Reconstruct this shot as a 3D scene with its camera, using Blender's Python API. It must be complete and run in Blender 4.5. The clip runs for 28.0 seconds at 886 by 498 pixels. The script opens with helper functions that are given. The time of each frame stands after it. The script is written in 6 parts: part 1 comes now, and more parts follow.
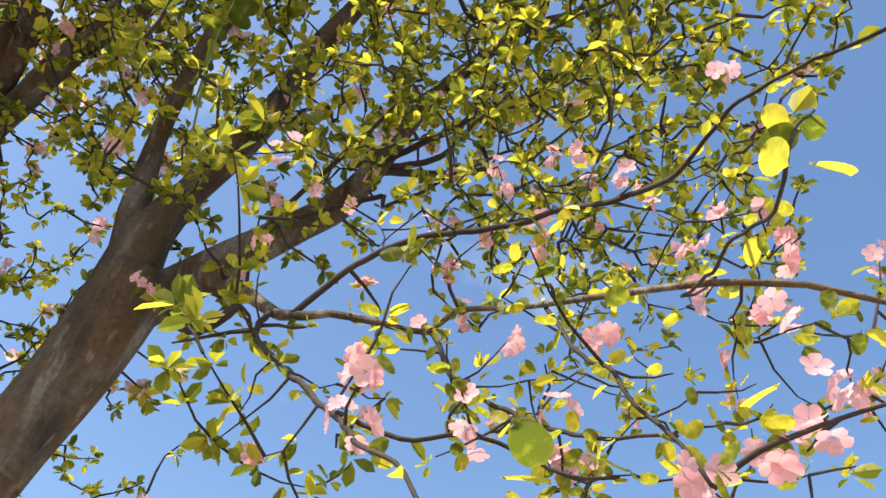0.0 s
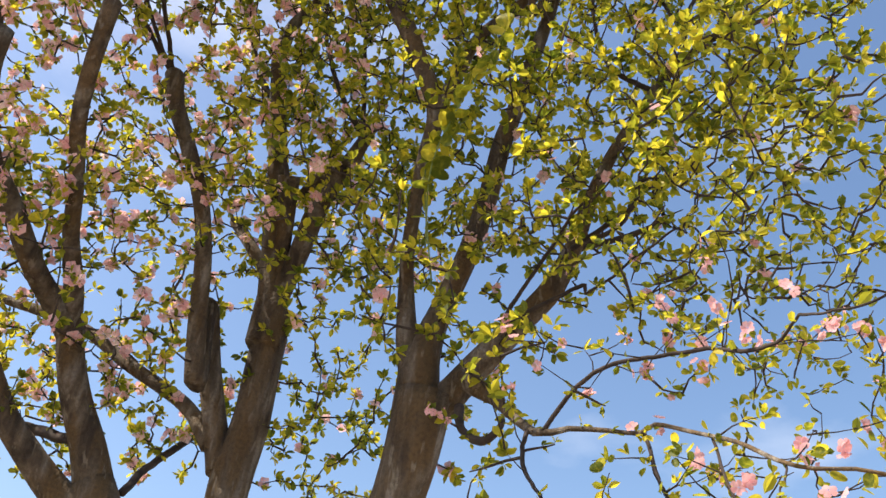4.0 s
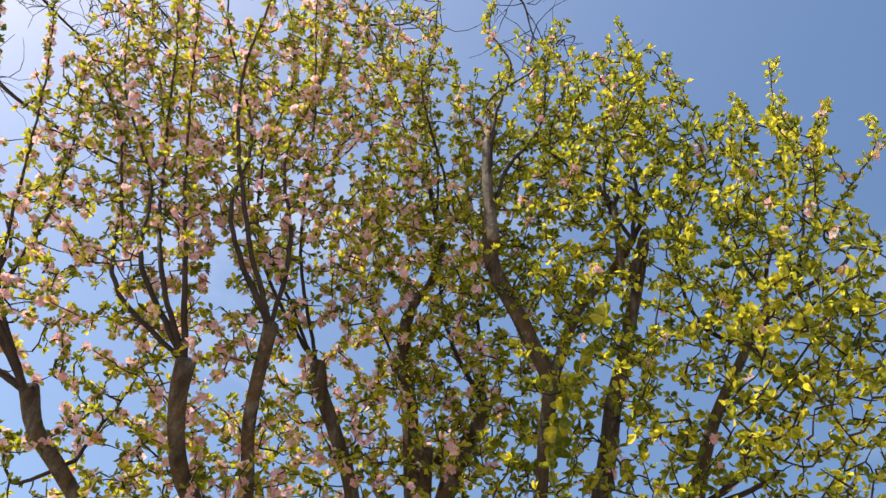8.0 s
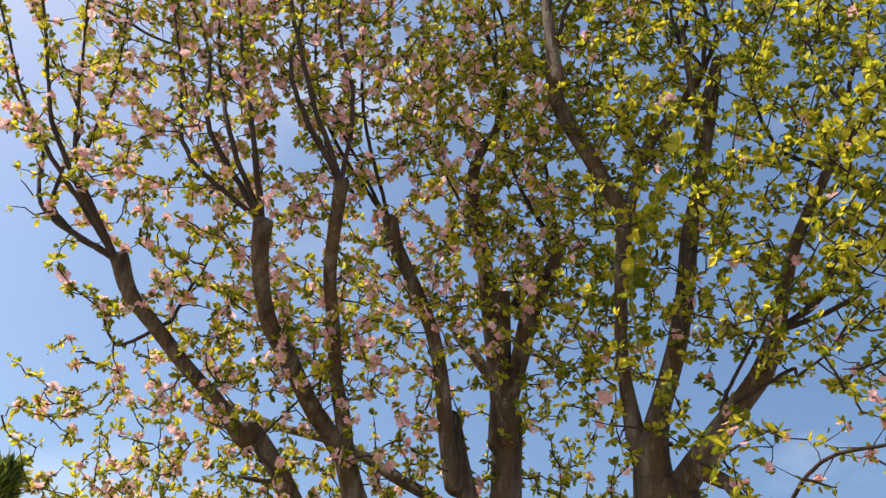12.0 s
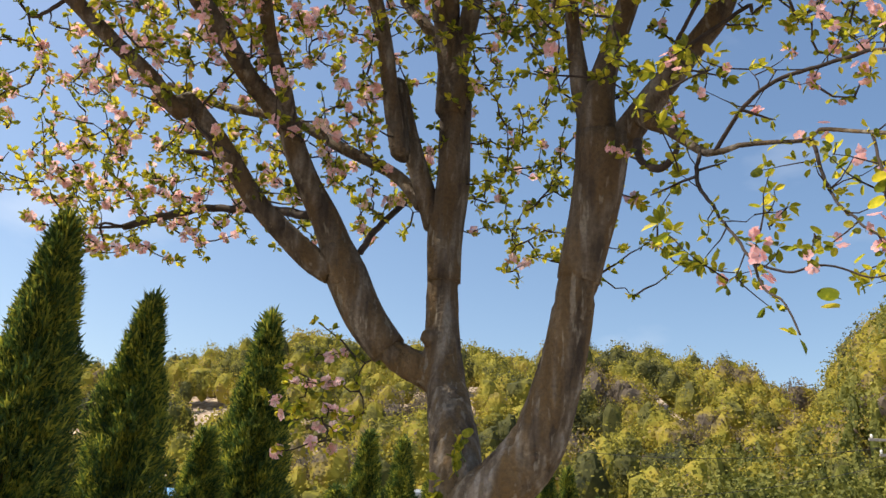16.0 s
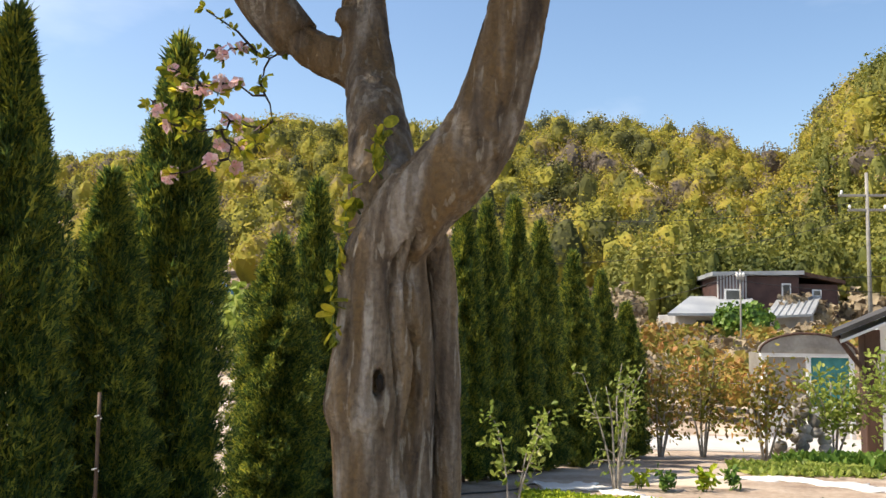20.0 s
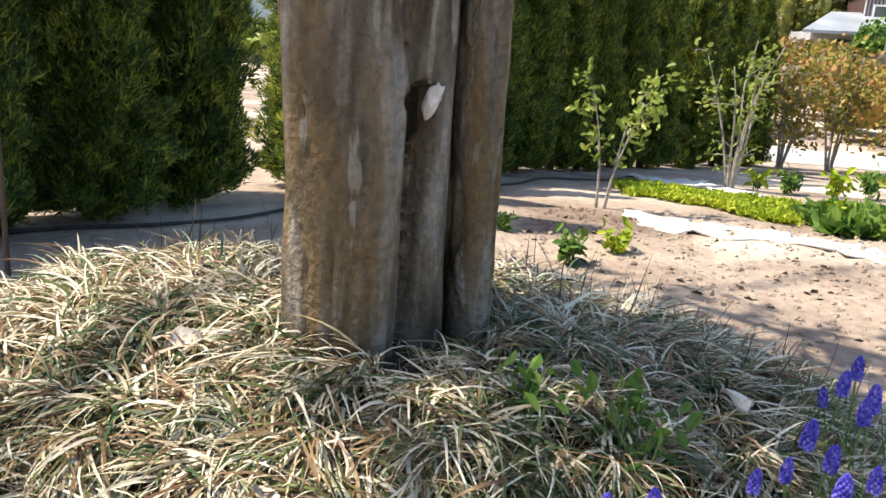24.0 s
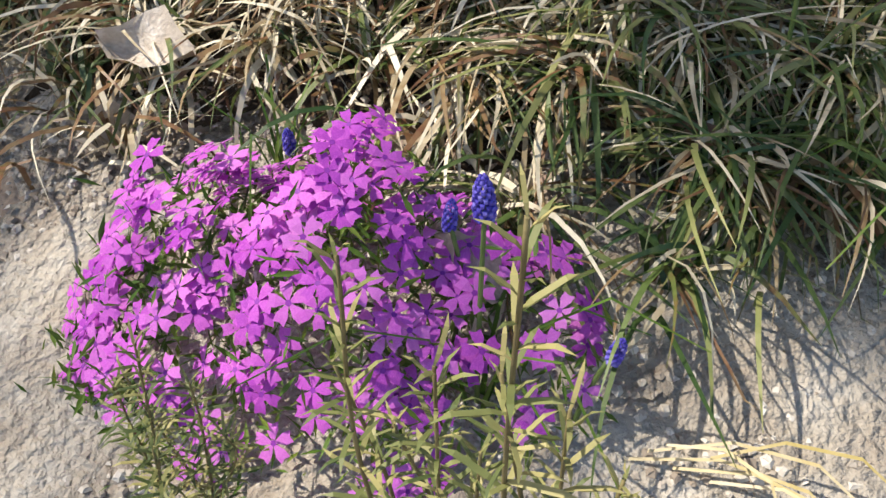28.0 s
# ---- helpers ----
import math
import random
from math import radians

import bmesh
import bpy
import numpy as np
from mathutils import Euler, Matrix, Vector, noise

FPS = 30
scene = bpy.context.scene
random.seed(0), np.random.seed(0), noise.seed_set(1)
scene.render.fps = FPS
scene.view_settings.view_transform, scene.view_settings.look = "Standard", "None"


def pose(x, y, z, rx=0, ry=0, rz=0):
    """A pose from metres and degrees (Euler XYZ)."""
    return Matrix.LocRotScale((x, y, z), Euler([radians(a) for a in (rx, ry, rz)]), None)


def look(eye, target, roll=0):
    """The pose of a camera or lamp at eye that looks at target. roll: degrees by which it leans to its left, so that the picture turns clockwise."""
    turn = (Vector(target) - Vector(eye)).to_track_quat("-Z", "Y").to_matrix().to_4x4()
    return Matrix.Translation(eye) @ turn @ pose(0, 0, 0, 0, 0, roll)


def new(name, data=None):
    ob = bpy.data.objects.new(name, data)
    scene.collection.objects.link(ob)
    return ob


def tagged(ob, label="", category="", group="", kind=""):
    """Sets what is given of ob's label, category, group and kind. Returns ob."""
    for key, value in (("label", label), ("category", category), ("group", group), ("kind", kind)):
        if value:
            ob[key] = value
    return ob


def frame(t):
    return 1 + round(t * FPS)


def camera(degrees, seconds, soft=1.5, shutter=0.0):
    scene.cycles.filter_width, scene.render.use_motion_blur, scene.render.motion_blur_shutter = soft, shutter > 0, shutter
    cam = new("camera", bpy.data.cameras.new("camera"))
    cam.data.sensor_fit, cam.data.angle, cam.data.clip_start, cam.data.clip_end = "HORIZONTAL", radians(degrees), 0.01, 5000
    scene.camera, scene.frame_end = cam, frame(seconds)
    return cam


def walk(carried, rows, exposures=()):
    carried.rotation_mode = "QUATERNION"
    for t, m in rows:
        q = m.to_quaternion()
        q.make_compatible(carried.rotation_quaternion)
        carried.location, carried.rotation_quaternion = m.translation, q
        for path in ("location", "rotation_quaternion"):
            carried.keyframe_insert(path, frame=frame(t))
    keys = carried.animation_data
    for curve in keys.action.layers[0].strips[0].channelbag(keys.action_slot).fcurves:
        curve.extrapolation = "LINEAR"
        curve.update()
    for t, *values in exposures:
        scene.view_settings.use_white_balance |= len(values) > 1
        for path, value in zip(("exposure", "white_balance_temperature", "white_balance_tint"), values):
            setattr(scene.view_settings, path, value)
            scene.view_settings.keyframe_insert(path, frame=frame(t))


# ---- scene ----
cam = camera(57.0, 28.0)
PATH = [
    (0, (0.079, -0.091, 1.284), (0.678, 1.163, 2.722), 7.2),
    (0.5, (0.094, -0.184, 1.251), (0.552, 1.21, 2.61), 4.5),
    (1, (0.072, -0.342, 1.255), (0.511, 1.11, 2.558), 1.8),
    (1.5, (0.083, -0.486, 1.265), (0.487, 0.995, 2.547), -0.2),
    (2, (0.077, -0.617, 1.265), (0.408, 0.89, 2.538), 0.1),
    (2.5, (0.025, -0.687, 1.281), (0.208, 0.824, 2.578), 3.9),
    (3, (-0.04, -0.715, 1.272), (0.118, 0.814, 2.551), 5.2),
    (3.5, (-0.084, -0.775, 1.287), (0.054, 0.768, 2.551), 6.1),
    (5.5, (-0.257, -1.087, 1.292), (-0.142, 0.545, 2.443), 3.3),
    (6, (-0.231, -1.204, 1.281), (-0.196, 0.436, 2.425), 3.7),
    (6.5, (-0.226, -1.291, 1.285), (-0.279, 0.239, 2.571), 4.7),
    (7, (-0.258, -1.345, 1.277), (-0.325, 0.114, 2.643), 5.7),
    (7.5, (-0.263, -1.395, 1.287), (-0.382, 0.003, 2.713), 7.2),
    (8, (-0.26, -1.431, 1.298), (-0.406, -0.143, 2.821), 8.0),
    (8.5, (-0.275, -1.455, 1.307), (-0.466, -0.269, 2.905), 10.5),
    (9, (-0.273, -1.476, 1.309), (-0.487, -0.38, 2.969), 13.1),
    (9.5, (-0.275, -1.476, 1.301), (-0.495, -0.372, 2.954), 11.6),
    (10, (-0.292, -1.458, 1.288), (-0.552, -0.332, 2.92), 10.6),
    (10.5, (-0.307, -1.424, 1.267), (-0.682, -0.212, 2.813), 13.4),
    (11, (-0.304, -1.387, 1.252), (-0.666, -0.054, 2.699), 11.5),
    (11.5, (-0.283, -1.357, 1.247), (-0.627, 0.055, 2.621), 10.1),
    (12, (-0.302, -1.346, 1.228), (-0.584, 0.158, 2.515), 6.9),
    (12.5, (-0.303, -1.329, 1.209), (-0.576, 0.231, 2.431), 5.9),
    (14.5, (-0.173, -1.195, 1.18), (-0.417, 0.535, 2.154), 4.6),
    (15, (-0.146, -1.16, 1.17), (-0.401, 0.608, 2.07), 4.5),
    (15.5, (-0.132, -1.131, 1.159), (-0.387, 0.693, 1.939), 3.5),
    (16, (-0.129, -1.089, 1.143), (-0.381, 0.77, 1.836), 3.6),
    (16.5, (-0.134, -1.039, 1.122), (-0.322, 0.863, 1.713), 3.1),
    (17, (-0.144, -0.98, 1.108), (-0.318, 0.942, 1.631), 3.4),
    (17.5, (-0.169, -0.887, 1.101), (-0.337, 1.048, 1.579), 3.5),
    (18, (-0.195, -0.794, 1.089), (-0.302, 1.145, 1.569), 2.5),
    (18.5, (-0.157, -0.698, 1.071), (-0.24, 1.26, 1.47), 1.4),
    (19, (-0.07, -0.56, 1.065), (-0.164, 1.408, 1.411), 0.5),
    (19.5, (-0.037, -0.464, 1.039), (-0.156, 1.518, 1.279), 0.2),
    (20, (-0.049, -0.345, 1.016), (-0.241, 1.638, 1.19), 0.8),
    (20.5, (-0.043, -0.264, 0.996), (-0.264, 1.719, 1.143), 0.7),
    (21, (0.06, -0.132, 0.986), (-0.319, 1.829, 1.086), 0.7),
    (21.5, (0.15, -0.024, 0.975), (-0.364, 1.909, 0.986), 0.9),
    (23.5, (0.036, 0.405, 0.744), (-0.394, 2.34, 0.476), 0.1),
    (24, (-0.019, 0.583, 0.634), (-0.421, 2.47, 0.109), 3.6),
    (24.5, (-0.037, 0.639, 0.614), (-0.426, 2.455, -0.13), 4.2),
    (25, (-0.055, 0.646, 0.603), (-0.567, 2.333, -0.341), 2.9),
    (25.5, (-0.069, 0.651, 0.58), (-0.663, 2.205, -0.532), 1.0),
    (26, (-0.08, 0.65, 0.552), (-0.681, 2.143, -0.635), 0.5),
    (26.5, (-0.075, 0.656, 0.507), (-0.662, 2.12, -0.723), 0.5),
    (27, (-0.071, 0.66, 0.457), (-0.643, 2.098, -0.811), -0.2),
    (27.5, (-0.067, 0.661, 0.387), (-0.632, 2.073, -0.911), -0.7),
    (28, (-0.072, 0.666, 0.344), (-0.638, 2.064, -0.97), -2.1),
]
EXPOSE = [(0.0, 0.78, 7000, 11), (3.0, 0.75, 7500, 14), (6.0, 0.66, 7400, 14), (9.0, 0.42, 7300, 11), (11.0, 0.28, 7400, 12), (12.0, 0.4, 7400, 12), (14.5, 0.32, 7500, 12),
          (17.0, 0.36, 7400, 12), (21.0, 0.62, 7300, 12), (24.0, 0.83, 6900, 11), (26.0, 0.3, 6900, 11), (28.0, 0.18, 6900, 12)]
walk(cam, [(t, look(eye, target, roll)) for t, eye, target, roll in PATH], EXPOSE)

# ---- light ----
SUN_ELEV, SUN_AZ = 56.0, -101.0          # degrees; azimuth from +y, negative to the left
world = bpy.data.worlds.new("sky")
scene.world = world
world.use_nodes = True
wn, wl = world.node_tree.nodes, world.node_tree.links
sky_tex = wn.new("ShaderNodeTexSky")
sky_tex.sky_type = "NISHITA"
sky_tex.sun_disc = False
sky_tex.sun_elevation = radians(SUN_ELEV)
sky_tex.sun_rotation = radians(SUN_AZ)
sky_tex.air_density, sky_tex.dust_density, sky_tex.ozone_density = 1.0, 1.5, 1.3
wtc = wn.new("ShaderNodeTexCoord")
wmap = wn.new("ShaderNodeMapping")
wmap.inputs["Scale"].default_value = (1.3, 1.3, 3.2)
wnoise = wn.new("ShaderNodeTexNoise")
wnoise.inputs["Scale"].default_value = 2.1
wnoise.inputs["Detail"].default_value = 7
wramp = wn.new("ShaderNodeValToRGB")
wramp.color_ramp.elements[0].position, wramp.color_ramp.elements[1].position = 0.58, 0.9
wramp.color_ramp.elements[1].color = (0.4, 0.4, 0.4, 1)
wmix = wn.new("ShaderNodeMixRGB")
wmix.inputs[2].default_value = (8.0, 8.6, 9.6, 1)
wl.new(wtc.outputs["Generated"], wmap.inputs["Vector"])
wl.new(wmap.outputs["Vector"], wnoise.inputs["Vector"])
wl.new(wnoise.outputs["Fac"], wramp.inputs["Fac"])
wl.new(wramp.outputs["Color"], wmix.inputs["Fac"])
whsv = wn.new("ShaderNodeHueSaturation")
whsv.inputs["Saturation"].default_value, whsv.inputs["Value"].default_value = 1.17, 1.24
wl.new(sky_tex.outputs["Color"], whsv.inputs["Color"])
wl.new(whsv.outputs["Color"], wmix.inputs[1])
wl.new(wmix.outputs["Color"], wn["Background"].inputs["Color"])
wn["Background"].inputs["Strength"].default_value = 0.13

sun_data = bpy.data.lights.new("sun", "SUN")
sun_data.energy, sun_data.angle, sun_data.color = 5.0, radians(0.55), (1.0, 0.95, 0.86)
sun = new("sun", sun_data)
se, sa = radians(SUN_ELEV), radians(SUN_AZ)
to_sun = Vector((math.sin(sa) * math.cos(se), math.cos(sa) * math.cos(se), math.sin(se)))
sun.matrix_world = look(to_sun * 60, (0, 0, 0))

rng = np.random.default_rng(7)


# ---- materials ----
def material(name, stops, scale=6.0, rough=0.7, bump=0.3, fine=60.0, island=0.0, per_object=0.0, through_light=0.0,
             stretch=(1, 1, 1), bump_scale=None, gloss=0.3, patch=None, grain=0.35):
    """A surface of noise between the colour stops, with a finer grain, bump, random shades per piece and, for leaves, light passing through."""
    m = bpy.data.materials.new(name)
    m.use_nodes = True
    n, l = m.node_tree.nodes, m.node_tree.links
    bsdf = n["Principled BSDF"]
    tc = n.new("ShaderNodeTexCoord")
    mp = n.new("ShaderNodeMapping")
    mp.inputs["Scale"].default_value = stretch
    l.new(tc.outputs["Object"], mp.inputs["Vector"])
    big = n.new("ShaderNodeTexNoise")
    big.inputs["Scale"].default_value, big.inputs["Detail"].default_value = scale, 6
    small = n.new("ShaderNodeTexNoise")
    small.inputs["Scale"].default_value, small.inputs["Detail"].default_value = fine, 5
    for t in (big, small):
        l.new(mp.outputs["Vector"], t.inputs["Vector"])
    fac = n.new("ShaderNodeMath")
    fac.operation = "MULTIPLY_ADD"
    fac.inputs[1].default_value = grain
    l.new(small.outputs["Fac"], fac.inputs[0])
    l.new(big.outputs["Fac"], fac.inputs[2])
    shift = n.new("ShaderNodeMath")
    shift.operation = "ADD"
    shift.inputs[1].default_value = -grain / 2
    l.new(fac.outputs[0], shift.inputs[0])
    last = shift.outputs[0]
    if island or per_object:
        if island:
            src = n.new("ShaderNodeNewGeometry").outputs["Random Per Island"]
        else:
            src = n.new("ShaderNodeObjectInfo").outputs["Random"]
        ma = n.new("ShaderNodeMath")
        ma.operation = "MULTIPLY_ADD"
        ma.inputs[1].default_value = island or per_object
        l.new(src, ma.inputs[0])
        sub = n.new("ShaderNodeMath")
        sub.operation = "SUBTRACT"
        sub.inputs[1].default_value = (island or per_object) / 2
        l.new(last, sub.inputs[0])
        l.new(sub.outputs[0], ma.inputs[2])
        last = ma.outputs[0]
    ramp = n.new("ShaderNodeValToRGB")
    els = ramp.color_ramp.elements
    for k, (p, c) in enumerate(stops):
        e = els[k] if k < 2 else els.new(p)
        e.position, e.color = p, (*c, 1)
    l.new(last, ramp.inputs["Fac"])
    colour = ramp.outputs["Color"]
    if patch:
        vo = n.new("ShaderNodeTexNoise")
        vo.inputs["Scale"].default_value, vo.inputs["Detail"].default_value = patch[1], 3
        l.new(mp.outputs["Vector"], vo.inputs["Vector"])
        pr = n.new("ShaderNodeValToRGB")
        pr.color_ramp.elements[0].position, pr.color_ramp.elements[1].position = patch[2], patch[2] + 0.07
        l.new(vo.outputs["Fac"], pr.inputs["Fac"])
        mx = n.new("ShaderNodeMixRGB")
        mx.inputs[2].default_value = (*patch[0], 1)
        l.new(pr.outputs["Color"], mx.inputs["Fac"])
        l.new(colour, mx.inputs[1])
        colour = mx.outputs["Color"]
    l.new(colour, bsdf.inputs["Base Color"])
    bsdf.inputs["Roughness"].default_value = rough
    bsdf.inputs["Specular IOR Level"].default_value = gloss
    if bump:
        bp = n.new("ShaderNodeBump")
        bp.inputs["Strength"].default_value, bp.inputs["Distance"].default_value = bump, 0.02
        if bump_scale:
            bn = n.new("ShaderNodeTexNoise")
            bn.inputs["Scale"].default_value, bn.inputs["Detail"].default_value = bump_scale, 8
            l.new(mp.outputs["Vector"], bn.inputs["Vector"])
            l.new(bn.outputs["Fac"], bp.inputs["Height"])
        else:
            l.new(fac.outputs[0], bp.inputs["Height"])
        l.new(bp.outputs["Normal"], bsdf.inputs["Normal"])
    if through_light:
        tr = n.new("ShaderNodeBsdfTranslucent")
        l.new(colour, tr.inputs["Color"])
        mix = n.new("ShaderNodeMixShader")
        mix.inputs["Fac"].default_value = through_light
        l.new(bsdf.outputs[0], mix.inputs[1])
        l.new(tr.outputs[0], mix.inputs[2])
        l.new(mix.outputs[0], n["Material Output"].inputs["Surface"])
    return m


def bark_material(name, k):
    """Flaking bark: crazed plates in olive-brown, grey and ochre, with pale lichen spots; k scales how light it is."""
    m = bpy.data.materials.new(name)
    m.use_nodes = True
    n, l = m.node_tree.nodes, m.node_tree.links
    bsdf = n["Principled BSDF"]
    tc = n.new("ShaderNodeTexCoord")

    run = n.new("ShaderNodeMapping")
    run.inputs["Scale"].default_value = (1, 1, 0.16)
    l.new(tc.outputs["Object"], run.inputs["Vector"])

    def tex(scale, detail=5, src=None):
        t = n.new("ShaderNodeTexNoise")
        t.inputs["Scale"].default_value, t.inputs["Detail"].default_value = scale, detail
        l.new(src or tc.outputs["Object"], t.inputs["Vector"])
        return t

    warp = tex(11, 6)
    add = n.new("ShaderNodeVectorMath")
    add.operation = "MULTIPLY_ADD"
    add.inputs[1].default_value = (0.16, 0.16, 0.16)
    l.new(warp.outputs["Color"], add.inputs[0])
    l.new(tc.outputs["Object"], add.inputs[2])
    mp = n.new("ShaderNodeMapping")
    mp.inputs["Scale"].default_value = (1, 1, 0.3)
    l.new(add.outputs[0], mp.inputs["Vector"])
    flake = n.new("ShaderNodeTexVoronoi")
    flake.inputs["Scale"].default_value = 34
    edge = n.new("ShaderNodeTexVoronoi")
    edge.feature = "DISTANCE_TO_EDGE"
    edge.inputs["Scale"].default_value = 34
    for t in (flake, edge):
        l.new(mp.outputs["Vector"], t.inputs["Vector"])

    def ramp(src, stops):
        r = n.new("ShaderNodeValToRGB")
        for q, (p, c) in enumerate(stops):
            e = r.color_ramp.elements[q] if q < 2 else r.color_ramp.elements.new(p)
            e.position, e.color = p, (*c, 1)
        l.new(src, r.inputs["Fac"])
        return r.outputs["Color"]

    def mix(fac, a, b, kind="MIX"):
        x = n.new("ShaderNodeMixRGB")
        x.blend_type = kind
        if isinstance(fac, float):
            x.inputs["Fac"].default_value = fac
        else:
            l.new(fac, x.inputs["Fac"])
        for src, sock in ((a, x.inputs[1]), (b, x.inputs[2])):
            if isinstance(src, tuple):
                sock.default_value = (*src, 1)
            else:
                l.new(src, sock)
        return x.outputs["Color"]

    broad, fine = tex(22, 8, run.outputs[0]), tex(75, 6)
    tone = ramp(broad.outputs["Fac"], [(0.34, (0.05 * k, 0.036 * k, 0.025 * k)), (0.46, (0.16 * k, 0.12 * k, 0.08 * k)), (0.56, (0.26 * k, 0.215 * k, 0.16 * k)), (0.66, (0.46 * k, 0.42 * k, 0.36 * k))])
    tone = mix(0.16, tone, ramp(flake.outputs["Color"], [(0.1, (0.1 * k, 0.075 * k, 0.055 * k)), (0.9, (0.34 * k, 0.28 * k, 0.21 * k))]))
    ochre = tex(12, 6, run.outputs[0])
    tone = mix(ramp(ochre.outputs["Fac"], [(0.46, (0, 0, 0)), (0.58, (0.75, 0.75, 0.75))]), tone, (0.23 * k, 0.145 * k, 0.058 * k))
    lichen = tex(40, 4, run.outputs[0])
    tone = mix(ramp(lichen.outputs["Fac"], [(0.6, (0, 0, 0)), (0.66, (0.6, 0.6, 0.6))]), tone, (0.46 * k, 0.42 * k, 0.34 * k))
    tone = mix(ramp(fine.outputs["Fac"], [(0.3, (0.4, 0.4, 0.4)), (0.6, (0, 0, 0))]), tone, (0.05 * k, 0.036 * k, 0.026 * k))
    crack = ramp(edge.outputs["Distance"], [(0.0, (0.12, 0.12, 0.12)), (0.09, (0, 0, 0))])
    tone = mix(crack, tone, (0.05 * k, 0.037 * k, 0.028 * k))
    # backlit, crown-shaded limbs: their dimness is mixed into the bark colour with height
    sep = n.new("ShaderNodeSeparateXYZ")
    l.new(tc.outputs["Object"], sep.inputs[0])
    crown_shade = n.new("ShaderNodeMapRange")
    crown_shade.inputs["From Min"].default_value, crown_shade.inputs["From Max"].default_value = 1.1, 2.6
    crown_shade.inputs["To Min"].default_value, crown_shade.inputs["To Max"].default_value = 0.0, 1.0
    l.new(sep.outputs["Z"], crown_shade.inputs["Value"])
    tone = mix(crown_shade.outputs[0], tone, mix(1.0, tone, (0.5, 0.48, 0.47), "MULTIPLY"))
    l.new(tone, bsdf.inputs["Base Color"])
    bsdf.inputs["Roughness"].default_value = 0.82
    bsdf.inputs["Specular IOR Level"].default_value = 0.3
    h = n.new("ShaderNodeMath")
    h.operation = "MULTIPLY_ADD"
    h.inputs[1].default_value = -0.5
    l.new(crack, h.inputs[0])
    l.new(mix(0.5, fine.outputs["Fac"], broad.outputs["Fac"]), h.inputs[2])
    bp = n.new("ShaderNodeBump")
    bp.inputs["Strength"].default_value, bp.inputs["Distance"].default_value = 0.9, 0.02
    l.new(h.outputs[0], bp.inputs["Height"])
    l.new(bp.outputs["Normal"], bsdf.inputs["Normal"])
    return m


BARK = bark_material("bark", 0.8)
TWIG = material("twig_bark", [(0.3, (0.02, 0.015, 0.013)), (0.7, (0.055, 0.041, 0.035))], 12, 0.85, 0.3, 80)
LEAF = material("spring_leaf", [(0.2, (0.13, 0.17, 0.018)), (0.5, (0.38, 0.385, 0.034)), (0.8, (0.66, 0.57, 0.055))], 3, 0.45, 0, 40, island=0.7,
                through_light=0.68, gloss=0.4)
LEAF_ONE = material("spring_leaf_single", [(0.2, (0.13, 0.17, 0.018)), (0.5, (0.38, 0.385, 0.034)), (0.8, (0.66, 0.57, 0.055))], 3, 0.45, 0.15, 40,
                    per_object=0.7, through_light=0.68, gloss=0.4)
PETAL = material("pink_petal", [(0.25, (0.78, 0.36, 0.41)), (0.75, (0.88, 0.58, 0.60))], 30, 0.6, 0, 90, island=0.5, through_light=0.45, gloss=0.2)
PETAL_PALE = material("pale_petal", [(0.25, (0.85, 0.46, 0.49)), (0.75, (0.90, 0.68, 0.68))], 30, 0.6, 0, 90, island=0.5, through_light=0.5, gloss=0.2)
CONIFER = material("conifer_green", [(0.17, (0.026, 0.06, 0.022)), (0.5, (0.095, 0.155, 0.034)), (0.82, (0.42, 0.42, 0.06))], 9, 0.6, 0, 30, island=0.6,
                   through_light=0.42)
CONIFER_WOOD = material("conifer_wood", [(0.3, (0.07, 0.045, 0.03)), (0.7, (0.16, 0.11, 0.08))], 9, 0.9, 0.4, 60, stretch=(1, 1, 0.3))
GRASS = material("dry_grass", [(0.06, (0.03, 0.07, 0.018)), (0.22, (0.12, 0.155, 0.04)), (0.34, (0.17, 0.075, 0.035)), (0.49, (0.28, 0.19, 0.09)), (0.66, (0.48, 0.41, 0.27)),
                               (0.86, (0.76, 0.69, 0.52))], 5, 0.5, 0, 90, island=0.95, through_light=0.06, gloss=0.5)
SOIL = material("sandy_soil", [(0.3, (0.19, 0.135, 0.10)), (0.5, (0.35, 0.275, 0.21)), (0.72, (0.50, 0.42, 0.345))], 1.3, 0.95, 0.8, 22,
                patch=((0.55, 0.47, 0.37), 0.7, 0.56), bump_scale=26)
FOREST = material("hill_forest", [(0.3, (0.05, 0.06, 0.03)), (0.42, (0.15, 0.15, 0.042)), (0.5, (0.35, 0.325, 0.05)), (0.565, (0.42, 0.34, 0.06)), (0.65, (0.17, 0.14, 0.11))], 0.085, 0.85, 0,
                  0.6, island=0.12, through_light=0.4)
BAMBOO = material("bamboo_leaf", [(0.25, (0.06, 0.08, 0.02)), (0.5, (0.17, 0.18, 0.035)), (0.75, (0.31, 0.28, 0.05))], 0.16, 0.7, 0, 1.2, island=0.2, through_light=0.3)


# ---- mesh helpers ----
def mesh_of(name, verts, faces, mats, slots=None, smooth=False):
    me = bpy.data.meshes.new(name)
    me.from_pydata(verts if isinstance(verts, list) else verts.tolist(), [], faces if isinstance(faces, list) else faces.tolist())
    for m in mats:
        me.materials.append(m)
    if slots is not None:
        me.polygons.foreach_set("material_index", np.asarray(slots, np.int32))
    if smooth:
        me.polygons.foreach_set("use_smooth", np.ones(len(me.polygons), bool))
    me.update()
    return me


def piece(name, me, parent=None, label="", kind=""):
    ob = new(name, me)
    if parent is not None:
        ob.parent = parent
    return tagged(ob, label, kind=kind)


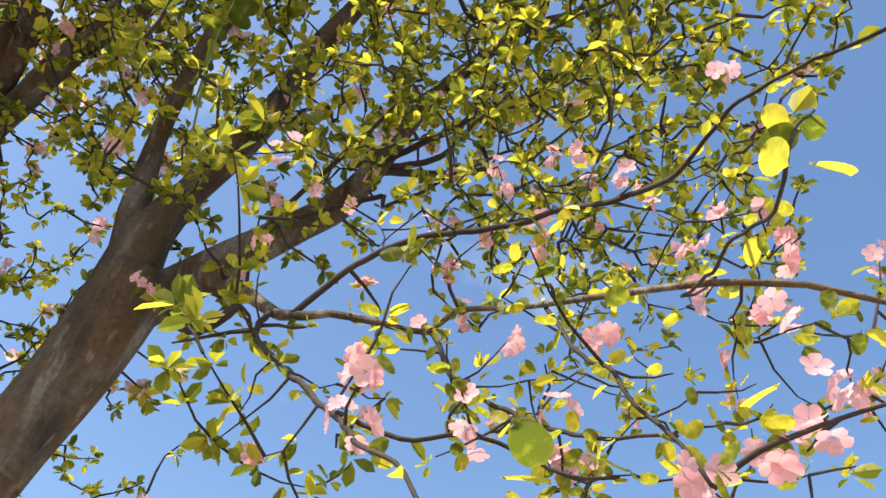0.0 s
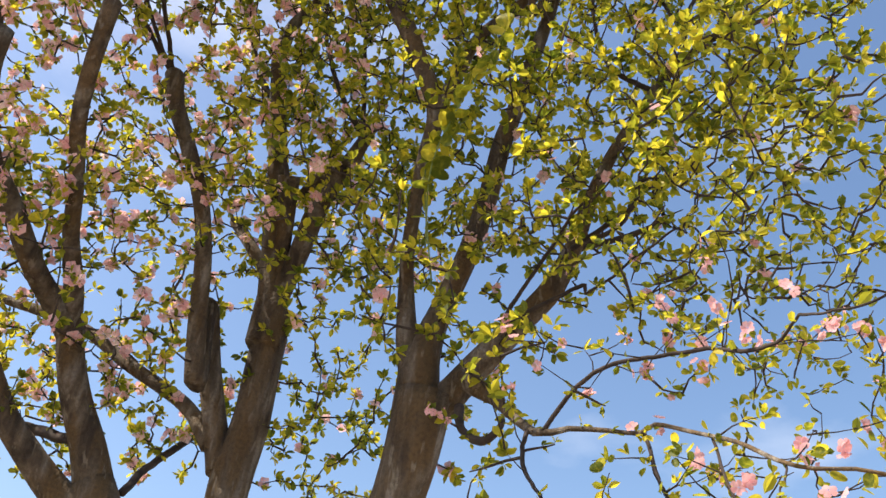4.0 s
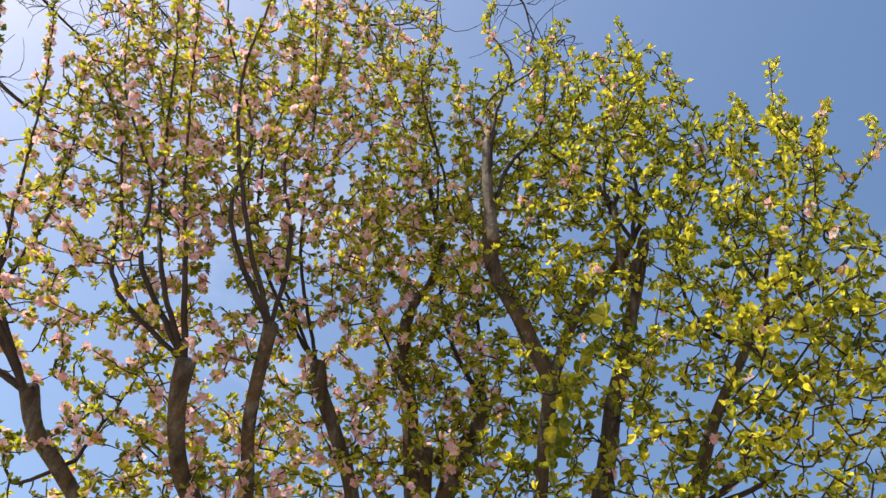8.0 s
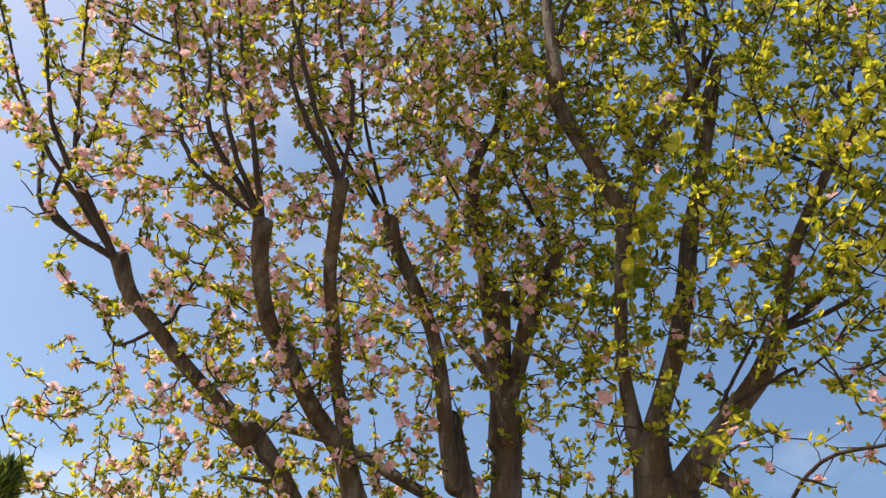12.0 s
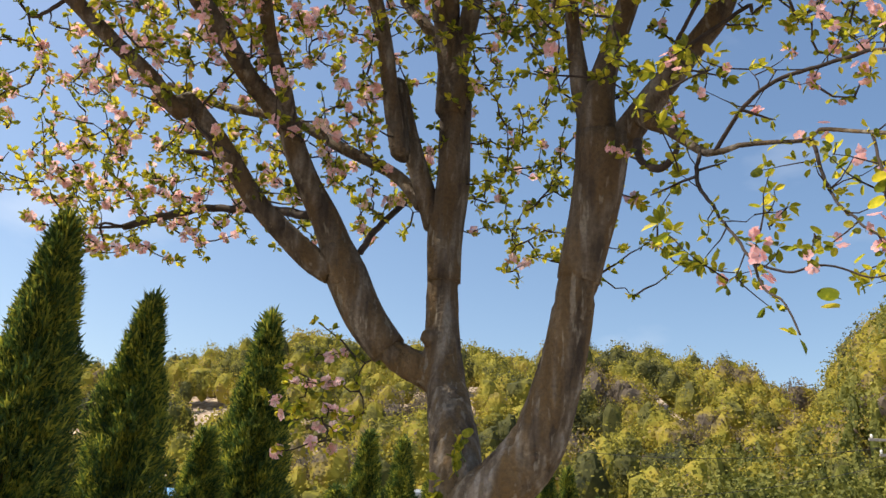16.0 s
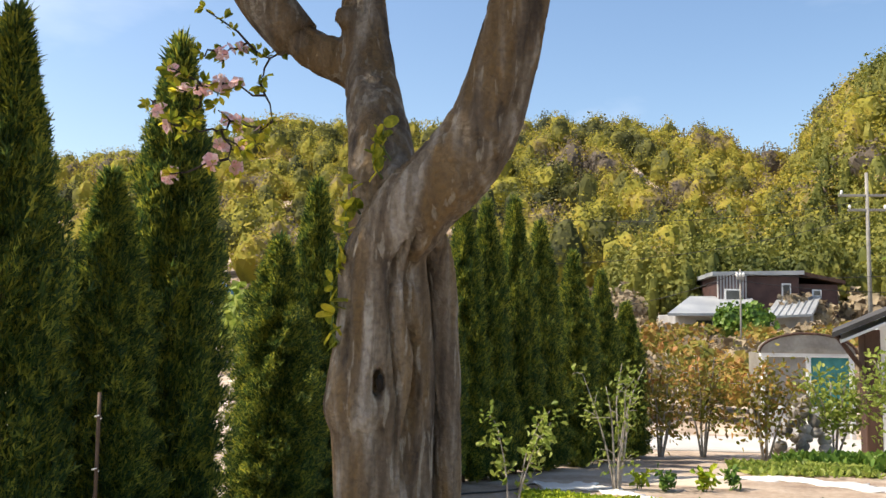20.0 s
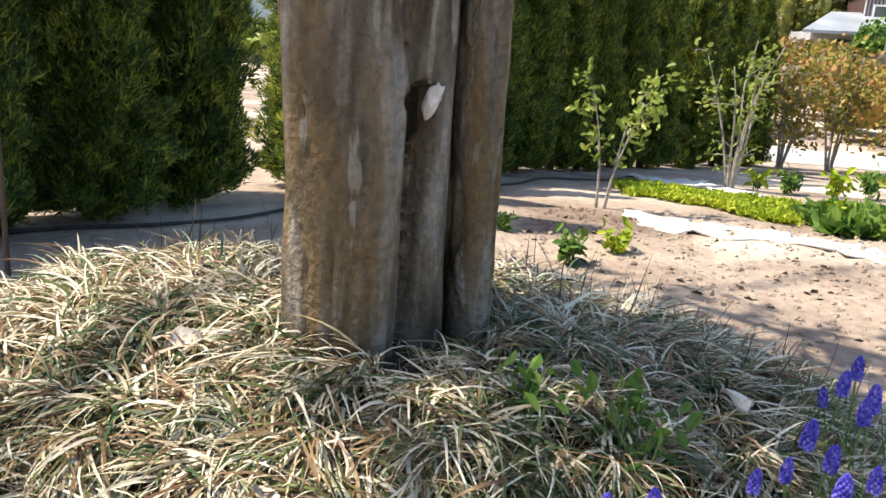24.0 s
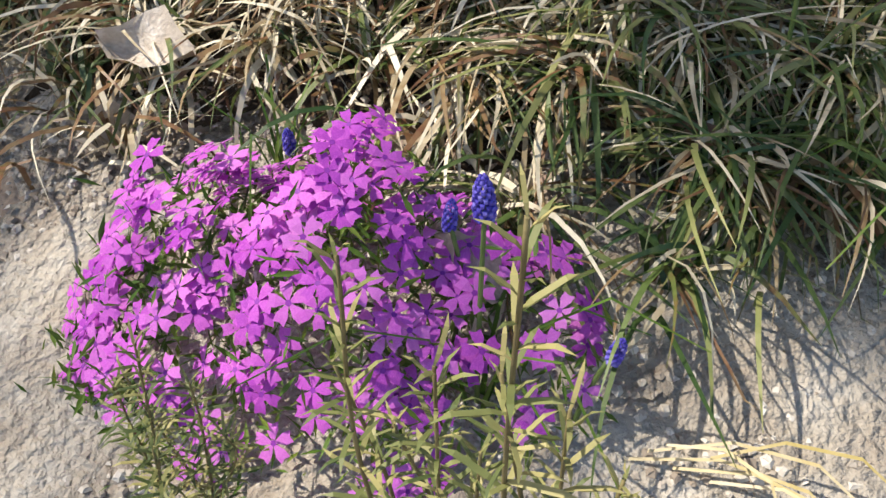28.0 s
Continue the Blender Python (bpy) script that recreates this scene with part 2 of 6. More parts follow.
def part(name, bm, mat, parent=None, label="", smooth=False):
    me = bpy.data.meshes.new(name)
    bm.to_mesh(me)
    bm.free()
    me.materials.append(mat)
    if smooth:
        me.polygons.foreach_set("use_smooth", np.ones(len(me.polygons), bool))
    return piece(name, me, parent, label)


def holder(name, at, label, category, group=""):
    ob = new(name)
    ob.location = at
    ob.empty_display_size = 0.1
    return tagged(ob, label, category, group)


def box(bm, lo, hi, bevel=0.0):
    """A box between two corners, with its edges taken off."""
    made = bmesh.ops.create_cube(bm, size=1.0)["verts"]
    lo, hi = Vector(lo), Vector(hi)
    for v in made:
        v.co = Vector([(lo[i] + hi[i]) / 2 + v.co[i] * (hi[i] - lo[i]) for i in range(3)])
    if bevel:
        edges = list({e for v in made for e in v.link_edges})
        bmesh.ops.bevel(bm, geom=edges, offset=bevel, segments=1, affect="EDGES")


def smooth_line(points, radii, step=0.05):
    """A Catmull-Rom line through the points, with its radii."""
    p = np.array(points, float)
    r = np.interp(np.linspace(0, 1, len(p)), np.linspace(0, 1, len(radii)), radii)
    q = np.vstack([2 * p[0] - p[1], p, 2 * p[-1] - p[-2]])
    out, rad = [], []
    for i in range(len(p) - 1):
        k = max(1, int(np.linalg.norm(p[i + 1] - p[i]) / step))
        for t in np.arange(k) / k:
            a, b, c, d = q[i], q[i + 1], q[i + 2], q[i + 3]
            out.append(0.5 * (2 * b + (c - a) * t + (2 * a - 5 * b + 4 * c - d) * t**2 + (3 * b - a - 3 * c + d) * t**3))
            rad.append(r[i] + (r[i + 1] - r[i]) * t)
    return np.array(out + [p[-1]]), np.array(rad + [r[-1]])


def tube(line, radii, sides=8, lumps=0.0, seed=0):
    """Rings along a line, closed at both ends: verts and faces."""
    line, radii = np.asarray(line, float), np.asarray(radii, float)
    d = np.gradient(line, axis=0)
    d /= np.linalg.norm(d, axis=1)[:, None] + 1e-9
    ref = np.where(np.abs(d[:, 2:3]) < 0.9, [[0.0, 0, 1]], [[1.0, 0, 0]]) if abs(d[:, 2]).max() < 0.9 else np.tile([[0.97, 0.24, 0.05]], (len(d), 1))
    u = np.cross(d, ref)
    u /= np.linalg.norm(u, axis=1)[:, None] + 1e-9
    w = np.cross(d, u)
    a = np.arange(sides) * 2 * np.pi / sides
    rr = radii[:, None] * np.ones(sides)
    if lumps:
        k = np.arange(len(line))[:, None]
        rr = rr * (1 + lumps * (np.sin(a * 2 + seed + k * 0.11) + 0.6 * np.sin(a * 3 - seed * 2 + k * 0.07) + 0.5 * np.sin(k * 0.6 + seed + a)))
    v = line[:, None] + rr[..., None] * (np.cos(a)[None, :, None] * u[:, None] + np.sin(a)[None, :, None] * w[:, None])
    n = len(line)
    faces = [(i * sides + j, i * sides + (j + 1) % sides, (i + 1) * sides + (j + 1) % sides, (i + 1) * sides + j) for i in range(n - 1) for j in range(sides)]
    faces += [tuple(range(sides - 1, -1, -1)), tuple((n - 1) * sides + j for j in range(sides))]
    return v.reshape(-1, 3), faces


def merged(parts):
    verts, faces, n = [], [], 0
    for v, f in parts:
        verts.append(v)
        faces += [tuple(i + n for i in face) for face in f]
        n += len(v)
    return np.concatenate(verts), faces


def frames_for(ahead, up):
    """Turns whose first axis is ahead and third is nearest to up."""
    ahead = ahead / (np.linalg.norm(ahead, axis=1)[:, None] + 1e-9)
    side = np.cross(up, ahead)
    side /= np.linalg.norm(side, axis=1)[:, None] + 1e-9
    return np.stack([ahead, side, np.cross(ahead, side)], 2)


def scatter(tv, tf, pos, turn, size):
    """Copies of one small piece as one mesh: verts and faces."""
    tv = np.array(tv, float)
    v = pos[:, None] + np.einsum("nij,kj->nki", turn, tv) * np.asarray(size)[:, None, None]
    faces = []
    for face in tf:
        faces.append(np.arange(len(pos))[:, None] * len(tv) + np.array(face))
    out = []
    for f in faces:
        out += f.tolist()
    return v.reshape(-1, 3), out


LEAF_V = [(-0.1, 0, 0), (0.3, 0.24, 0.09), (0.7, 0.27, 0.05), (1, 0, -0.12), (0.7, -0.27, 0.05), (0.3, -0.24, 0.09)]
LEAF_F = [(0, 3, 2, 1), (0, 5, 4, 3)]


def fine_leaf():
    """A round-ended leaf with a folded midrib and a short stalk."""
    edge = [(0.5 - 0.5 * math.cos(a), 0.36 * math.sin(a) ** 0.85 * (1 + 0.12 * math.cos(a))) for a in np.linspace(0.12, math.pi, 9)]
    v, f = [], []
    for x, w in edge:
        z = -0.10 * x * x
        v += [(x, 0, z - 0.02), (x, w * 0.55, z + 0.03), (x, w, z + 0.055), (x, -w * 0.55, z + 0.03), (x, -w, z + 0.055)]
    for i in range(len(edge) - 1):
        a, b = 5 * i, 5 * i + 5
        f += [(a, b, b + 1, a + 1), (a + 1, b + 1, b + 2, a + 2), (a, a + 3, b + 3, b), (a + 3, a + 4, b + 4, b + 3)]
    n = len(v)
    v += [(-0.18, 0, 0.03), (-0.18, 0.015, 0.03)]
    f.append((0, n, n + 1, 1))
    return v, f


FINE_V, FINE_F = fine_leaf()


def unit(v):
    return v / (np.linalg.norm(v, axis=-1, keepdims=True) + 1e-9)


# ---- ground ----
def step(a, b, x):
    t = np.clip((np.asarray(x, float) - a) / (b - a), 0, 1)
    return t * t * (3 - 2 * t)


def mound_q(x, y):
    return np.sqrt(((x + 0.42) / 0.98) ** 2 + ((y - 1.82) / 0.82) ** 2)


def ground_z(x, y):
    x, y = np.asarray(x, float), np.asarray(y, float)
    z = -0.14 - 0.085 * np.clip(y - 4, 0, 11) + 0.9 * step(24, 44, y)
    z = z + 0.26 * np.exp(-(mound_q(x, y) / 0.93) ** 4)
    d = 0.012 * np.sin(3.1 * x + 1) * np.sin(2.7 * y) + 0.006 * np.sin(9 * x + 2 * y) + 0.004 * np.sin(17 * y - 6 * x)
    z = z + d * np.clip(1.3 - np.hypot(x, y - 3) / 14, 0, 1)
    u = x / np.maximum(y, 20.0)
    ridge = np.interp(u, [-1.5, -0.8, -0.6, -0.32, 0.1, 0.18, 0.26, 0.32, 0.6, 1.5], [18, 21, 24, 30, 30, 29, 27, 24, 20, 14]) + 0.8 * np.sin(x / 9)
    z = z + ridge * step(52, 150, y) + np.interp(u, [0.325, 0.358, 0.392, 0.432, 0.6], [0, 8, 13, 16, 22]) * step(56, 82, y)
    return z


def axis(lo, hi, fine, n):
    """Grid lines that crowd between the two fine bounds."""
    mid = np.linspace(fine[0], fine[1], n)
    k = np.linspace(0, 1, 60)[1:] ** 3
    return np.concatenate([(fine[0] - k * (fine[0] - lo))[::-1], mid, fine[1] + k * (hi - fine[1])])


gx, gy = axis(-420, 420, (-3.0, 3.6), 150), axis(-300, 420, (-1.5, 8.0), 170)
GX, GY = np.meshgrid(gx, gy, indexing="ij")
gv = np.stack([GX, GY, ground_z(GX, GY)], -1).reshape(-1, 3)
ny = len(gy)
ii, jj = np.meshgrid(np.arange(len(gx) - 1), np.arange(ny - 1), indexing="ij")
k0 = (ii * ny + jj).ravel()
gf = np.stack([k0, k0 + ny, k0 + ny + 1, k0 + 1], 1)
ground = piece("ground", mesh_of("ground", gv, gf, [SOIL], smooth=True), None, "sandy brown garden soil sloping down to a wooded hill", "structure")
tagged(ground, category="ground")

# ---- flowering tree ----
tree = holder("flowering_tree", (-0.35, 1.8, 0.1), "old pink-flowering tree with fluted grey-brown trunk and young leaves", "tree")


def under(parent, ob):
    """Keeps the world place of a mesh that is built in world metres."""
    ob.parent = parent
    ob.matrix_parent_inverse = Matrix.Translation(parent.location).inverted()
    return ob


WOODLINES = []


def limb(points, radii, name="limb", lumps=0.07, sides=12):
    line, rad = smooth_line(points, radii, 0.04 if radii[0] > 0.02 else 0.015)
    wob = np.array([noise.noise_vector(Vector(p) * 3.0) for p in line]) * np.minimum(rad, 0.02)[:, None] * 0.5
    if radii[0] <= 0.02:
        bend = np.array([noise.noise_vector(Vector(p) * 11.0) + 0.5 * noise.noise_vector(Vector(p) * 27.0) for p in line])
        wob = wob + bend * 0.006 * np.minimum(1, np.arange(len(line)) / 6)[:, None]
    line, wob = line + wob, 0
    WOODLINES.append((line, rad))
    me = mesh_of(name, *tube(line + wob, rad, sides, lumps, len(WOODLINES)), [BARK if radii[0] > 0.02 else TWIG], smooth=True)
    return under(tree, piece(name, me))


CENTRE = ([(-0.40, 1.90, 0.7), (-0.42, 1.88, 1.1), (-0.43, 1.84, 1.36), (-0.462, 1.93, 1.56), (-0.522, 2.07, 1.80), (-0.552, 2.09, 2.14), (-0.553, 2.08, 2.42)],
          (0.1, 0.1, 0.095, 0.088, 0.078, 0.066, 0.062))
RIGHT = ([(-0.41, 1.75, 1.0), (-0.42, 1.74, 1.15), (-0.335, 1.72, 1.285), (-0.232, 1.69, 1.385), (-0.145, 1.67, 1.50), (-0.088, 1.65, 1.67), (-0.053, 1.63, 1.84), (-0.012, 1.60, 2.08),
          (0.03, 1.57, 2.33)], (0.095, 0.095, 0.1, 0.1, 0.094, 0.082, 0.073, 0.069, 0.076))


def skin(lines, cell, blend):
    """One smooth skin round several tapering lines, as a net over a grid of distances."""
    allp = np.concatenate([l for l, _ in lines])
    lo = allp.min(0) - 0.2
    shape = np.ceil((allp.max(0) + 0.2 - lo) / cell).astype(int)
    field = np.full(shape, 0.2, np.float32)
    for line, rad in lines:
        own = np.full(shape, 0.2, np.float32)
        for c, r in zip(line, rad):
            i0 = np.maximum(((c - r - 0.05 - lo) / cell).astype(int), 0)
            i1 = np.minimum(((c + r + 0.05 - lo) / cell).astype(int) + 2, shape)
            ax = [(lo[k] + np.arange(i0[k], i1[k]) * cell - c[k]) ** 2 for k in range(3)]
            d = np.sqrt(ax[0][:, None, None] + ax[1][None, :, None] + ax[2][None, None, :]) - r
            w = own[i0[0]:i1[0], i0[1]:i1[1], i0[2]:i1[2]]
            np.minimum(w, d, out=w)
        h = np.clip(blend - np.abs(field - own), 0, None) / blend
        field = np.minimum(field, own) - h * h * blend / 4
    inside = field < 0
    corners = [(i, j, k) for i in (0, 1) for j in (0, 1) for k in (0, 1)]
    n = shape - 1
    part_of = lambda arr, c: arr[c[0]:c[0] + n[0], c[1]:c[1] + n[1], c[2]:c[2] + n[2]]
    count = sum(part_of(inside, c).astype(np.int8) for c in corners)
    cells = np.argwhere((count > 0) & (count < 8))
    index = np.full(n, -1, np.int64)
    index[tuple(cells.T)] = np.arange(len(cells))
    acc, num = np.zeros((len(cells), 3)), np.zeros(len(cells))
    for a in corners:
        for b in corners:
            if sum(np.subtract(b, a)) == 1 and min(np.subtract(b, a)) == 0:
                fa, fb = (field[tuple((cells + np.array(q)).T)] for q in (a, b))
                hit = (fa < 0) != (fb < 0)
                t = np.where(hit, fa / np.where(hit, fa - fb, 1), 0)[:, None]
                acc += np.where(hit[:, None], np.array(a) + t * np.subtract(b, a), 0)
                num += hit
    verts = lo + (cells + acc / num[:, None]) * cell
    faces = []
    for k in range(3):
        u, w = (k + 1) % 3, (k + 2) % 3
        e = np.zeros(3, int)
        e[k] = 1
        a = inside[:-1, :-1, :-1]
        b = inside[e[0]:n[0] + e[0], e[1]:n[1] + e[1], e[2]:n[2] + e[2]]
        at = np.argwhere(a != b)
        at = at[(at[:, u] > 0) & (at[:, w] > 0)]
        du, dw = np.eye(3, dtype=int)[u], np.eye(3, dtype=int)[w]
        q = np.stack([index[tuple((at - x).T)] for x in (0 * du, du, du + dw, dw)], 1)
        flip = ~a[tuple(at.T)]
        q[flip] = q[flip][:, ::-1]
        faces += q.tolist()
    return verts, faces


FLUTES = (((0.55, 0.66, 0.82, 0.92, 1.08, 1.16, 1.23), (-0.352, -0.352, -0.344, -0.356, -0.369, -0.36, -0.318)),
          ((0.55, 0.715, 0.82, 0.92, 1.035, 1.14, 1.21), (-0.335, -0.332, -0.318, -0.303, -0.328, -0.333, -0.307)))


def trunk_mesh():
    """Stems and flutes fused into one skin."""
    cols = [CENTRE, RIGHT,
            ([(-0.437, 1.74, -0.08), (-0.437, 1.74, 0.4), (-0.445, 1.74, 0.72), (-0.445, 1.74, 0.80), (-0.43, 1.74, 0.92), (-0.41, 1.74, 1.08)], (0.082, 0.078, 0.09, 0.108, 0.1, 0.098)),
            ([(-0.385, 1.725, -0.08), (-0.38, 1.725, 0.5), (-0.38, 1.725, 0.95), (-0.39, 1.715, 1.15)], (0.053, 0.053, 0.055, 0.055)),
            ([(-0.33, 1.76, 0.55), (-0.318, 1.765, 0.78), (-0.328, 1.755, 0.95), (-0.355, 1.73, 1.15)], (0.012, 0.028, 0.03, 0.028)),
            ([(-0.305, 1.80, -0.08), (-0.304, 1.797, 0.5), (-0.303, 1.795, 0.9), (-0.33, 1.76, 1.2)], (0.034, 0.032, 0.031, 0.03)),
            ([(-0.335, 1.79, -0.08), (-0.335, 1.785, 0.3), (-0.333, 1.78, 0.46)], (0.02, 0.017, 0.012)),
            ([(-0.238, 1.868, -0.08), (-0.243, 1.862, 0.5), (-0.256, 1.855, 0.95), (-0.275, 1.82, 1.2), (-0.32, 1.76, 1.33)], (0.042, 0.040, 0.04, 0.04, 0.04)),
            ([(-0.345, 1.95, -0.08), (-0.345, 1.95, 0.5), (-0.37, 1.93, 1.0), (-0.42, 1.90, 1.35)], (0.075, 0.072, 0.08, 0.08)),
            ([(-0.42, 1.9, -0.08), (-0.42, 1.9, 0.6), (-0.43, 1.89, 1.1)], (0.1, 0.09, 0.09)),
            ([(-0.53, 2.08, 1.77), (-0.60, 2.10, 1.81), (-0.73, 2.11, 1.875), (-0.86, 2.11, 2.02)], (0.075, 0.07, 0.06, 0.056)),
            ([(-0.545, 2.06, 1.92), (-0.58, 2.035, 1.93)], (0.05, 0.035))]
    v, f = skin([smooth_line(p, r, 0.02) for p, r in cols], 0.0095, 0.013)
    me = mesh_of("trunk", v, f, [BARK])
    normals = np.empty(len(me.vertices) * 3)
    me.vertices.foreach_get("normal", normals)
    moved = []
    for p, nrm in zip(map(Vector, v.tolist()), map(Vector, normals.reshape(-1, 3).tolist())):
        n1 = noise.noise(Vector((p.x * 16, p.y * 16, p.z * 1.8)))
        n2 = noise.noise(Vector((p.x * 45, p.y * 45, p.z * 9.0)))
        n3 = noise.noise(Vector((p.x * 24 + 3, p.y * 24, p.z * 2.4 + 1.5 * noise.noise(p * 4))))
        off = 0.007 * n1 + 0.003 * n2 - 0.008 * max(0.0, 1 - abs(n3) / 0.14)
        # sinuous flutes between the front stem, a narrow rib and the rear stem
        if nrm.y < 0.3 and 0.55 < p.z < 1.24 and p.x > -0.40:
            f1, f2 = (float(np.interp(p.z, *g)) for g in FLUTES)
            fade = min(1.0, (p.z - 0.55) / 0.12, (1.24 - p.z) / 0.05)
            off -= fade * (0.024 * math.exp(-((p.x - f1) / 0.007) ** 2) + 0.04 * math.exp(-((p.x - f2) / 0.009) ** 2))
            off += fade * 0.009 * math.exp(-((p.x - (f1 + f2) / 2) / 0.012) ** 2)
        # a rotted hole in the front stem
        q = math.hypot((p.x + 0.394) / 0.010, (p.z - 0.86) / 0.026)
        if p.y < 1.70 and q < 1.6:
            off -= 0.085 * min(0.8, max(0.0, 1.5 - q))
        q2 = math.hypot((p.x + 0.316) / 0.012, (p.z - 0.53) / 0.026)
        if p.y < 1.82 and q2 < 1.5:
            off -= 0.03 * max(0.0, 1.2 - q2)
        moved += (p + nrm * off)[:]
    me.vertices.foreach_set("co", np.array(moved))
    me.update()
    me.polygons.foreach_set("use_smooth", np.ones(len(me.polygons), bool))
    return me


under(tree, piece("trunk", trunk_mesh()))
WOODLINES.append(smooth_line(*CENTRE, 0.04))
WOODLINES.append(smooth_line(*RIGHT, 0.04))

limb([(-0.552, 2.08, 2.178), (-0.555, 2.08, 2.429), (-0.539, 2.07, 2.689), (-0.537, 2.05, 2.955), (-0.549, 2.03, 3.116), (-0.553, 2.02, 2.924), (-0.564, 2.01, 3.152)], (0.0698, 0.074, 0.0659, 0.0648, 0.063, 0.0665, 0.0636))
limb([(-0.561, 2.01, 3.092), (-0.6, 1.97, 3.314), (-0.639, 1.9, 3.599), (-0.678, 1.83, 3.83), (-0.722, 1.77, 4.086), (-0.76, 1.71, 4.295), (-0.729, 1.65, 4.468), (-0.647, 1.6, 4.588), (-0.603, 1.55, 4.857)], (0.0525, 0.0405, 0.039, 0.0399, 0.0381, 0.0389, 0.0303, 0.0244, 0.0188))
limb([(-0.558, 2.01, 3.153), (-0.563, 1.95, 3.366), (-0.571, 1.86, 3.535), (-0.581, 1.78, 3.629)], (0.0451, 0.0325, 0.0383, 0.0464), "broken_stub")
limb([(-0.552, 2.01, 3.122), (-0.51, 1.96, 3.278), (-0.458, 1.88, 3.483), (-0.392, 1.8, 3.661), (-0.337, 1.76, 3.77), (-0.293, 1.73, 3.871)], (0.0501, 0.0428, 0.0461, 0.0438, 0.0386, 0.0306))
limb([(-0.514, 1.84, 3.588), (-0.46, 1.8, 3.661), (-0.378, 1.77, 3.689)], (0.0219, 0.0247, 0.0219), "broken_stub")
limb([(-0.613, 2.02, 3.282), (-0.73, 2.1, 3.48), (-0.828, 2.16, 3.64)], (0.0326, 0.0285, 0.0267), "broken_stub")
limb([(-0.603, 2.08, 2.429), (-0.656, 2.07, 2.581), (-0.734, 2.05, 2.816), (-0.796, 2.0, 3.071), (-0.747, 1.95, 2.694), (-0.799, 1.9, 2.968), (-0.843, 1.84, 3.228), (-0.909, 1.78, 3.443), (-1.015, 1.72, 3.671), (-1.118, 1.67, 3.848), (-1.156, 1.65, 3.991)], (0.0526, 0.0461, 0.0421, 0.0402, 0.0366, 0.0355, 0.034, 0.0349, 0.0358, 0.0394, 0.043))
limb([(-0.663, 2.07, 2.515), (-0.78, 2.15, 2.677), (-0.926, 2.22, 2.79), (-1.119, 2.3, 2.925), (-1.357, 2.38, 3.087), (-1.629, 2.45, 3.193), (-1.858, 2.5, 3.274), (-2.204, 2.6, 3.46)], (0.0313, 0.0276, 0.026, 0.027, 0.0253, 0.0232, 0.0208, 0.0156))
limb([(-0.754, 2.11, 1.889), (-0.873, 2.11, 2.038), (-0.966, 2.1, 2.201), (-1.029, 2.1, 2.327)], (0.0711, 0.0796, 0.0857, 0.0797))
limb([(-1.035, 2.1, 2.225), (-1.108, 2.08, 2.262), (-1.215, 2.03, 2.349), (-1.336, 1.97, 2.465), (-1.431, 1.9, 2.602), (-1.533, 1.85, 2.737), (-1.651, 1.78, 2.861), (-1.624, 1.7, 2.758), (-1.766, 1.62, 2.903), (-1.924, 1.52, 3.04), (-2.049, 1.42, 3.15), (-2.168, 1.33, 3.268), (-2.264, 1.27, 3.429)], (0.0598, 0.0551, 0.0479, 0.0431, 0.043, 0.0432, 0.0407, 0.0363, 0.0343, 0.0346, 0.0346, 0.0348, 0.0405))
limb([(-1.011, 2.1, 2.301), (-1.071, 2.06, 2.441), (-1.146, 2.02, 2.581), (-1.207, 1.97, 2.719), (-1.258, 1.94, 2.854)], (0.0747, 0.0654, 0.0585, 0.0537, 0.0517))
limb([(-1.234, 1.94, 2.799), (-1.336, 1.86, 2.906), (-1.38, 1.74, 2.951), (-1.455, 1.56, 3.071), (-1.522, 1.42, 3.152), (-1.555, 1.31, 3.251), (-1.564, 1.2, 3.378), (-1.564, 1.15, 3.521)], (0.0489, 0.0437, 0.04, 0.0393, 0.0363, 0.0337, 0.0361, 0.0414))
limb([(-1.243, 1.94, 2.813), (-1.268, 1.86, 2.961), (-1.279, 1.7, 3.074), (-1.28, 1.55, 3.215), (-1.293, 1.38, 3.367), (-1.28, 1.25, 3.515), (-1.26, 1.16, 3.666), (-1.259, 1.135, 3.753)], (0.0416, 0.0365, 0.0302, 0.0275, 0.0272, 0.0271, 0.0297, 0.0325))
limb([(-1.136, 2.1, 2.478), (-1.316, 2.2, 2.535), (-1.519, 2.3, 2.592), (-1.841, 2.45, 2.651), (-2.078, 2.58, 2.663), (-2.345, 2.69, 2.645)], (0.0197, 0.0204, 0.0186, 0.0195, 0.0203, 0.0179))
limb([(-0.923, 2.12, 2.315), (-0.897, 2.25, 2.461), (-0.809, 2.4, 2.666), (-0.707, 2.5, 2.899)], (0.0145, 0.0152, 0.016, 0.0111))
limb([(-0.022, 1.6, 2.031), (0.019, 1.58, 2.233), (0.051, 1.56, 2.419), (0.075, 1.55, 2.571)], (0.0697, 0.0787, 0.0879, 0.0931))
limb([(0.035, 1.55, 2.503), (0.023, 1.55, 2.663), (-0.012, 1.54, 2.763), (-0.041, 1.5, 2.994), (-0.056, 1.45, 3.208), (-0.043, 1.39, 3.46), (-0.028, 1.33, 3.698), (-0.132, 1.26, 3.929), (-0.256, 1.2, 4.151), (-0.323, 1.15, 4.336), (-0.34, 1.1, 4.574), (-0.305, 1.05, 4.307), (-0.356, 1.0, 4.688), (-0.379, 0.97, 5.064)], (0.0604, 0.0492, 0.0393, 0.0271, 0.0279, 0.0312, 0.037, 0.038, 0.0365, 0.0346, 0.0329, 0.0295, 0.0289, 0.0217))
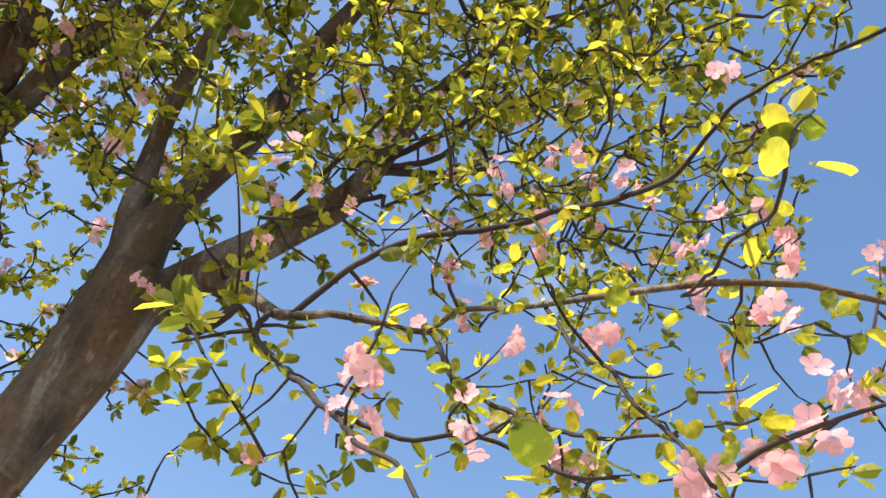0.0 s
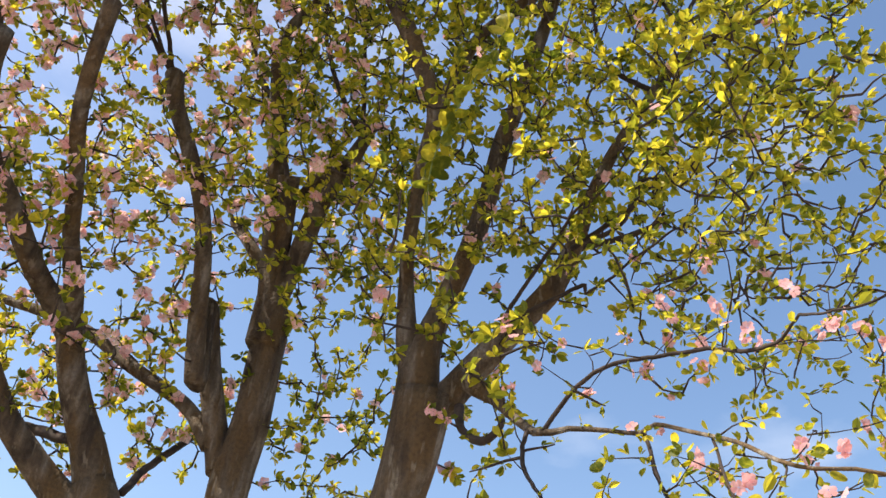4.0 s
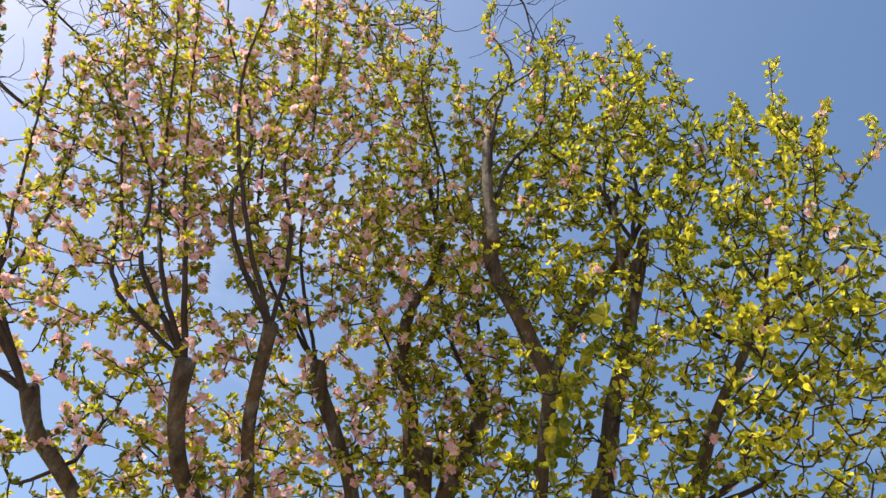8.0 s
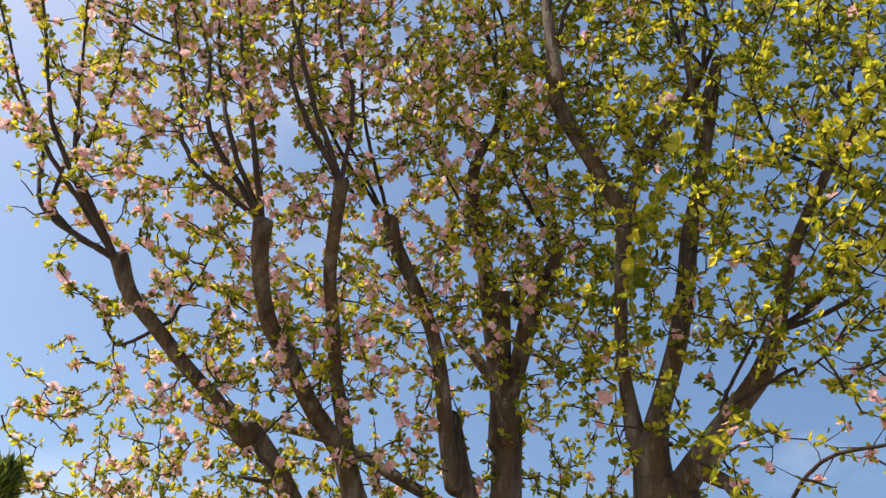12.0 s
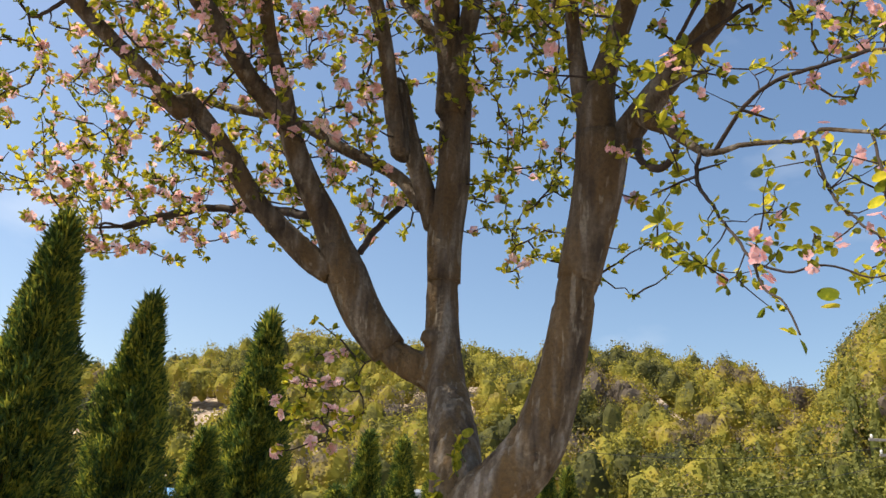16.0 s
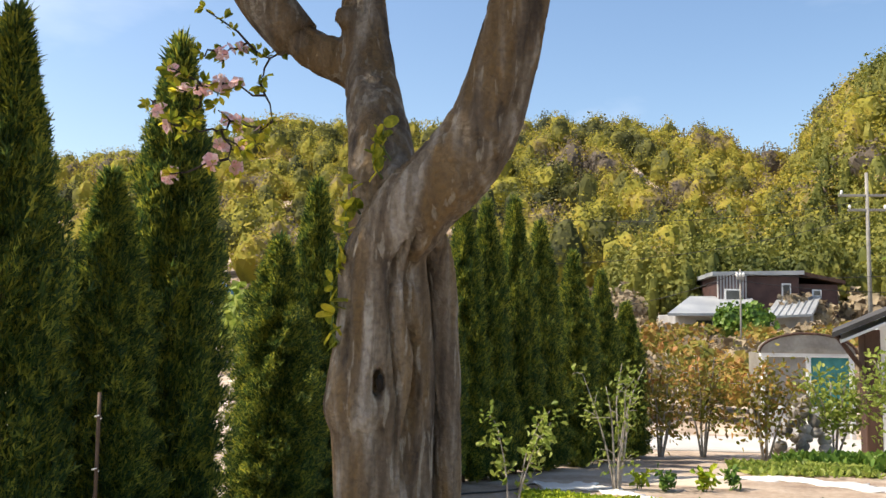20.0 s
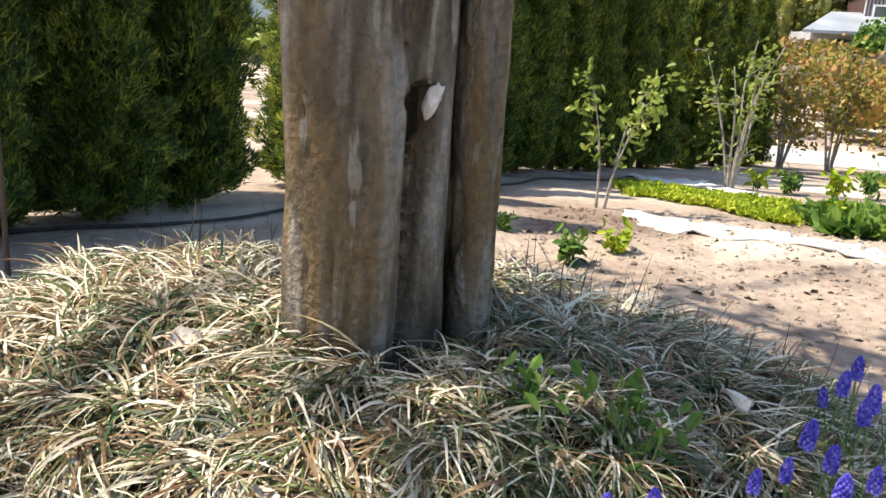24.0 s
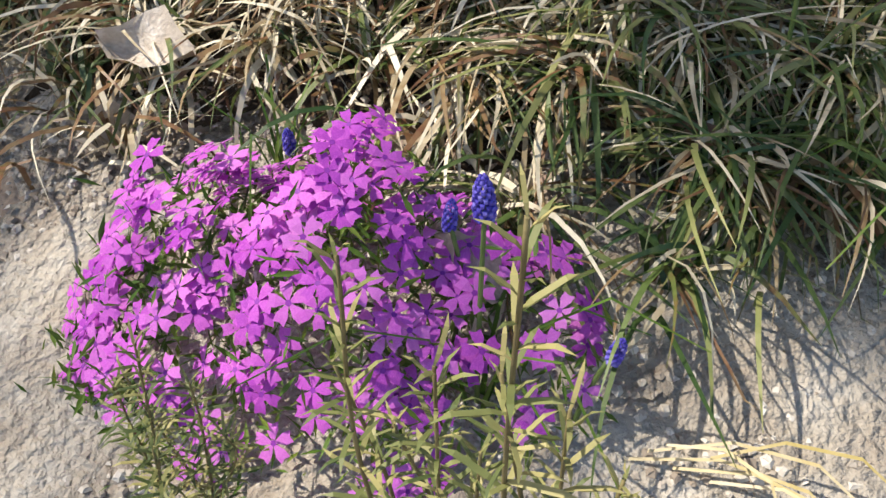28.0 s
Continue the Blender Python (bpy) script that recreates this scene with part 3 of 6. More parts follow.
limb([(-0.023, 1.33, 3.698), (0.056, 1.3, 3.929), (0.132, 1.28, 4.148), (0.273, 1.25, 4.346), (0.394, 1.2, 4.572)], (0.032, 0.0279, 0.0261, 0.024, 0.0191))
limb([(0.09, 1.55, 2.481), (0.048, 1.54, 2.646), (0.095, 1.52, 2.879), (0.181, 1.48, 3.174), (0.22, 1.45, 3.385), (0.266, 1.4, 3.657), (0.337, 1.34, 3.979), (0.401, 1.28, 4.294), (0.463, 1.22, 4.639), (0.317, 1.15, 4.181), (0.297, 1.1, 4.709)], (0.0681, 0.068, 0.042, 0.0392, 0.038, 0.0369, 0.0306, 0.0291, 0.0248, 0.0182, 0.0145))
limb([(0.106, 1.55, 2.526), (0.166, 1.53, 2.598), (0.279, 1.48, 2.738), (0.388, 1.43, 2.881), (0.463, 1.4, 2.983), (0.521, 1.33, 3.124), (0.56, 1.28, 3.278), (0.629, 1.22, 3.459), (0.737, 1.15, 3.67), (0.868, 1.08, 3.89), (1.022, 1.0, 4.035)], (0.0603, 0.0543, 0.0464, 0.0405, 0.0409, 0.0304, 0.0264, 0.0224, 0.0205, 0.0186, 0.014))
# low branches of the right stem
limb([(0.176, 1.5, 2.622), (0.267, 1.35, 2.494), (0.246, 1.25, 2.422), (0.325, 1.08, 2.26), (0.395, 1.0, 2.242), (0.481, 0.95, 2.225), (0.541, 0.9, 2.203), (0.541, 0.8, 2.18), (0.569, 0.65, 2.094), (0.58, 0.5, 2.006), (0.568, 0.35, 1.903), (0.582, 0.28, 1.862), (0.625, 0.24, 1.851), (0.683, 0.2, 1.828), (0.707, 0.15, 1.796), (0.75, 0.09, 1.77)], (0.0319, 0.0242, 0.0152, 0.0112, 0.0076, 0.0064, 0.0057, 0.0054, 0.0048, 0.0046, 0.0042, 0.0035, 0.0034, 0.0028, 0.0024, 0.0015))
limb([(0.341, 1.05, 2.25), (0.386, 1.0, 2.323), (0.437, 0.92, 2.367), (0.492, 0.82, 2.353), (0.56, 0.72, 2.325), (0.594, 0.6, 2.272), (0.615, 0.46, 2.19), (0.633, 0.39, 2.172), (0.623, 0.33, 2.166), (0.591, 0.24, 2.13), (0.581, 0.16, 2.075), (0.595, 0.037, 2.026), (0.617, 0.0, 2.081), (0.63, -0.04, 2.13)], (0.0066, 0.0067, 0.0061, 0.0059, 0.0051, 0.0047, 0.0042, 0.0036, 0.0031, 0.0028, 0.0022, 0.0023, 0.0019, 0.0012))
limb([(0.311, 1.1, 2.277), (0.276, 1.0, 2.138), (0.287, 0.8, 1.945), (0.293, 0.6, 1.77), (0.285, 0.45, 1.646), (0.302, 0.4, 1.599), (0.314, 0.35, 1.534)], (0.0068, 0.0056, 0.0042, 0.0033, 0.0024, 0.0019, 0.0017))
limb([(0.553, 0.9, 2.207), (0.524, 0.75, 2.002), (0.515, 0.6, 1.865), (0.519, 0.5, 1.781), (0.516, 0.4, 1.717), (0.538, 0.35, 1.701)], (0.0052, 0.0039, 0.0029, 0.0026, 0.002, 0.0016))
limb([(0.579, 0.6, 2.06), (0.553, 0.5, 1.904), (0.534, 0.42, 1.815), (0.533, 0.38, 1.744), (0.528, 0.34, 1.682), (0.527, 0.31, 1.633)], (0.0033, 0.0028, 0.0025, 0.0023, 0.0021, 0.0019))
limb([(0.543, 0.44, 1.597), (0.543, 0.4, 1.608), (0.543, 0.36, 1.626), (0.558, 0.33, 1.655), (0.577, 0.3, 1.676), (0.592, 0.27, 1.684), (0.624, 0.25, 1.702), (0.641, 0.22, 1.706), (0.68, 0.18, 1.72)], (0.0027, 0.0026, 0.0026, 0.0026, 0.0026, 0.0023, 0.002, 0.0017, 0.001))
limb([(0.585, 0.36, 1.905), (0.53, 0.28, 1.835), (0.471, 0.2, 1.779), (0.42, 0.13, 1.71), (0.369, 0.08, 1.66), (0.366, 0.06, 1.691), (0.395, 0.06, 1.732)], (0.0018, 0.0017, 0.0015, 0.0014, 0.0014, 0.0011, 0.0009))
limb([(0.183, 1.5, 2.521), (0.179, 1.4, 2.394), (0.215, 1.28, 2.305), (0.247, 1.2, 2.304), (0.258, 1.19, 2.337)], (0.0158, 0.0131, 0.0124, 0.0103, 0.0086))
limb([(0.294, 0.55, 1.734), (0.342, 0.5, 1.698), (0.387, 0.46, 1.698), (0.422, 0.43, 1.682), (0.453, 0.4, 1.655), (0.495, 0.38, 1.656)], (0.0028, 0.0026, 0.0023, 0.0022, 0.0019, 0.0016))


SHOOTS = [(line[len(line) // 3:], rad[len(line) // 3:], 0.1) for line, rad in WOODLINES[-9:]]


def shoots(start, ends, r0=0.016, pink=0.1):
    """Upright shoots that spring from a limb's end."""
    p = Vector(start)
    for k, e in enumerate(ends):
        e = Vector(e)
        side = Vector((e.x - p.x, e.y - p.y, 0))
        rise = e.z - p.z
        rise_at = lambda f, g: p + side * f + Vector((0, 0, rise * g)) + noise.noise_vector(e * 3 + Vector((f * 5, g * 5, 0))) * 0.24
        limb([p, rise_at(0.3, 0.16), rise_at(0.5, 0.4), rise_at(0.75, 0.72), e], (r0 * (1.0 - 0.12 * (k % 3)), r0 * 0.7, r0 * 0.5, r0 * 0.34, 0.003), "shoot", 0.04, 7)
        line, rad = WOODLINES[-1]
        SHOOTS.append((line[len(line) // 4:], rad[len(line) // 4:], pink))


shoots((-2.264, 1.27, 3.4), [(-3.03, 0.06, 5.6), (-3.22, 0.92, 5.0), (-2.82, 0.38, 5.5), (-3.42, 0.97, 4.8), (-3.49, 0.44, 5.3), (-2.73, 0.81, 5.4)], 0.016, 0.3)
shoots((-1.564, 1.15, 3.5), [(-2.48, 0.5, 5.7), (-2.23, 0.28, 5.8), (-2.62, 0.75, 5.3), (-2.09, 0.31, 5.9)], 0.016, 0.3)
shoots((-1.259, 1.135, 3.73), [(-1.9, 0.25, 6.0), (-1.65, -0.06, 6.3), (-1.37, 0.61, 5.9)], 0.016, 0.3)
shoots((-1.156, 1.65, 3.97), [(-1.78, 0.54, 6.4), (-1.43, 0.14, 6.5), (-2.03, 0.92, 6.3)], 0.012, 0.3)
shoots((-0.603, 1.55, 4.82), [(-1.19, 0.95, 6.6), (-0.77, 0.65, 6.6), (-1.01, 1.32, 6.6)], 0.013, 0.1)
shoots((-0.3, 1.73, 3.85), [(-0.95, 1.33, 6.8), (-0.69, 1.41, 6.8)], 0.014, 0.1)
shoots((-0.58, 1.78, 3.6), [(-1.29, 1.43, 6.5), (-1.11, 1.7, 6.4)], 0.011, 0.1)
shoots((-0.37, 0.98, 5.0), [(-0.41, 0.82, 6.5), (-0.24, 0.95, 6.35)], 0.013, 0.1)
shoots((-0.33, 1.07, 4.55), [(0.06, 0.92, 6.5), (-0.49, 1.15, 6.17)], 0.014, 0.1)
shoots((0.39, 1.2, 4.55), [(0.4, 0.9, 6.5), (0.57, 1.1, 6.05), (0.16, 1.14, 6.4)], 0.014, 0.1)
shoots((0.297, 1.1, 4.68), [(-0.09, 1.03, 6.4), (0.31, 0.98, 6.1)], 0.012, 0.1)
shoots((0.86, 1.12, 3.75), [(0.64, 1.0, 5.57), (0.81, 1.0, 5.34), (1.28, 0.9, 5.96)], 0.013, 0.1)
shoots((1.0, 1.0, 4.0), [(1.41, 0.8, 5.3), (1.59, 0.8, 5.15), (1.28, 1.0, 5.55)], 0.012, 0.1)
shoots((0.49, 1.36, 3.1), [(1.2, 0.9, 3.75), (0.9, 0.8, 3.4), (1.3, 1.1, 4.1)], 0.013)
shoots((0.3, 1.46, 2.83), [(0.6, 0.9, 3.2), (0.85, 1.0, 2.9)], 0.01)
shoots((-2.33, 2.68, 2.645), [(-2.85, 2.9, 3.0), (-2.6, 2.5, 2.45)], 0.009)
shoots((-2.0, 1.45, 3.2), [(-2.6, 1.5, 3.4), (-2.05, 1.7, 4.2)], 0.01)
shoots((-1.45, 1.85, 2.65), [(-1.95, 2.0, 2.9), (-1.5, 2.0, 3.7)], 0.01)


def grow(blobs, seed):
    """Twigs that reach from the limbs, or from earlier twigs, to points spread through the crown."""
    r = np.random.default_rng(seed)
    goals = []
    for c, s, n, pink in blobs:
        d = r.normal(size=(n, 3))
        d = unit(d) * (r.random((n, 1)) ** 0.42)
        goals += [(*(np.array(c) + x * s), pink) for x in d]
    goals = np.array(goals)
    pts = np.concatenate([l[::2] for l, _ in WOODLINES])
    pool = np.empty((80000, 3), np.float32)
    m = len(pts)
    pool[:m] = pts
    near = np.array([((pool[:m] - g[:3].astype(np.float32)) ** 2).sum(1).min() for g in goals])
    twigs = []
    for g in goals[np.argsort(near)]:
        a = g[:3]
        off = a.astype(np.float32) - pool[:m]
        dist = np.sqrt((off * off).sum(1))
        k = int(np.argmin(dist + 0.5 * np.clip(0.02 - off[:, 2], 0, None)))
        p, dk = pool[k].astype(float), float(dist[k])
        if dk < 0.06:
            continue
        n = max(3, int(dk / 0.055))
        t = np.linspace(0, 1, n + 1)[:, None]
        mid = (p + a) / 2 + r.normal(size=3) * 0.09 * dk + np.array([0, 0, -0.10 * dk])
        line = (1 - t) ** 2 * p + 2 * t * (1 - t) * mid + t**2 * a
        fine = a[1] < 1.0 and a[0] > 0.1 and a[2] < 2.6
        line[1:-1] += r.normal(size=(n - 1, 3)) * (0.003 if fine else 0.008)
        r0 = min(0.0034 + 0.009 * dk, 0.013) * (0.5 if fine else 1.0)
        twigs.append((line, np.linspace(r0, 0.0009 if fine else 0.0019, n + 1), g[3]))
        pool[m:m + n] = line[1:]
        m += n
    return twigs


CROWN = [((-2.28, 1.1, 4.18), (0.65, 0.55, 1.0), 319, 0.43), ((-2.32, 1.06, 5.53), (0.5, 0.4, 1.1), 246, 0.37), ((-2.68, 0.97, 5.71), (0.42, 0.4, 1.1), 174, 0.4), ((-1.65, 1.1, 4.45), (0.5, 0.5, 1.1), 319, 0.4),
         ((-1.51, 1.1, 5.98), (0.55, 0.4, 1.1), 319, 0.31), ((-1.11, 1.33, 4.81), (0.5, 0.55, 1.1), 333, 0.34), ((-0.97, 1.15, 6.07), (0.4, 0.4, 0.8), 138, 0.3), ((0.04, 2.54, 2.64), (0.5, 0.3, 0.5), 45, 0.1), ((-0.79, 1.42, 5.44), (0.4, 0.4, 0.85), 126, 0.2),
         ((-0.66, 1.55, 4.54), (0.5, 0.5, 1.1), 440, 0.26), ((-0.21, 1.42, 4.54), (0.5, 0.5, 1.1), 400, 0.08), ((-0.16, 1.33, 5.53), (0.45, 0.4, 0.8), 301, 0.03),
         ((0.29, 1.15, 4.36), (0.5, 0.5, 1.0), 427, 0.03), ((0.38, 1.01, 5.35), (0.42, 0.4, 0.8), 288, 0.02), ((0.87, 0.88, 4.27), (0.5, 0.45, 1.0), 440, 0.03),
         ((1.05, 0.7, 3.28), (0.5, 0.5, 0.7), 220, 0.05), ((0.57, 1.11, 3.13), (0.5, 0.5, 0.6), 170, 0.05), ((0.97, 0.86, 2.83), (0.45, 0.5, 0.4), 80, 0.05),
         ((-0.39, 1.69, 3.55), (0.6, 0.5, 0.7), 230, 0.14), ((-1.29, 1.87, 3.19), (0.6, 0.6, 0.7), 180, 0.34), ((-2.07, 2.45, 2.83), (0.7, 0.5, 0.42), 200, 0.31),
         ((-2.65, 2.16, 2.98), (0.45, 0.6, 0.5), 100, 0.34), ((-1.15, 2.35, 2.75), (0.55, 0.4, 0.4), 130, 0.25), ((-0.34, 2.26, 2.88), (0.5, 0.35, 0.55), 110, 0.08),
         ((0.75, 0.71, 2.38), (0.42, 0.45, 0.32), 100, 0.12), ((0.59, 0.61, 1.93), (0.3, 0.3, 0.24), 40, 0.14), ((0.92, 0.46, 2.03), (0.3, 0.25, 0.3), 26, 0.12), ((0.57, 0.51, 1.75), (0.34, 0.2, 0.12), 24, 0.14), ((0.32, 0.71, 1.83), (0.2, 0.2, 0.16), 12, 0.1), ((0.27, 0.91, 2.18), (0.3, 0.3, 0.3), 24, 0.12),
         ((-1.06, 2.21, 1.71), (0.25, 0.15, 0.34), 34, 0.25), ((-1.74, 1.78, 3.73), (0.75, 0.5, 0.65), 232, 0.37), ((-0.93, 1.96, 3.82), (0.6, 0.4, 0.65), 172, 0.4),
         ((-0.21, 1.96, 3.82), (0.5, 0.4, 0.6), 120, 0.1), ((-1.74, 1.6, 3.15), (0.6, 0.5, 0.45), 110, 0.37), ((0.71, 0.38, 1.86), (0.2, 0.13, 0.18), 18, 0.14), ((0.15, 1.24, 3.19), (0.5, 0.5, 0.8), 146, 0.05), ((0.23, 1.58, 2.64), (0.3, 0.3, 0.3), 15, 0.1)]
# full clusters of blossom on the low branches
CLUMPS = [(0.222, 1.44, 3.322), (0.081, 1.345, 2.405), (-0.12, 1.49, 2.899), (0.536, 0.687, 2.451), (0.594, 0.524, 2.32), (0.612, 0.454, 2.218), (0.58, 0.24, 2.169), (0.568, 0.677, 2.041),
          (0.566, 0.478, 1.916), (0.526, 0.509, 1.809), (0.29, 0.464, 1.662), (0.305, 0.55, 1.784), (0.611, 0.255, 1.737), (0.587, 0.289, 1.669), (0.521, 0.315, 1.638), (0.618, 0.255, 1.889),
          (0.584, 0.265, 1.818), (0.593, 0.644, 2.241), (0.611, 0.257, 1.692)]
CROWN += [(c, (0.03, 0.03, 0.025), 2, 0.15) for c in CLUMPS]
TWIGS = grow(CROWN, 3)
under(tree, piece("twig_work", mesh_of("twig_work", *merged([tube(l, r, 5) for l, r, _ in TWIGS]), [TWIG]), None, "thin dark twigs in the crown", "stuff"))


def bloom_template(petals, detail):
    """Broad cupped petals round a centre; far blossoms have one fold a petal."""
    v, f = [], []
    for k in range(petals):
        a = k * 2 * math.pi / petals
        c, sn = math.cos(a), math.sin(a)
        if detail:
            shape = [(0.04, 0, 0), (0.28, 0.2, 0.1), (0.28, -0.2, 0.1), (0.52, 0.35, 0.2), (0.52, -0.35, 0.2), (0.76, 0.26, 0.2 + 0.08 * (k % 2)), (0.76, -0.26, 0.24), (0.35, 0, 0.05), (0.83, 0, 0.17)]
            faces = [(0, 7, 1), (0, 2, 7), (1, 7, 8, 5, 3), (7, 2, 4, 6, 8)]
        else:
            shape = [(0.02, 0, 0), (0.55, 0.36, 0.22), (0.82, 0, 0.2), (0.55, -0.36, 0.22)]
            faces = [(0, 3, 2, 1)]
        b = len(v)
        v += [(x * c - y * sn, x * sn + y * c, z) for x, y, z in shape]
        f += [tuple(b + q for q in face) for face in faces]
    return v, f


BLOOM_V, BLOOM_F = bloom_template(5, True)
FAR_V, FAR_F = bloom_template(5, False)


def dress(twigs, seed):
    """Places for leaves and blossoms along the twigs."""
    r = np.random.default_rng(seed)
    lp, la, bp, ba = [], [], [], []
    for line, rad, pink in twigs:
        seg = np.linalg.norm(np.diff(line, axis=0), axis=1)
        s = np.concatenate([[0], np.cumsum(seg)])
        at = np.arange(0.03 + 0.04 * r.random(), s[-1], 0.068)
        at = np.append(at, s[-1])
        for q in at:
            i = min(len(seg) - 1, int(np.searchsorted(s, q, "right") - 1))
            p = line[i] + (line[i + 1] - line[i]) * ((q - s[i]) / max(seg[i], 1e-6))
            ahead = unit(line[i + 1] - line[i])
            if r.random() < 0.2:
                continue
            close = p[0] > 0.2 and p[1] < 0.3
            if r.random() < (0.03 if close else pink * 1.15):
                for _ in range(r.integers(1, 5)):
                    d = unit(ahead * 0.3 + r.normal(size=3) * 0.8 + np.array([0, 0, 0.2]))
                    bp.append(p + d * 0.015)
                    ba.append(d)
            n = int((r.integers(5, 12) + (3 if q == s[-1] else 0)) * (1 - 0.5 * pink))
            if p[0] > 0.25 and p[1] < 1.3 and p[2] < 2.75:
                n = (n + 1) // (3 if p[1] < 0.5 else 2)
            spur = p + unit(ahead * 0.3 + r.normal(size=3)) * r.uniform(0.004, 0.022)
            for _ in range(n):
                d = unit(ahead * 0.5 + r.normal(size=3) * 0.75 + np.array([0, 0, 0.1]))
                lp.append(spur + d * 0.006)
                la.append(d)
    return np.array(lp), np.array(la), np.array(bp), np.array(ba)


SLEEVES = [(l[len(l) // 4:] + rng.normal(size=3) * 0.025, r, p) for l, r, p in SHOOTS[9:] for _ in range(2) if rng.random() < 0.65]
lp, la, bp, ba = dress(TWIGS + SHOOTS + SLEEVES, 5)
for k, c in enumerate(CLUMPS):
    d = unit(rng.normal(size=(3 + k % 3, 3)) + np.array([0, -0.2, 0.1]))
    bp = np.concatenate([bp, np.array(c) + d * rng.uniform(0.006, 0.026, (len(d), 1))])
    ba = np.concatenate([ba, d])
lup = unit(rng.normal(size=lp.shape) * 0.8 + np.array([0, 0, 0.8]))
lsize = rng.uniform(0.018, 0.042, len(lp))
lturn = frames_for(la, lup)
near_leaf = np.argsort(np.linalg.norm(lp - np.array([0.5, 0.35, 1.85]), axis=1))[:300]
rest = np.setdiff1d(np.arange(len(lp)), near_leaf)
low = (lp[:, 0] > 0.15) & (lp[:, 1] < 1.3) & (lp[:, 2] < 3.0)
lsize[low] *= 0.8
lsize[near_leaf] = rng.uniform(0.018, 0.036, len(near_leaf))
under(tree, piece("foliage", mesh_of("foliage", *scatter(LEAF_V, LEAF_F, lp[rest], lturn[rest], lsize[rest]), [LEAF]), None, "yellow-green young leaves", "stuff"))
leaf_me = mesh_of("leaf", np.array(FINE_V), FINE_F, [LEAF_ONE], smooth=True)
for k in near_leaf:
    ob = piece("leaf", leaf_me)
    m = Matrix(lturn[k].tolist()).to_4x4()
    ob.matrix_basis = Matrix.Translation(lp[k]) @ m @ Matrix.Scale(float(lsize[k]) * 0.75, 4)
    under(tree, ob)
bup = unit(rng.normal(size=bp.shape))
bturn = frames_for(bup, ba)
bturn = np.stack([bturn[:, :, 0], bturn[:, :, 1], bturn[:, :, 2]], 2)
near_b = np.argsort(np.linalg.norm(bp - np.array([0.5, 0.4, 1.85]), axis=1))[:260]
restb = np.setdiff1d(np.arange(len(bp)), near_b)
bsize = rng.uniform(0.024, 0.036, len(bp))
under(tree, piece("far_blossoms", mesh_of("far_blossoms", *scatter(FAR_V, FAR_F, bp[restb], bturn[restb], bsize[restb] * 0.95), [PETAL_PALE]), None, "pale pink blossoms", "stuff"))
bloom_me = mesh_of("blossom", np.array(BLOOM_V), BLOOM_F, [PETAL], smooth=True)
for k in near_b:
    ob = piece("blossom", bloom_me)
    ob.matrix_basis = Matrix.Translation(bp[k]) @ Matrix(bturn[k].tolist()).to_4x4() @ Matrix.Scale(float(bsize[k]) * 0.56, 4)
    under(tree, ob)

# ---- conifer row ----
def conifer_mesh(h, w, n, seed):
    """Foliage of a columnar conifer: thousands of flat upright sprays on a pointed, uneven spindle."""
    r = np.random.default_rng(seed)
    t = r.random(n) ** 1.3
    prof = np.interp(t, [0, 0.06, 0.25, 0.5, 0.72, 0.88, 0.96, 1.0], [0.88, 1.03, 1.06, 0.94, 0.67, 0.36, 0.17, 0.02])
    a = r.random(n) * 2 * np.pi
    lump = 1 + 0.13 * np.sin(a * 3 + t * 9 + seed) + 0.10 * np.sin(a * 5 - t * 23) + 0.07 * np.sin(t * 57 + a * 2)
    lump = lump + 0.16 * np.sin(a * 7 + 3 * np.sin(t * 14 + seed)) * np.sin(t * 31 + a * 2)
    plume = np.maximum(0, np.sin(a * 6 + 5 * np.floor(t * 13) + seed)) * np.sin(np.pi * (t * 13 % 1))
    lump = lump + 0.34 * plume - 0.1
    deep = r.random(n) ** 1.6
    rad = w / 2 * prof * lump * (1 - 0.7 * deep)
    pos = np.stack([rad * np.cos(a), rad * np.sin(a), 0.05 + 0.04 * np.sin(a * 3 + seed) + t * (h - 0.09)], 1)
    out = np.stack([np.cos(a), np.sin(a), np.zeros(n)], 1)
    ahead = unit(out * 0.6 + np.array([0, 0, 0.75]) + r.normal(size=(n, 3)) * 0.36)
    up = unit(np.cross(ahead, out) + r.normal(size=(n, 3)) * 0.6)
    tv = [(0, 0, 0), (0.35, 0.09, 0.02), (0.35, -0.09, 0.02), (1, 0, -0.04), (0.2, 0.02, 0), (0.62, 0.3, 0.03), (0.5, 0.34, 0.0), (0.28, -0.02, 0), (0.7, -0.27, 0.03), (0.55, -0.33, 0)]
    tf = [(0, 2, 3, 1), (4, 5, 6), (7, 9, 8)]
    return scatter(tv, tf, pos, frames_for(ahead, up), r.uniform(0.034, 0.076, n) * (1 + 1.1 * deep))


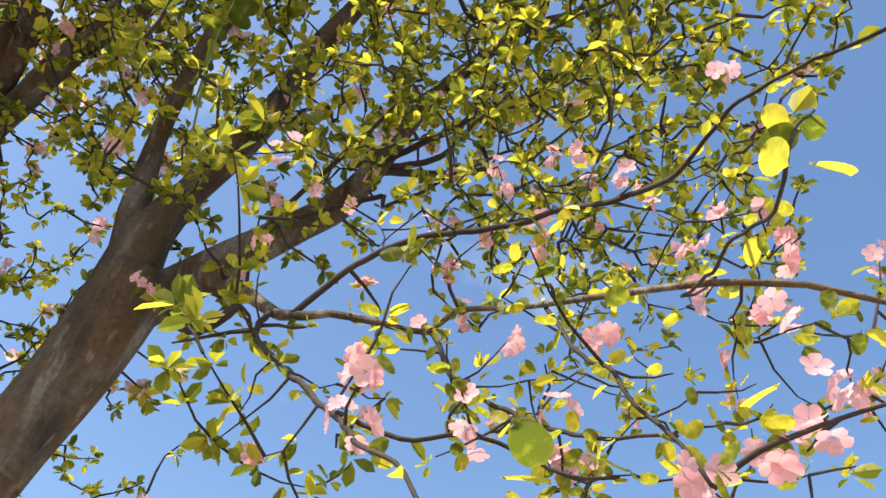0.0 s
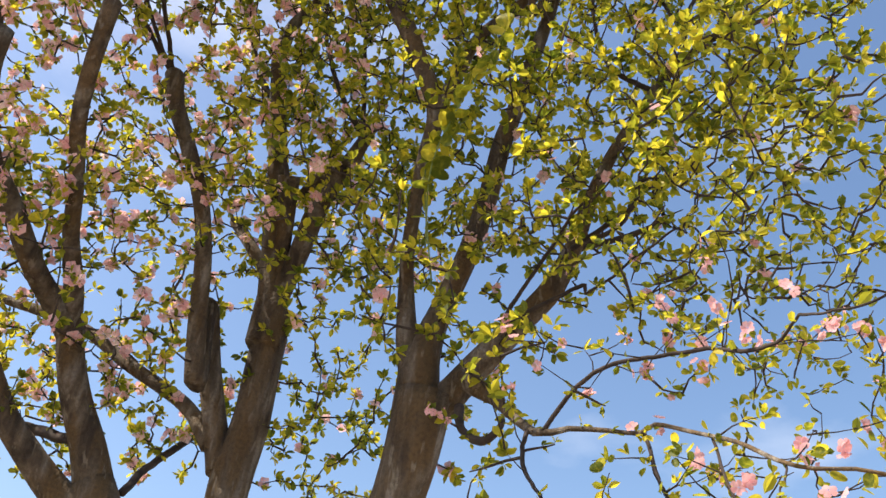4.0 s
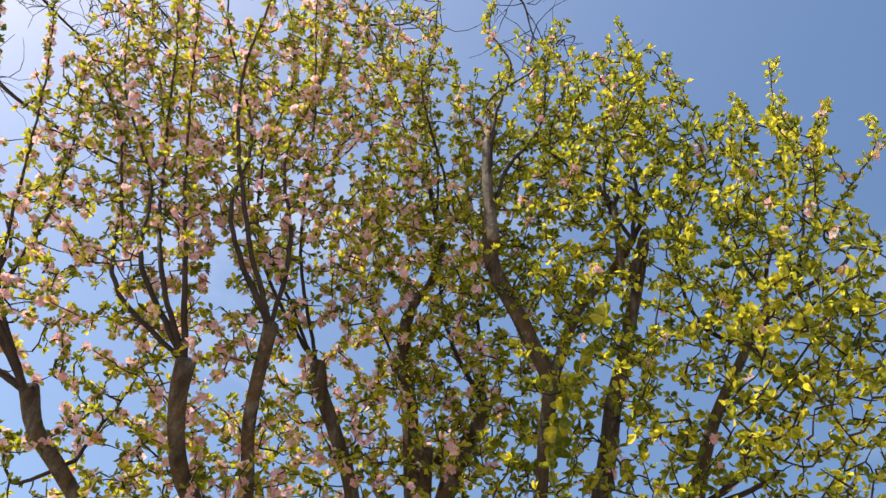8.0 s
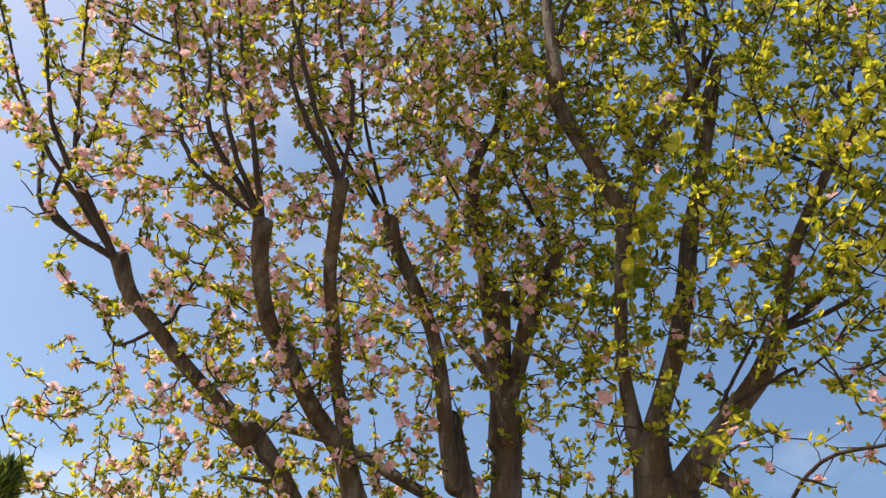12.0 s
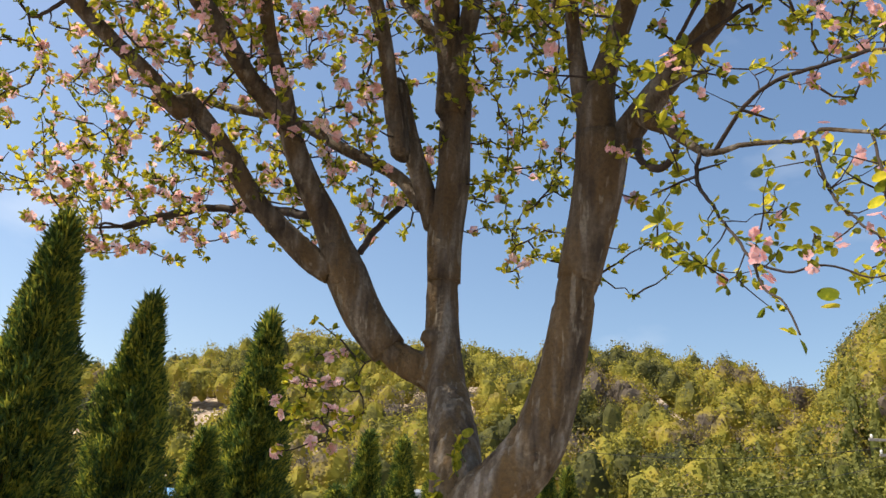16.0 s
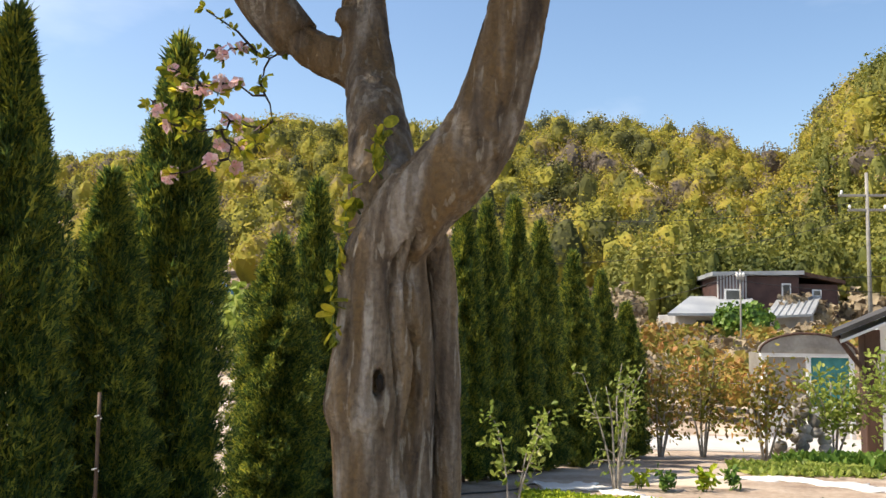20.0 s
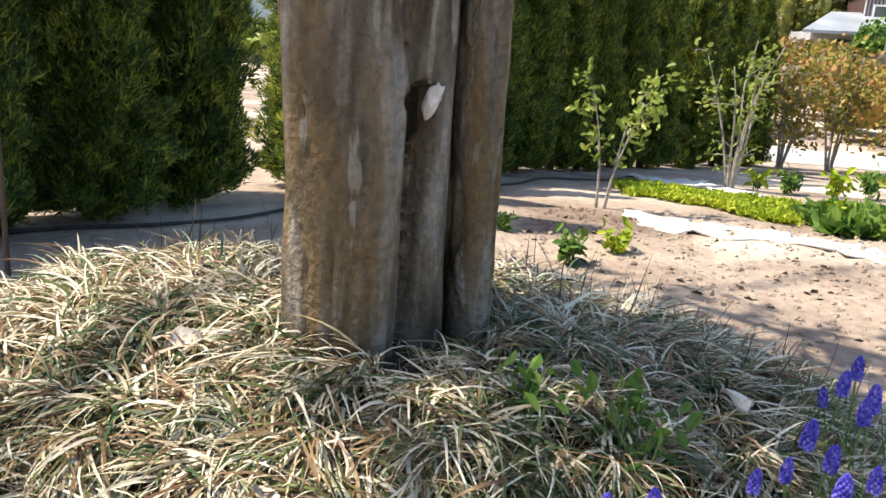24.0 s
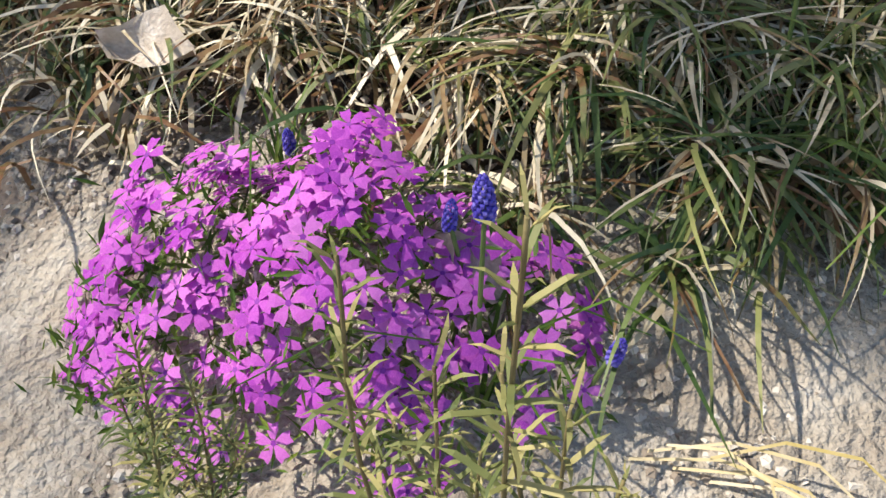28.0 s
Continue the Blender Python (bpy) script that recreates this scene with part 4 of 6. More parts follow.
CON = [mesh_of("sprays", *conifer_mesh(2.4, 0.62, 30000, 11), [CONIFER]), mesh_of("sprays", *conifer_mesh(2.4, 0.57, 29000, 12), [CONIFER]),
       mesh_of("sprays", *conifer_mesh(2.4, 0.64, 30000, 13), [CONIFER])]
stem_v, stem_f = tube([(0, 0, -0.05), (0.01, 0, 0.5), (0, 0.01, 1.4), (0, 0, 2.2)], (0.045, 0.04, 0.025, 0.008), 8, 0.08)
stem_me = mesh_of("stem", stem_v, stem_f, [CONIFER_WOOD], smooth=True)
ROW = [(-2.72, 1.8, 2.62, 0.9), (-2.41, 2.3, 2.51, 0.86), (-2.16, 2.79, 2.26, 0.78), (-1.93, 3.2, 1.65, 0.72), (-1.81, 3.63, 2.42, 0.86), (-1.47, 4.35, 1.47, 0.78), (-1.41, 4.97, 1.9, 0.72), (-1.23, 5.45, 1.93, 0.7), (-1.0, 5.95, 1.85, 0.8), (-0.78, 6.4, 1.9, 0.8), (-0.56, 6.85, 2.03, 0.8), (-0.38, 7.25, 2.1, 0.75), (-0.12, 7.7, 2.19, 0.8), (0.14, 8.25, 2.03, 0.85), (0.53, 8.95, 1.77, 0.85), (0.9, 9.6, 1.59, 0.75), (1.28, 10.3, 1.25, 0.85)]
for k, (x, y, top, wide) in enumerate(ROW):
    z = float(ground_z(x, y))
    c = holder("conifer", (x, y, z), "dark green columnar conifer in a hedge row" if k > 5 else "tall dark green columnar conifer with a pointed tip", "conifer", "conifer hedge row")
    s = (top - z) / 2.4
    c.scale = (wide, wide, s)
    c.rotation_euler = (0, 0, k * 1.9)
    piece("sprays", CON[k % 3], c)
    piece("stem", stem_me, c, "brown bare lower stem")

# ---- grass mound ----
def blades(n, seed, inside, length, width, lean, droop=(-1.5, 0.1)):
    r = np.random.default_rng(seed)
    xy = np.empty((0, 2))
    while len(xy) < n:
        c = np.stack([r.uniform(-1.7, 0.9, 4 * n), r.uniform(0.7, 3.0, 4 * n)], 1)
        xy = np.vstack([xy, c[inside(c[:, 0], c[:, 1], r)]])
    xy = xy[:n]
    cell = np.round(xy / 0.085)
    spin = (np.sin(cell[:, 0] * 127.1 + cell[:, 1] * 311.7) * 43758.5) % 1 * 6.283
    tuft = cell * 0.085 + 0.028 * np.stack([np.cos(spin * 7), np.sin(spin * 5)], 1)
    xy = xy * 0.32 + (tuft + r.normal(size=(n, 2)) * 0.012) * 0.68
    az = r.random(n) * 2 * np.pi
    d = np.stack([np.cos(az), np.sin(az)], 1)
    out = unit(xy - np.array([-0.35, 1.85]))
    turn = 5.0 * np.sin(2.6 * xy[:, 0] + 1.3 * np.sin(3.1 * xy[:, 1])) + 2.0 * np.sin(5.2 * xy[:, 1] + xy[:, 0])
    d = unit(0.75 * d + 0.3 * out + 0.6 * np.stack([np.cos(spin), np.sin(spin)], 1) + 0.3 * np.stack([np.cos(turn), np.sin(turn)], 1))
    L = r.uniform(*length, n)
    k = 6
    e0, e1 = r.uniform(lean[0], lean[1], n), r.uniform(*droop, n)
    pts = [np.stack([xy[:, 0], xy[:, 1], ground_z(xy[:, 0], xy[:, 1]) - 0.01], 1)]
    side0 = np.stack([-d[:, 1], d[:, 0], np.zeros(n)], 1)
    bend = r.normal(size=n) * 0.9
    for j in range(k):
        e = e0 + (e1 - e0) * (j / (k - 1)) ** 0.8
        dd = unit(d + side0[:, :2] * (bend * j / k)[:, None])
        st = np.concatenate([dd * np.cos(e)[:, None], np.sin(e)[:, None]], 1) * (L / k)[:, None]
        p = pts[-1] + st
        p[:, 2] = np.maximum(p[:, 2], ground_z(p[:, 0], p[:, 1]) + 0.012 + 0.03 * r.random(n))
        pts.append(p)
    w = r.uniform(*width, n)
    tilt = unit(side0 + np.array([0, 0, 1]) * r.normal(size=(n, 1)) * 0.5)
    prof = [0.7, 1, 1, 0.95, 0.8, 0.5, 0.08]
    v = np.stack([x for p, q in zip(pts, prof) for x in (p - tilt * (w * q / 2)[:, None], p + tilt * (w * q / 2)[:, None])], 1)
    m = 2 * (k + 1)
    base = np.arange(n)[:, None] * m
    faces = []
    for j in range(k):
        faces += (base + np.array([2 * j, 2 * j + 1, 2 * j + 3, 2 * j + 2])).tolist()
    return v.reshape(-1, 3), faces


def in_mound(x, y, r):
    q = mound_q(x, y) + 0.06 * np.sin(7 * np.arctan2(y - 1.8, x + 0.4)) + 0.05 * r.normal(size=len(x))
    return (q < np.where(y < 1.45, 0.83, 0.98)) & (np.hypot(x + 0.34, y - 1.84) > 0.17)


def in_front(x, y, r):
    q = mound_q(x, y) + 0.05 * r.normal(size=len(x))
    return (q < 0.9) & (x > -0.2) & (y < 1.42)


# dark brown for the sheet that darkens the gaps between the blades
UNDERLAY = material("grass_underlay", [(0.3, (0.028, 0.02, 0.013)), (0.6, (0.075, 0.052, 0.033)), (0.8, (0.13, 0.09, 0.055))], 30, 0.95, 0.8, 120)
UNDERLAY_SPAN = np.linspace(0, 2 * math.pi, 41)[:-1]
GREEN_BLADE = material("green_blade", [(0.2, (0.05, 0.10, 0.025)), (0.5, (0.13, 0.19, 0.05)), (0.85, (0.33, 0.33, 0.13))], 5, 0.5, 0, 90, island=0.7, through_light=0.25, gloss=0.5)
tagged(piece("green_grass", mesh_of("green_grass", *blades(700, 22, in_front, (0.09, 0.2), (0.003, 0.0055), (0.4, 1.3)), [GREEN_BLADE]), None,
             "fresh green grass blades at the mound's foot", "stuff"), category="grass")
grass = piece("grass_mound", mesh_of("grass_mound", *blades(46000, 21, in_mound, (0.045, 0.17), (0.0022, 0.0056), (0.1, 1.35)), [GRASS]), None,
              "tangled half-dry straw and green strap-leaved grass round the trunk", "stuff")
tagged(grass, category="grass")

STALK = material("dead_stalk", [(0.3, (0.05, 0.035, 0.03)), (0.7, (0.16, 0.12, 0.1))], 12, 0.9, 0, 60, island=0.4)
tagged(piece("seed_stalks", mesh_of("seed_stalks", *blades(150, 23, lambda x, y, r: in_mound(x, y, r) & ((y > 2.0) | (x > 0.1)), (0.1, 0.2), (0.0018, 0.003), (1.1, 1.5), (0.9, 1.6)), [STALK]), None,
             "thin dark dead flower stalks standing in the grass", "stuff"), category="grass")

# ---- wooded hill ----
BALL = bmesh.new()
bmesh.ops.create_icosphere(BALL, subdivisions=2, radius=1.0)
BALL.verts.index_update()
BALL_V, BALL_F = [tuple(v.co) for v in BALL.verts], [tuple(v.index for v in f.verts) for f in BALL.faces]
BALL.free()


def crown_cloud(cx, cy, cz, rad, tall, n, seed, clump=(0.08, 0.2)):
    """Loose crowns for far trees: an uneven inner mass, and many small leaf clumps that break its outline."""
    r = np.random.default_rng(seed)
    m = len(cx)
    c = np.stack([cx, cy, cz + tall * 0.5], 1)
    size = np.stack([rad, rad, tall * 0.5], 1)
    bv = np.array(BALL_V)
    k = np.arange(m)[:, None]

    def lump(d):
        return 1 + 0.22 * np.sin(d[..., 0] * 5 + 1.7 * k) + 0.2 * np.sin(d[..., 1] * 6 + 2.3 * k) + 0.16 * np.sin(d[..., 2] * 9 + k) + 0.1 * np.sin(d[..., 0] * 13 + d[..., 1] * 11)

    core = np.broadcast_to(bv, (m, *bv.shape))
    inner = c[:, None] + core * size[:, None] * (0.56 * (0.6 + 0.4 * lump(core)))[..., None]
    faces = (np.array(BALL_F)[None] + (np.arange(m) * len(bv))[:, None, None]).reshape(-1, 3).tolist()
    d = unit(r.normal(size=(m, n, 3)))
    d[..., 2] = np.abs(d[..., 2]) * 1.1 - 0.3
    p = (c[:, None] + d * size[:, None] * ((0.4 + 0.6 * lump(d)) * (0.68 + 0.28 * r.random((m, n))))[..., None]).reshape(-1, 3)
    nrm = unit(d.reshape(-1, 3) + r.normal(size=p.shape) * 0.45)
    tv = [(-0.5, -0.25, 0), (0.2, -0.5, 0.1), (0.5, 0.2, 0), (-0.2, 0.5, 0.1)]
    v, f = scatter(tv, [(0, 1, 2, 3)], p, frames_for(unit(r.normal(size=p.shape)), nrm), np.repeat(rad, n) * r.uniform(*clump, len(p)))
    return np.concatenate([inner.reshape(-1, 3), v]), faces + (np.array(f) + m * len(bv)).tolist()


def wood(n, seed, xr, yr, rad, tall, keep, n_leaf=290, clump=(0.07, 0.18)):
    r = np.random.default_rng(seed)
    x, y = r.uniform(*xr, n), r.uniform(*yr, n)
    ok = keep(x, y)
    x, y = x[ok], y[ok]
    return crown_cloud(x, y, ground_z(x, y), r.uniform(*rad, len(x)), r.uniform(*tall, len(x)), n_leaf, seed, clump)


far_wood = wood(1700, 31, (-120, 95), (64, 172), (1.8, 3.6), (5, 9.5), lambda x, y: (np.abs(x + 4) < 0.64 * y + 5), 340, (0.05, 0.125))
near_wood = wood(900, 32, (20, 72), (58, 96), (0.7, 1.5), (6, 9.5), lambda x, y: (x / y > 0.29), 130, (0.12, 0.3))
slope_wood = wood(520, 33, (3, 42), (60, 86), (0.7, 1.5), (4.5, 7.5), lambda x, y: (x / y > 0.1 + 0.002 * (y - 60)) & (x / y < 0.33), 150, (0.1, 0.24))
hill = piece("hill_forest", mesh_of("hill_forest", *far_wood, [FOREST]), None, "yellow-green spring woodland on a far hill", "stuff")
tagged(hill, category="forest")
hill2 = piece("hillside_wood", mesh_of("hillside_wood", *near_wood, [BAMBOO]), None, "fresh green trees and bamboo on a steep hillside", "stuff")
tagged(hill2, category="forest")
hill3 = piece("bamboo_grove", mesh_of("bamboo_grove", *slope_wood, [BAMBOO]), None, "green bamboo thicket on the lower slope", "stuff")
tagged(hill3, category="bamboo")

# ---- bare tree overhead ----
bare = holder("bare_tree", (-4.2, -4.4, -0.14), "leafless dark tree whose thin branches reach overhead", "tree")
BARE = []


def bare_limb(points, radii, name="limb"):
    line, rad = smooth_line(points, radii, 0.06)
    line[1:-1] += np.array([noise.noise_vector(Vector(p) * 4.0) for p in line[1:-1]]) * 0.02
    BARE.append(line)
    if name == "limb":
        rad = rad * 0.75
    ob = piece(name, mesh_of(name, *tube(line, rad, 8, 0.04), [TWIG], smooth=True))
    ob.parent = bare
    ob.matrix_parent_inverse = Matrix.Translation(bare.location).inverted()


bare_limb([(-4.2, -4.4, -0.25), (-4.15, -4.35, 1.5), (-4.25, -4.2, 3.2), (-4.3, -3.9, 4.8), (-4.3, -3.2, 6.0)], (0.15, 0.12, 0.1, 0.08, 0.055), "trunk")
bare_limb([(-4.3, -3.9, 4.7), (-5.0, -1.2, 6.4), (-5.3, 1.3, 7.2), (-5.1, 1.6, 7.35), (-4.72, 2.24, 7.45), (-4.08, 2.79, 7.4), (-3.67, 3.0, 7.4)], (0.05, 0.04, 0.034, 0.03, 0.024, 0.017, 0.009))
bare_limb([(-4.3, -3.2, 6.0), (-4.5, -1.2, 6.9), (-4.4, 0.1, 7.3), (-4.09, 0.65, 7.4), (-3.76, 1.09, 7.45), (-3.38, 1.36, 7.4), (-2.97, 1.96, 7.4)], (0.05, 0.04, 0.032, 0.026, 0.022, 0.014, 0.007))
bare_limb([(-3.92, 0.91, 7.42), (-3.31, 1.01, 7.45), (-2.74, 0.95, 7.4)], (0.014, 0.01, 0.005))
bare_limb([(-4.3, -3.2, 5.95), (-3.2, -1.4, 7.0), (-2.1, -0.1, 7.5), (-1.92, 0.6, 7.45), (-1.83, 0.95, 7.4), (-1.66, 1.37, 7.4), (-1.16, 1.4, 7.4), (-0.85, 1.2, 7.4)],
          (0.045, 0.038, 0.03, 0.022, 0.02, 0.016, 0.01, 0.005))
bare_limb([(-1.72, 1.2, 7.4), (-1.47, 0.84, 7.42), (-1.34, 0.48, 7.4)], (0.012, 0.009, 0.005))
bare_limb([(-2.6, -0.3, 7.3), (-1.5, -0.3, 7.7), (-0.78, 0.13, 7.5), (-0.66, 0.48, 7.45), (-0.43, 0.94, 7.4), (-0.2, 1.2, 7.4), (-0.07, 1.52, 7.4), (0.22, 1.45, 7.4)],
          (0.03, 0.024, 0.018, 0.016, 0.013, 0.01, 0.007, 0.004))
bare_limb([(-0.25, 1.14, 7.4), (0.08, 1.03, 7.42), (0.31, 0.88, 7.4)], (0.008, 0.006, 0.003))
bare_limb([(-4.3, 0.3, 7.2), (-3.7, 0.5, 7.6), (-3.0, 0.6, 7.7)], (0.014, 0.01, 0.005))


bare_limb([(-4.5, -1.2, 6.9), (-4.2, 0.5, 7.9), (-3.5, 1.6, 8.1), (-3.0, 2.2, 8.0), (-2.3, 2.5, 8.0)], (0.026, 0.02, 0.015, 0.01, 0.005))
bare_limb([(-5.0, -1.2, 6.4), (-4.9, 0.6, 7.6), (-4.3, 1.7, 7.9), (-3.9, 2.4, 8.0), (-3.2, 2.7, 8.0)], (0.026, 0.02, 0.015, 0.01, 0.005))
bare_limb([(-4.4, 0.1, 7.3), (-3.6, 0.2, 7.8), (-2.9, 0.6, 7.9), (-2.4, 1.2, 7.9), (-2.0, 1.5, 7.9)], (0.02, 0.015, 0.011, 0.008, 0.004))


def bare_twigs(seed):
    r = np.random.default_rng(seed)
    pts = np.concatenate([l[len(l) // 3:] for l in BARE[1:]])
    out = []
    for _ in range(1050):
        p = pts[r.integers(len(pts))]
        d = unit(r.normal(size=3) * np.array([1, 1, 0.6]) + np.array([0.4, 0.4, 0.1]))
        L = r.uniform(0.15, 0.6)
        n = 5
        line = [p]
        for _ in range(n):
            d = unit(d + r.normal(size=3) * 0.28)
            line.append(line[-1] + d * L / n)
        out.append(tube(np.array(line), np.linspace(0.0045, 0.0018, n + 1), 4))
        if r.random() < 0.5:
            pts = np.vstack([pts, np.array(line[2:])])
    return merged(out)


ob = piece("twig_work", mesh_of("twig_work", *bare_twigs(9), [TWIG]), None, "fine leafless twigs", "stuff")
ob.parent = bare
ob.matrix_parent_inverse = Matrix.Translation(bare.location).inverted()

# ---- more materials ----
WHITE_SHEET = material("white_sheet", [(0.3, (0.62, 0.61, 0.58)), (0.7, (0.82, 0.81, 0.78))], 5, 0.55, 0.5, 40)
LAWN = material("lawn_green", [(0.2, (0.16, 0.26, 0.02)), (0.5, (0.34, 0.43, 0.03)), (0.85, (0.52, 0.54, 0.05))], 4, 0.6, 0, 50, island=0.5, through_light=0.35)
HERB = material("herb_green", [(0.2, (0.05, 0.12, 0.02)), (0.5, (0.11, 0.21, 0.035)), (0.85, (0.22, 0.30, 0.05))], 6, 0.5, 0.1, 60, island=0.5, through_light=0.35)
SHRUB = material("shrub_leaf", [(0.2, (0.13, 0.20, 0.03)), (0.5, (0.26, 0.33, 0.06)), (0.85, (0.42, 0.45, 0.12))], 6, 0.5, 0, 60, island=0.5, through_light=0.4)
RUST = material("rust_leaf", [(0.2, (0.14, 0.16, 0.03)), (0.5, (0.30, 0.25, 0.05)), (0.85, (0.42, 0.20, 0.07))], 2, 0.6, 0, 40, island=0.6, through_light=0.35)
BRUSH = material("dry_brush", [(0.2, (0.16, 0.12, 0.08)), (0.5, (0.30, 0.24, 0.16)), (0.85, (0.42, 0.35, 0.22))], 1, 0.9, 0, 10, island=0.5, through_light=0.2)
GREY_STEM = material("grey_stem", [(0.3, (0.22, 0.19, 0.16)), (0.7, (0.42, 0.38, 0.33))], 20, 0.8, 0.3, 90)
MUSC = material("grape_blue", [(0.2, (0.07, 0.05, 0.42)), (0.5, (0.14, 0.11, 0.62)), (0.85, (0.32, 0.28, 0.80))], 30, 0.5, 0, 90, island=0.6, through_light=0.15)
MUSC_STEM = material("musc_stem", [(0.3, (0.09, 0.15, 0.04)), (0.7, (0.18, 0.24, 0.08))], 20, 0.5, 0, 90)
PHLOX = material("phlox_petal", [(0.2, (0.46, 0.07, 0.54)), (0.5, (0.66, 0.14, 0.67)), (0.85, (0.80, 0.27, 0.78))], 25, 0.6, 0, 80, per_object=0.6, through_light=0.3, gloss=0.2)
PHLOX_EYE = material("phlox_eye", [(0.3, (0.18, 0.02, 0.28)), (0.7, (0.28, 0.04, 0.38))], 50, 0.6, 0, 90)
NEEDLE = material("rosemary_needle", [(0.2, (0.10, 0.14, 0.05)), (0.5, (0.25, 0.27, 0.10)), (0.85, (0.50, 0.44, 0.19))], 9, 0.5, 0, 70, island=0.6, through_light=0.25)
ROSE_STEM = material("rosemary_stem", [(0.3, (0.13, 0.10, 0.045)), (0.7, (0.26, 0.22, 0.10))], 40, 0.7, 0.2, 120)
STRAW = material("straw_blade", [(0.25, (0.52, 0.42, 0.16)), (0.5, (0.70, 0.60, 0.38)), (0.75, (0.82, 0.74, 0.58))], 14, 0.5, 0, 80, per_object=0.4, through_light=0.25)
DEAD_LEAF = material("dead_leaf", [(0.3, (0.52, 0.45, 0.37)), (0.7, (0.78, 0.72, 0.64))], 8, 0.8, 0.3, 30, per_object=0.4)
SAND = material("grit", [(0.25, (0.30, 0.25, 0.20)), (0.5, (0.50, 0.45, 0.38)), (0.75, (0.66, 0.62, 0.55))], 9, 0.9, 0, 60, island=0.6)
SAND_FLAT = material("sand_flat", [(0.25, (0.30, 0.25, 0.20)), (0.5, (0.46, 0.41, 0.34)), (0.75, (0.60, 0.56, 0.49))], 14, 0.95, 0.9, 160, bump_scale=110)
HOSE = material("black_pipe", [(0.3, (0.012, 0.012, 0.012)), (0.7, (0.04, 0.04, 0.04))], 20, 0.4, 0.1, 80)
CONCRETE = material("pale_concrete", [(0.3, (0.36, 0.35, 0.33)), (0.7, (0.50, 0.49, 0.47))], 1.2, 0.85, 0.3, 30)
ROOF_METAL = material("grey_roof_metal", [(0.3, (0.24, 0.26, 0.28)), (0.7, (0.36, 0.38, 0.39))], 0.8, 0.4, 0.1, 12)
RED_WALL = material("brown_wall", [(0.3, (0.055, 0.03, 0.027)), (0.7, (0.11, 0.06, 0.052))], 1.5, 0.7, 0.2, 20)
GREY_WALL = material("grey_wall", [(0.3, (0.30, 0.30, 0.30)), (0.7, (0.44, 0.44, 0.43))], 1.5, 0.8, 0.2, 20)
WHITE_WALL = material("white_wall", [(0.3, (0.64, 0.65, 0.66)), (0.7, (0.78, 0.79, 0.79))], 1.0, 0.8, 0.2, 25)
WHITE_FRAME = material("white_frame", [(0.3, (0.70, 0.70, 0.68)), (0.7, (0.82, 0.82, 0.80))], 3, 0.5, 0.1, 40)
ROOF_DARK = material("dark_roof", [(0.3, (0.04, 0.038, 0.036)), (0.7, (0.09, 0.085, 0.08))], 3, 0.7, 0.4, 25)
DARK_WOOD = material("dark_wood", [(0.3, (0.05, 0.026, 0.018)), (0.7, (0.11, 0.06, 0.042))], 4, 0.7, 0.3, 40, stretch=(1, 1, 0.2))
DARK_GLASS = material("dark_glass", [(0.3, (0.03, 0.035, 0.04)), (0.7, (0.08, 0.09, 0.10))], 0.7, 0.1, 0, 8, gloss=0.8)
FILM = material("cloudy_film", [(0.3, (0.24, 0.22, 0.19)), (0.7, (0.44, 0.42, 0.38))], 2.0, 0.35, 0.3, 20, through_light=0.3)
TEAL = material("teal_tarp", [(0.3, (0.03, 0.16, 0.16)), (0.7, (0.06, 0.26, 0.25))], 2, 0.6, 0.2, 20)
BLUE_ROOF = material("blue_roof", [(0.3, (0.10, 0.28, 0.50)), (0.7, (0.18, 0.40, 0.62))], 1, 0.4, 0.1, 10)
POLE_MAT = material("pole_concrete", [(0.3, (0.20, 0.19, 0.17)), (0.7, (0.32, 0.31, 0.28))], 2, 0.8, 0.2, 30)
ROCK = material("rock", [(0.3, (0.16, 0.14, 0.12)), (0.7, (0.36, 0.33, 0.29))], 6, 0.9, 0.5, 40, per_object=0.5)
PLANK = material("grey_plank", [(0.3, (0.26, 0.21, 0.16)), (0.7, (0.44, 0.37, 0.29))], 8, 0.8, 0.4, 60, stretch=(0.15, 1, 1), per_object=0.3)


def leaf_cloud(tips, n, size, spread, seed, tv=LEAF_V, tf=LEAF_F):
    """Leaves round a set of places."""
    r = np.random.default_rng(seed)
    tips = np.asarray(tips, float)
    p = tips[r.integers(len(tips), size=n)] + r.normal(size=(n, 3)) * spread
    d = unit(r.normal(size=(n, 3)) + np.array([0, 0, 0.35]))
    return scatter(tv, tf, p, frames_for(d, unit(r.normal(size=(n, 3)) + np.array([0, 0, 0.9]))), r.uniform(*size, n))


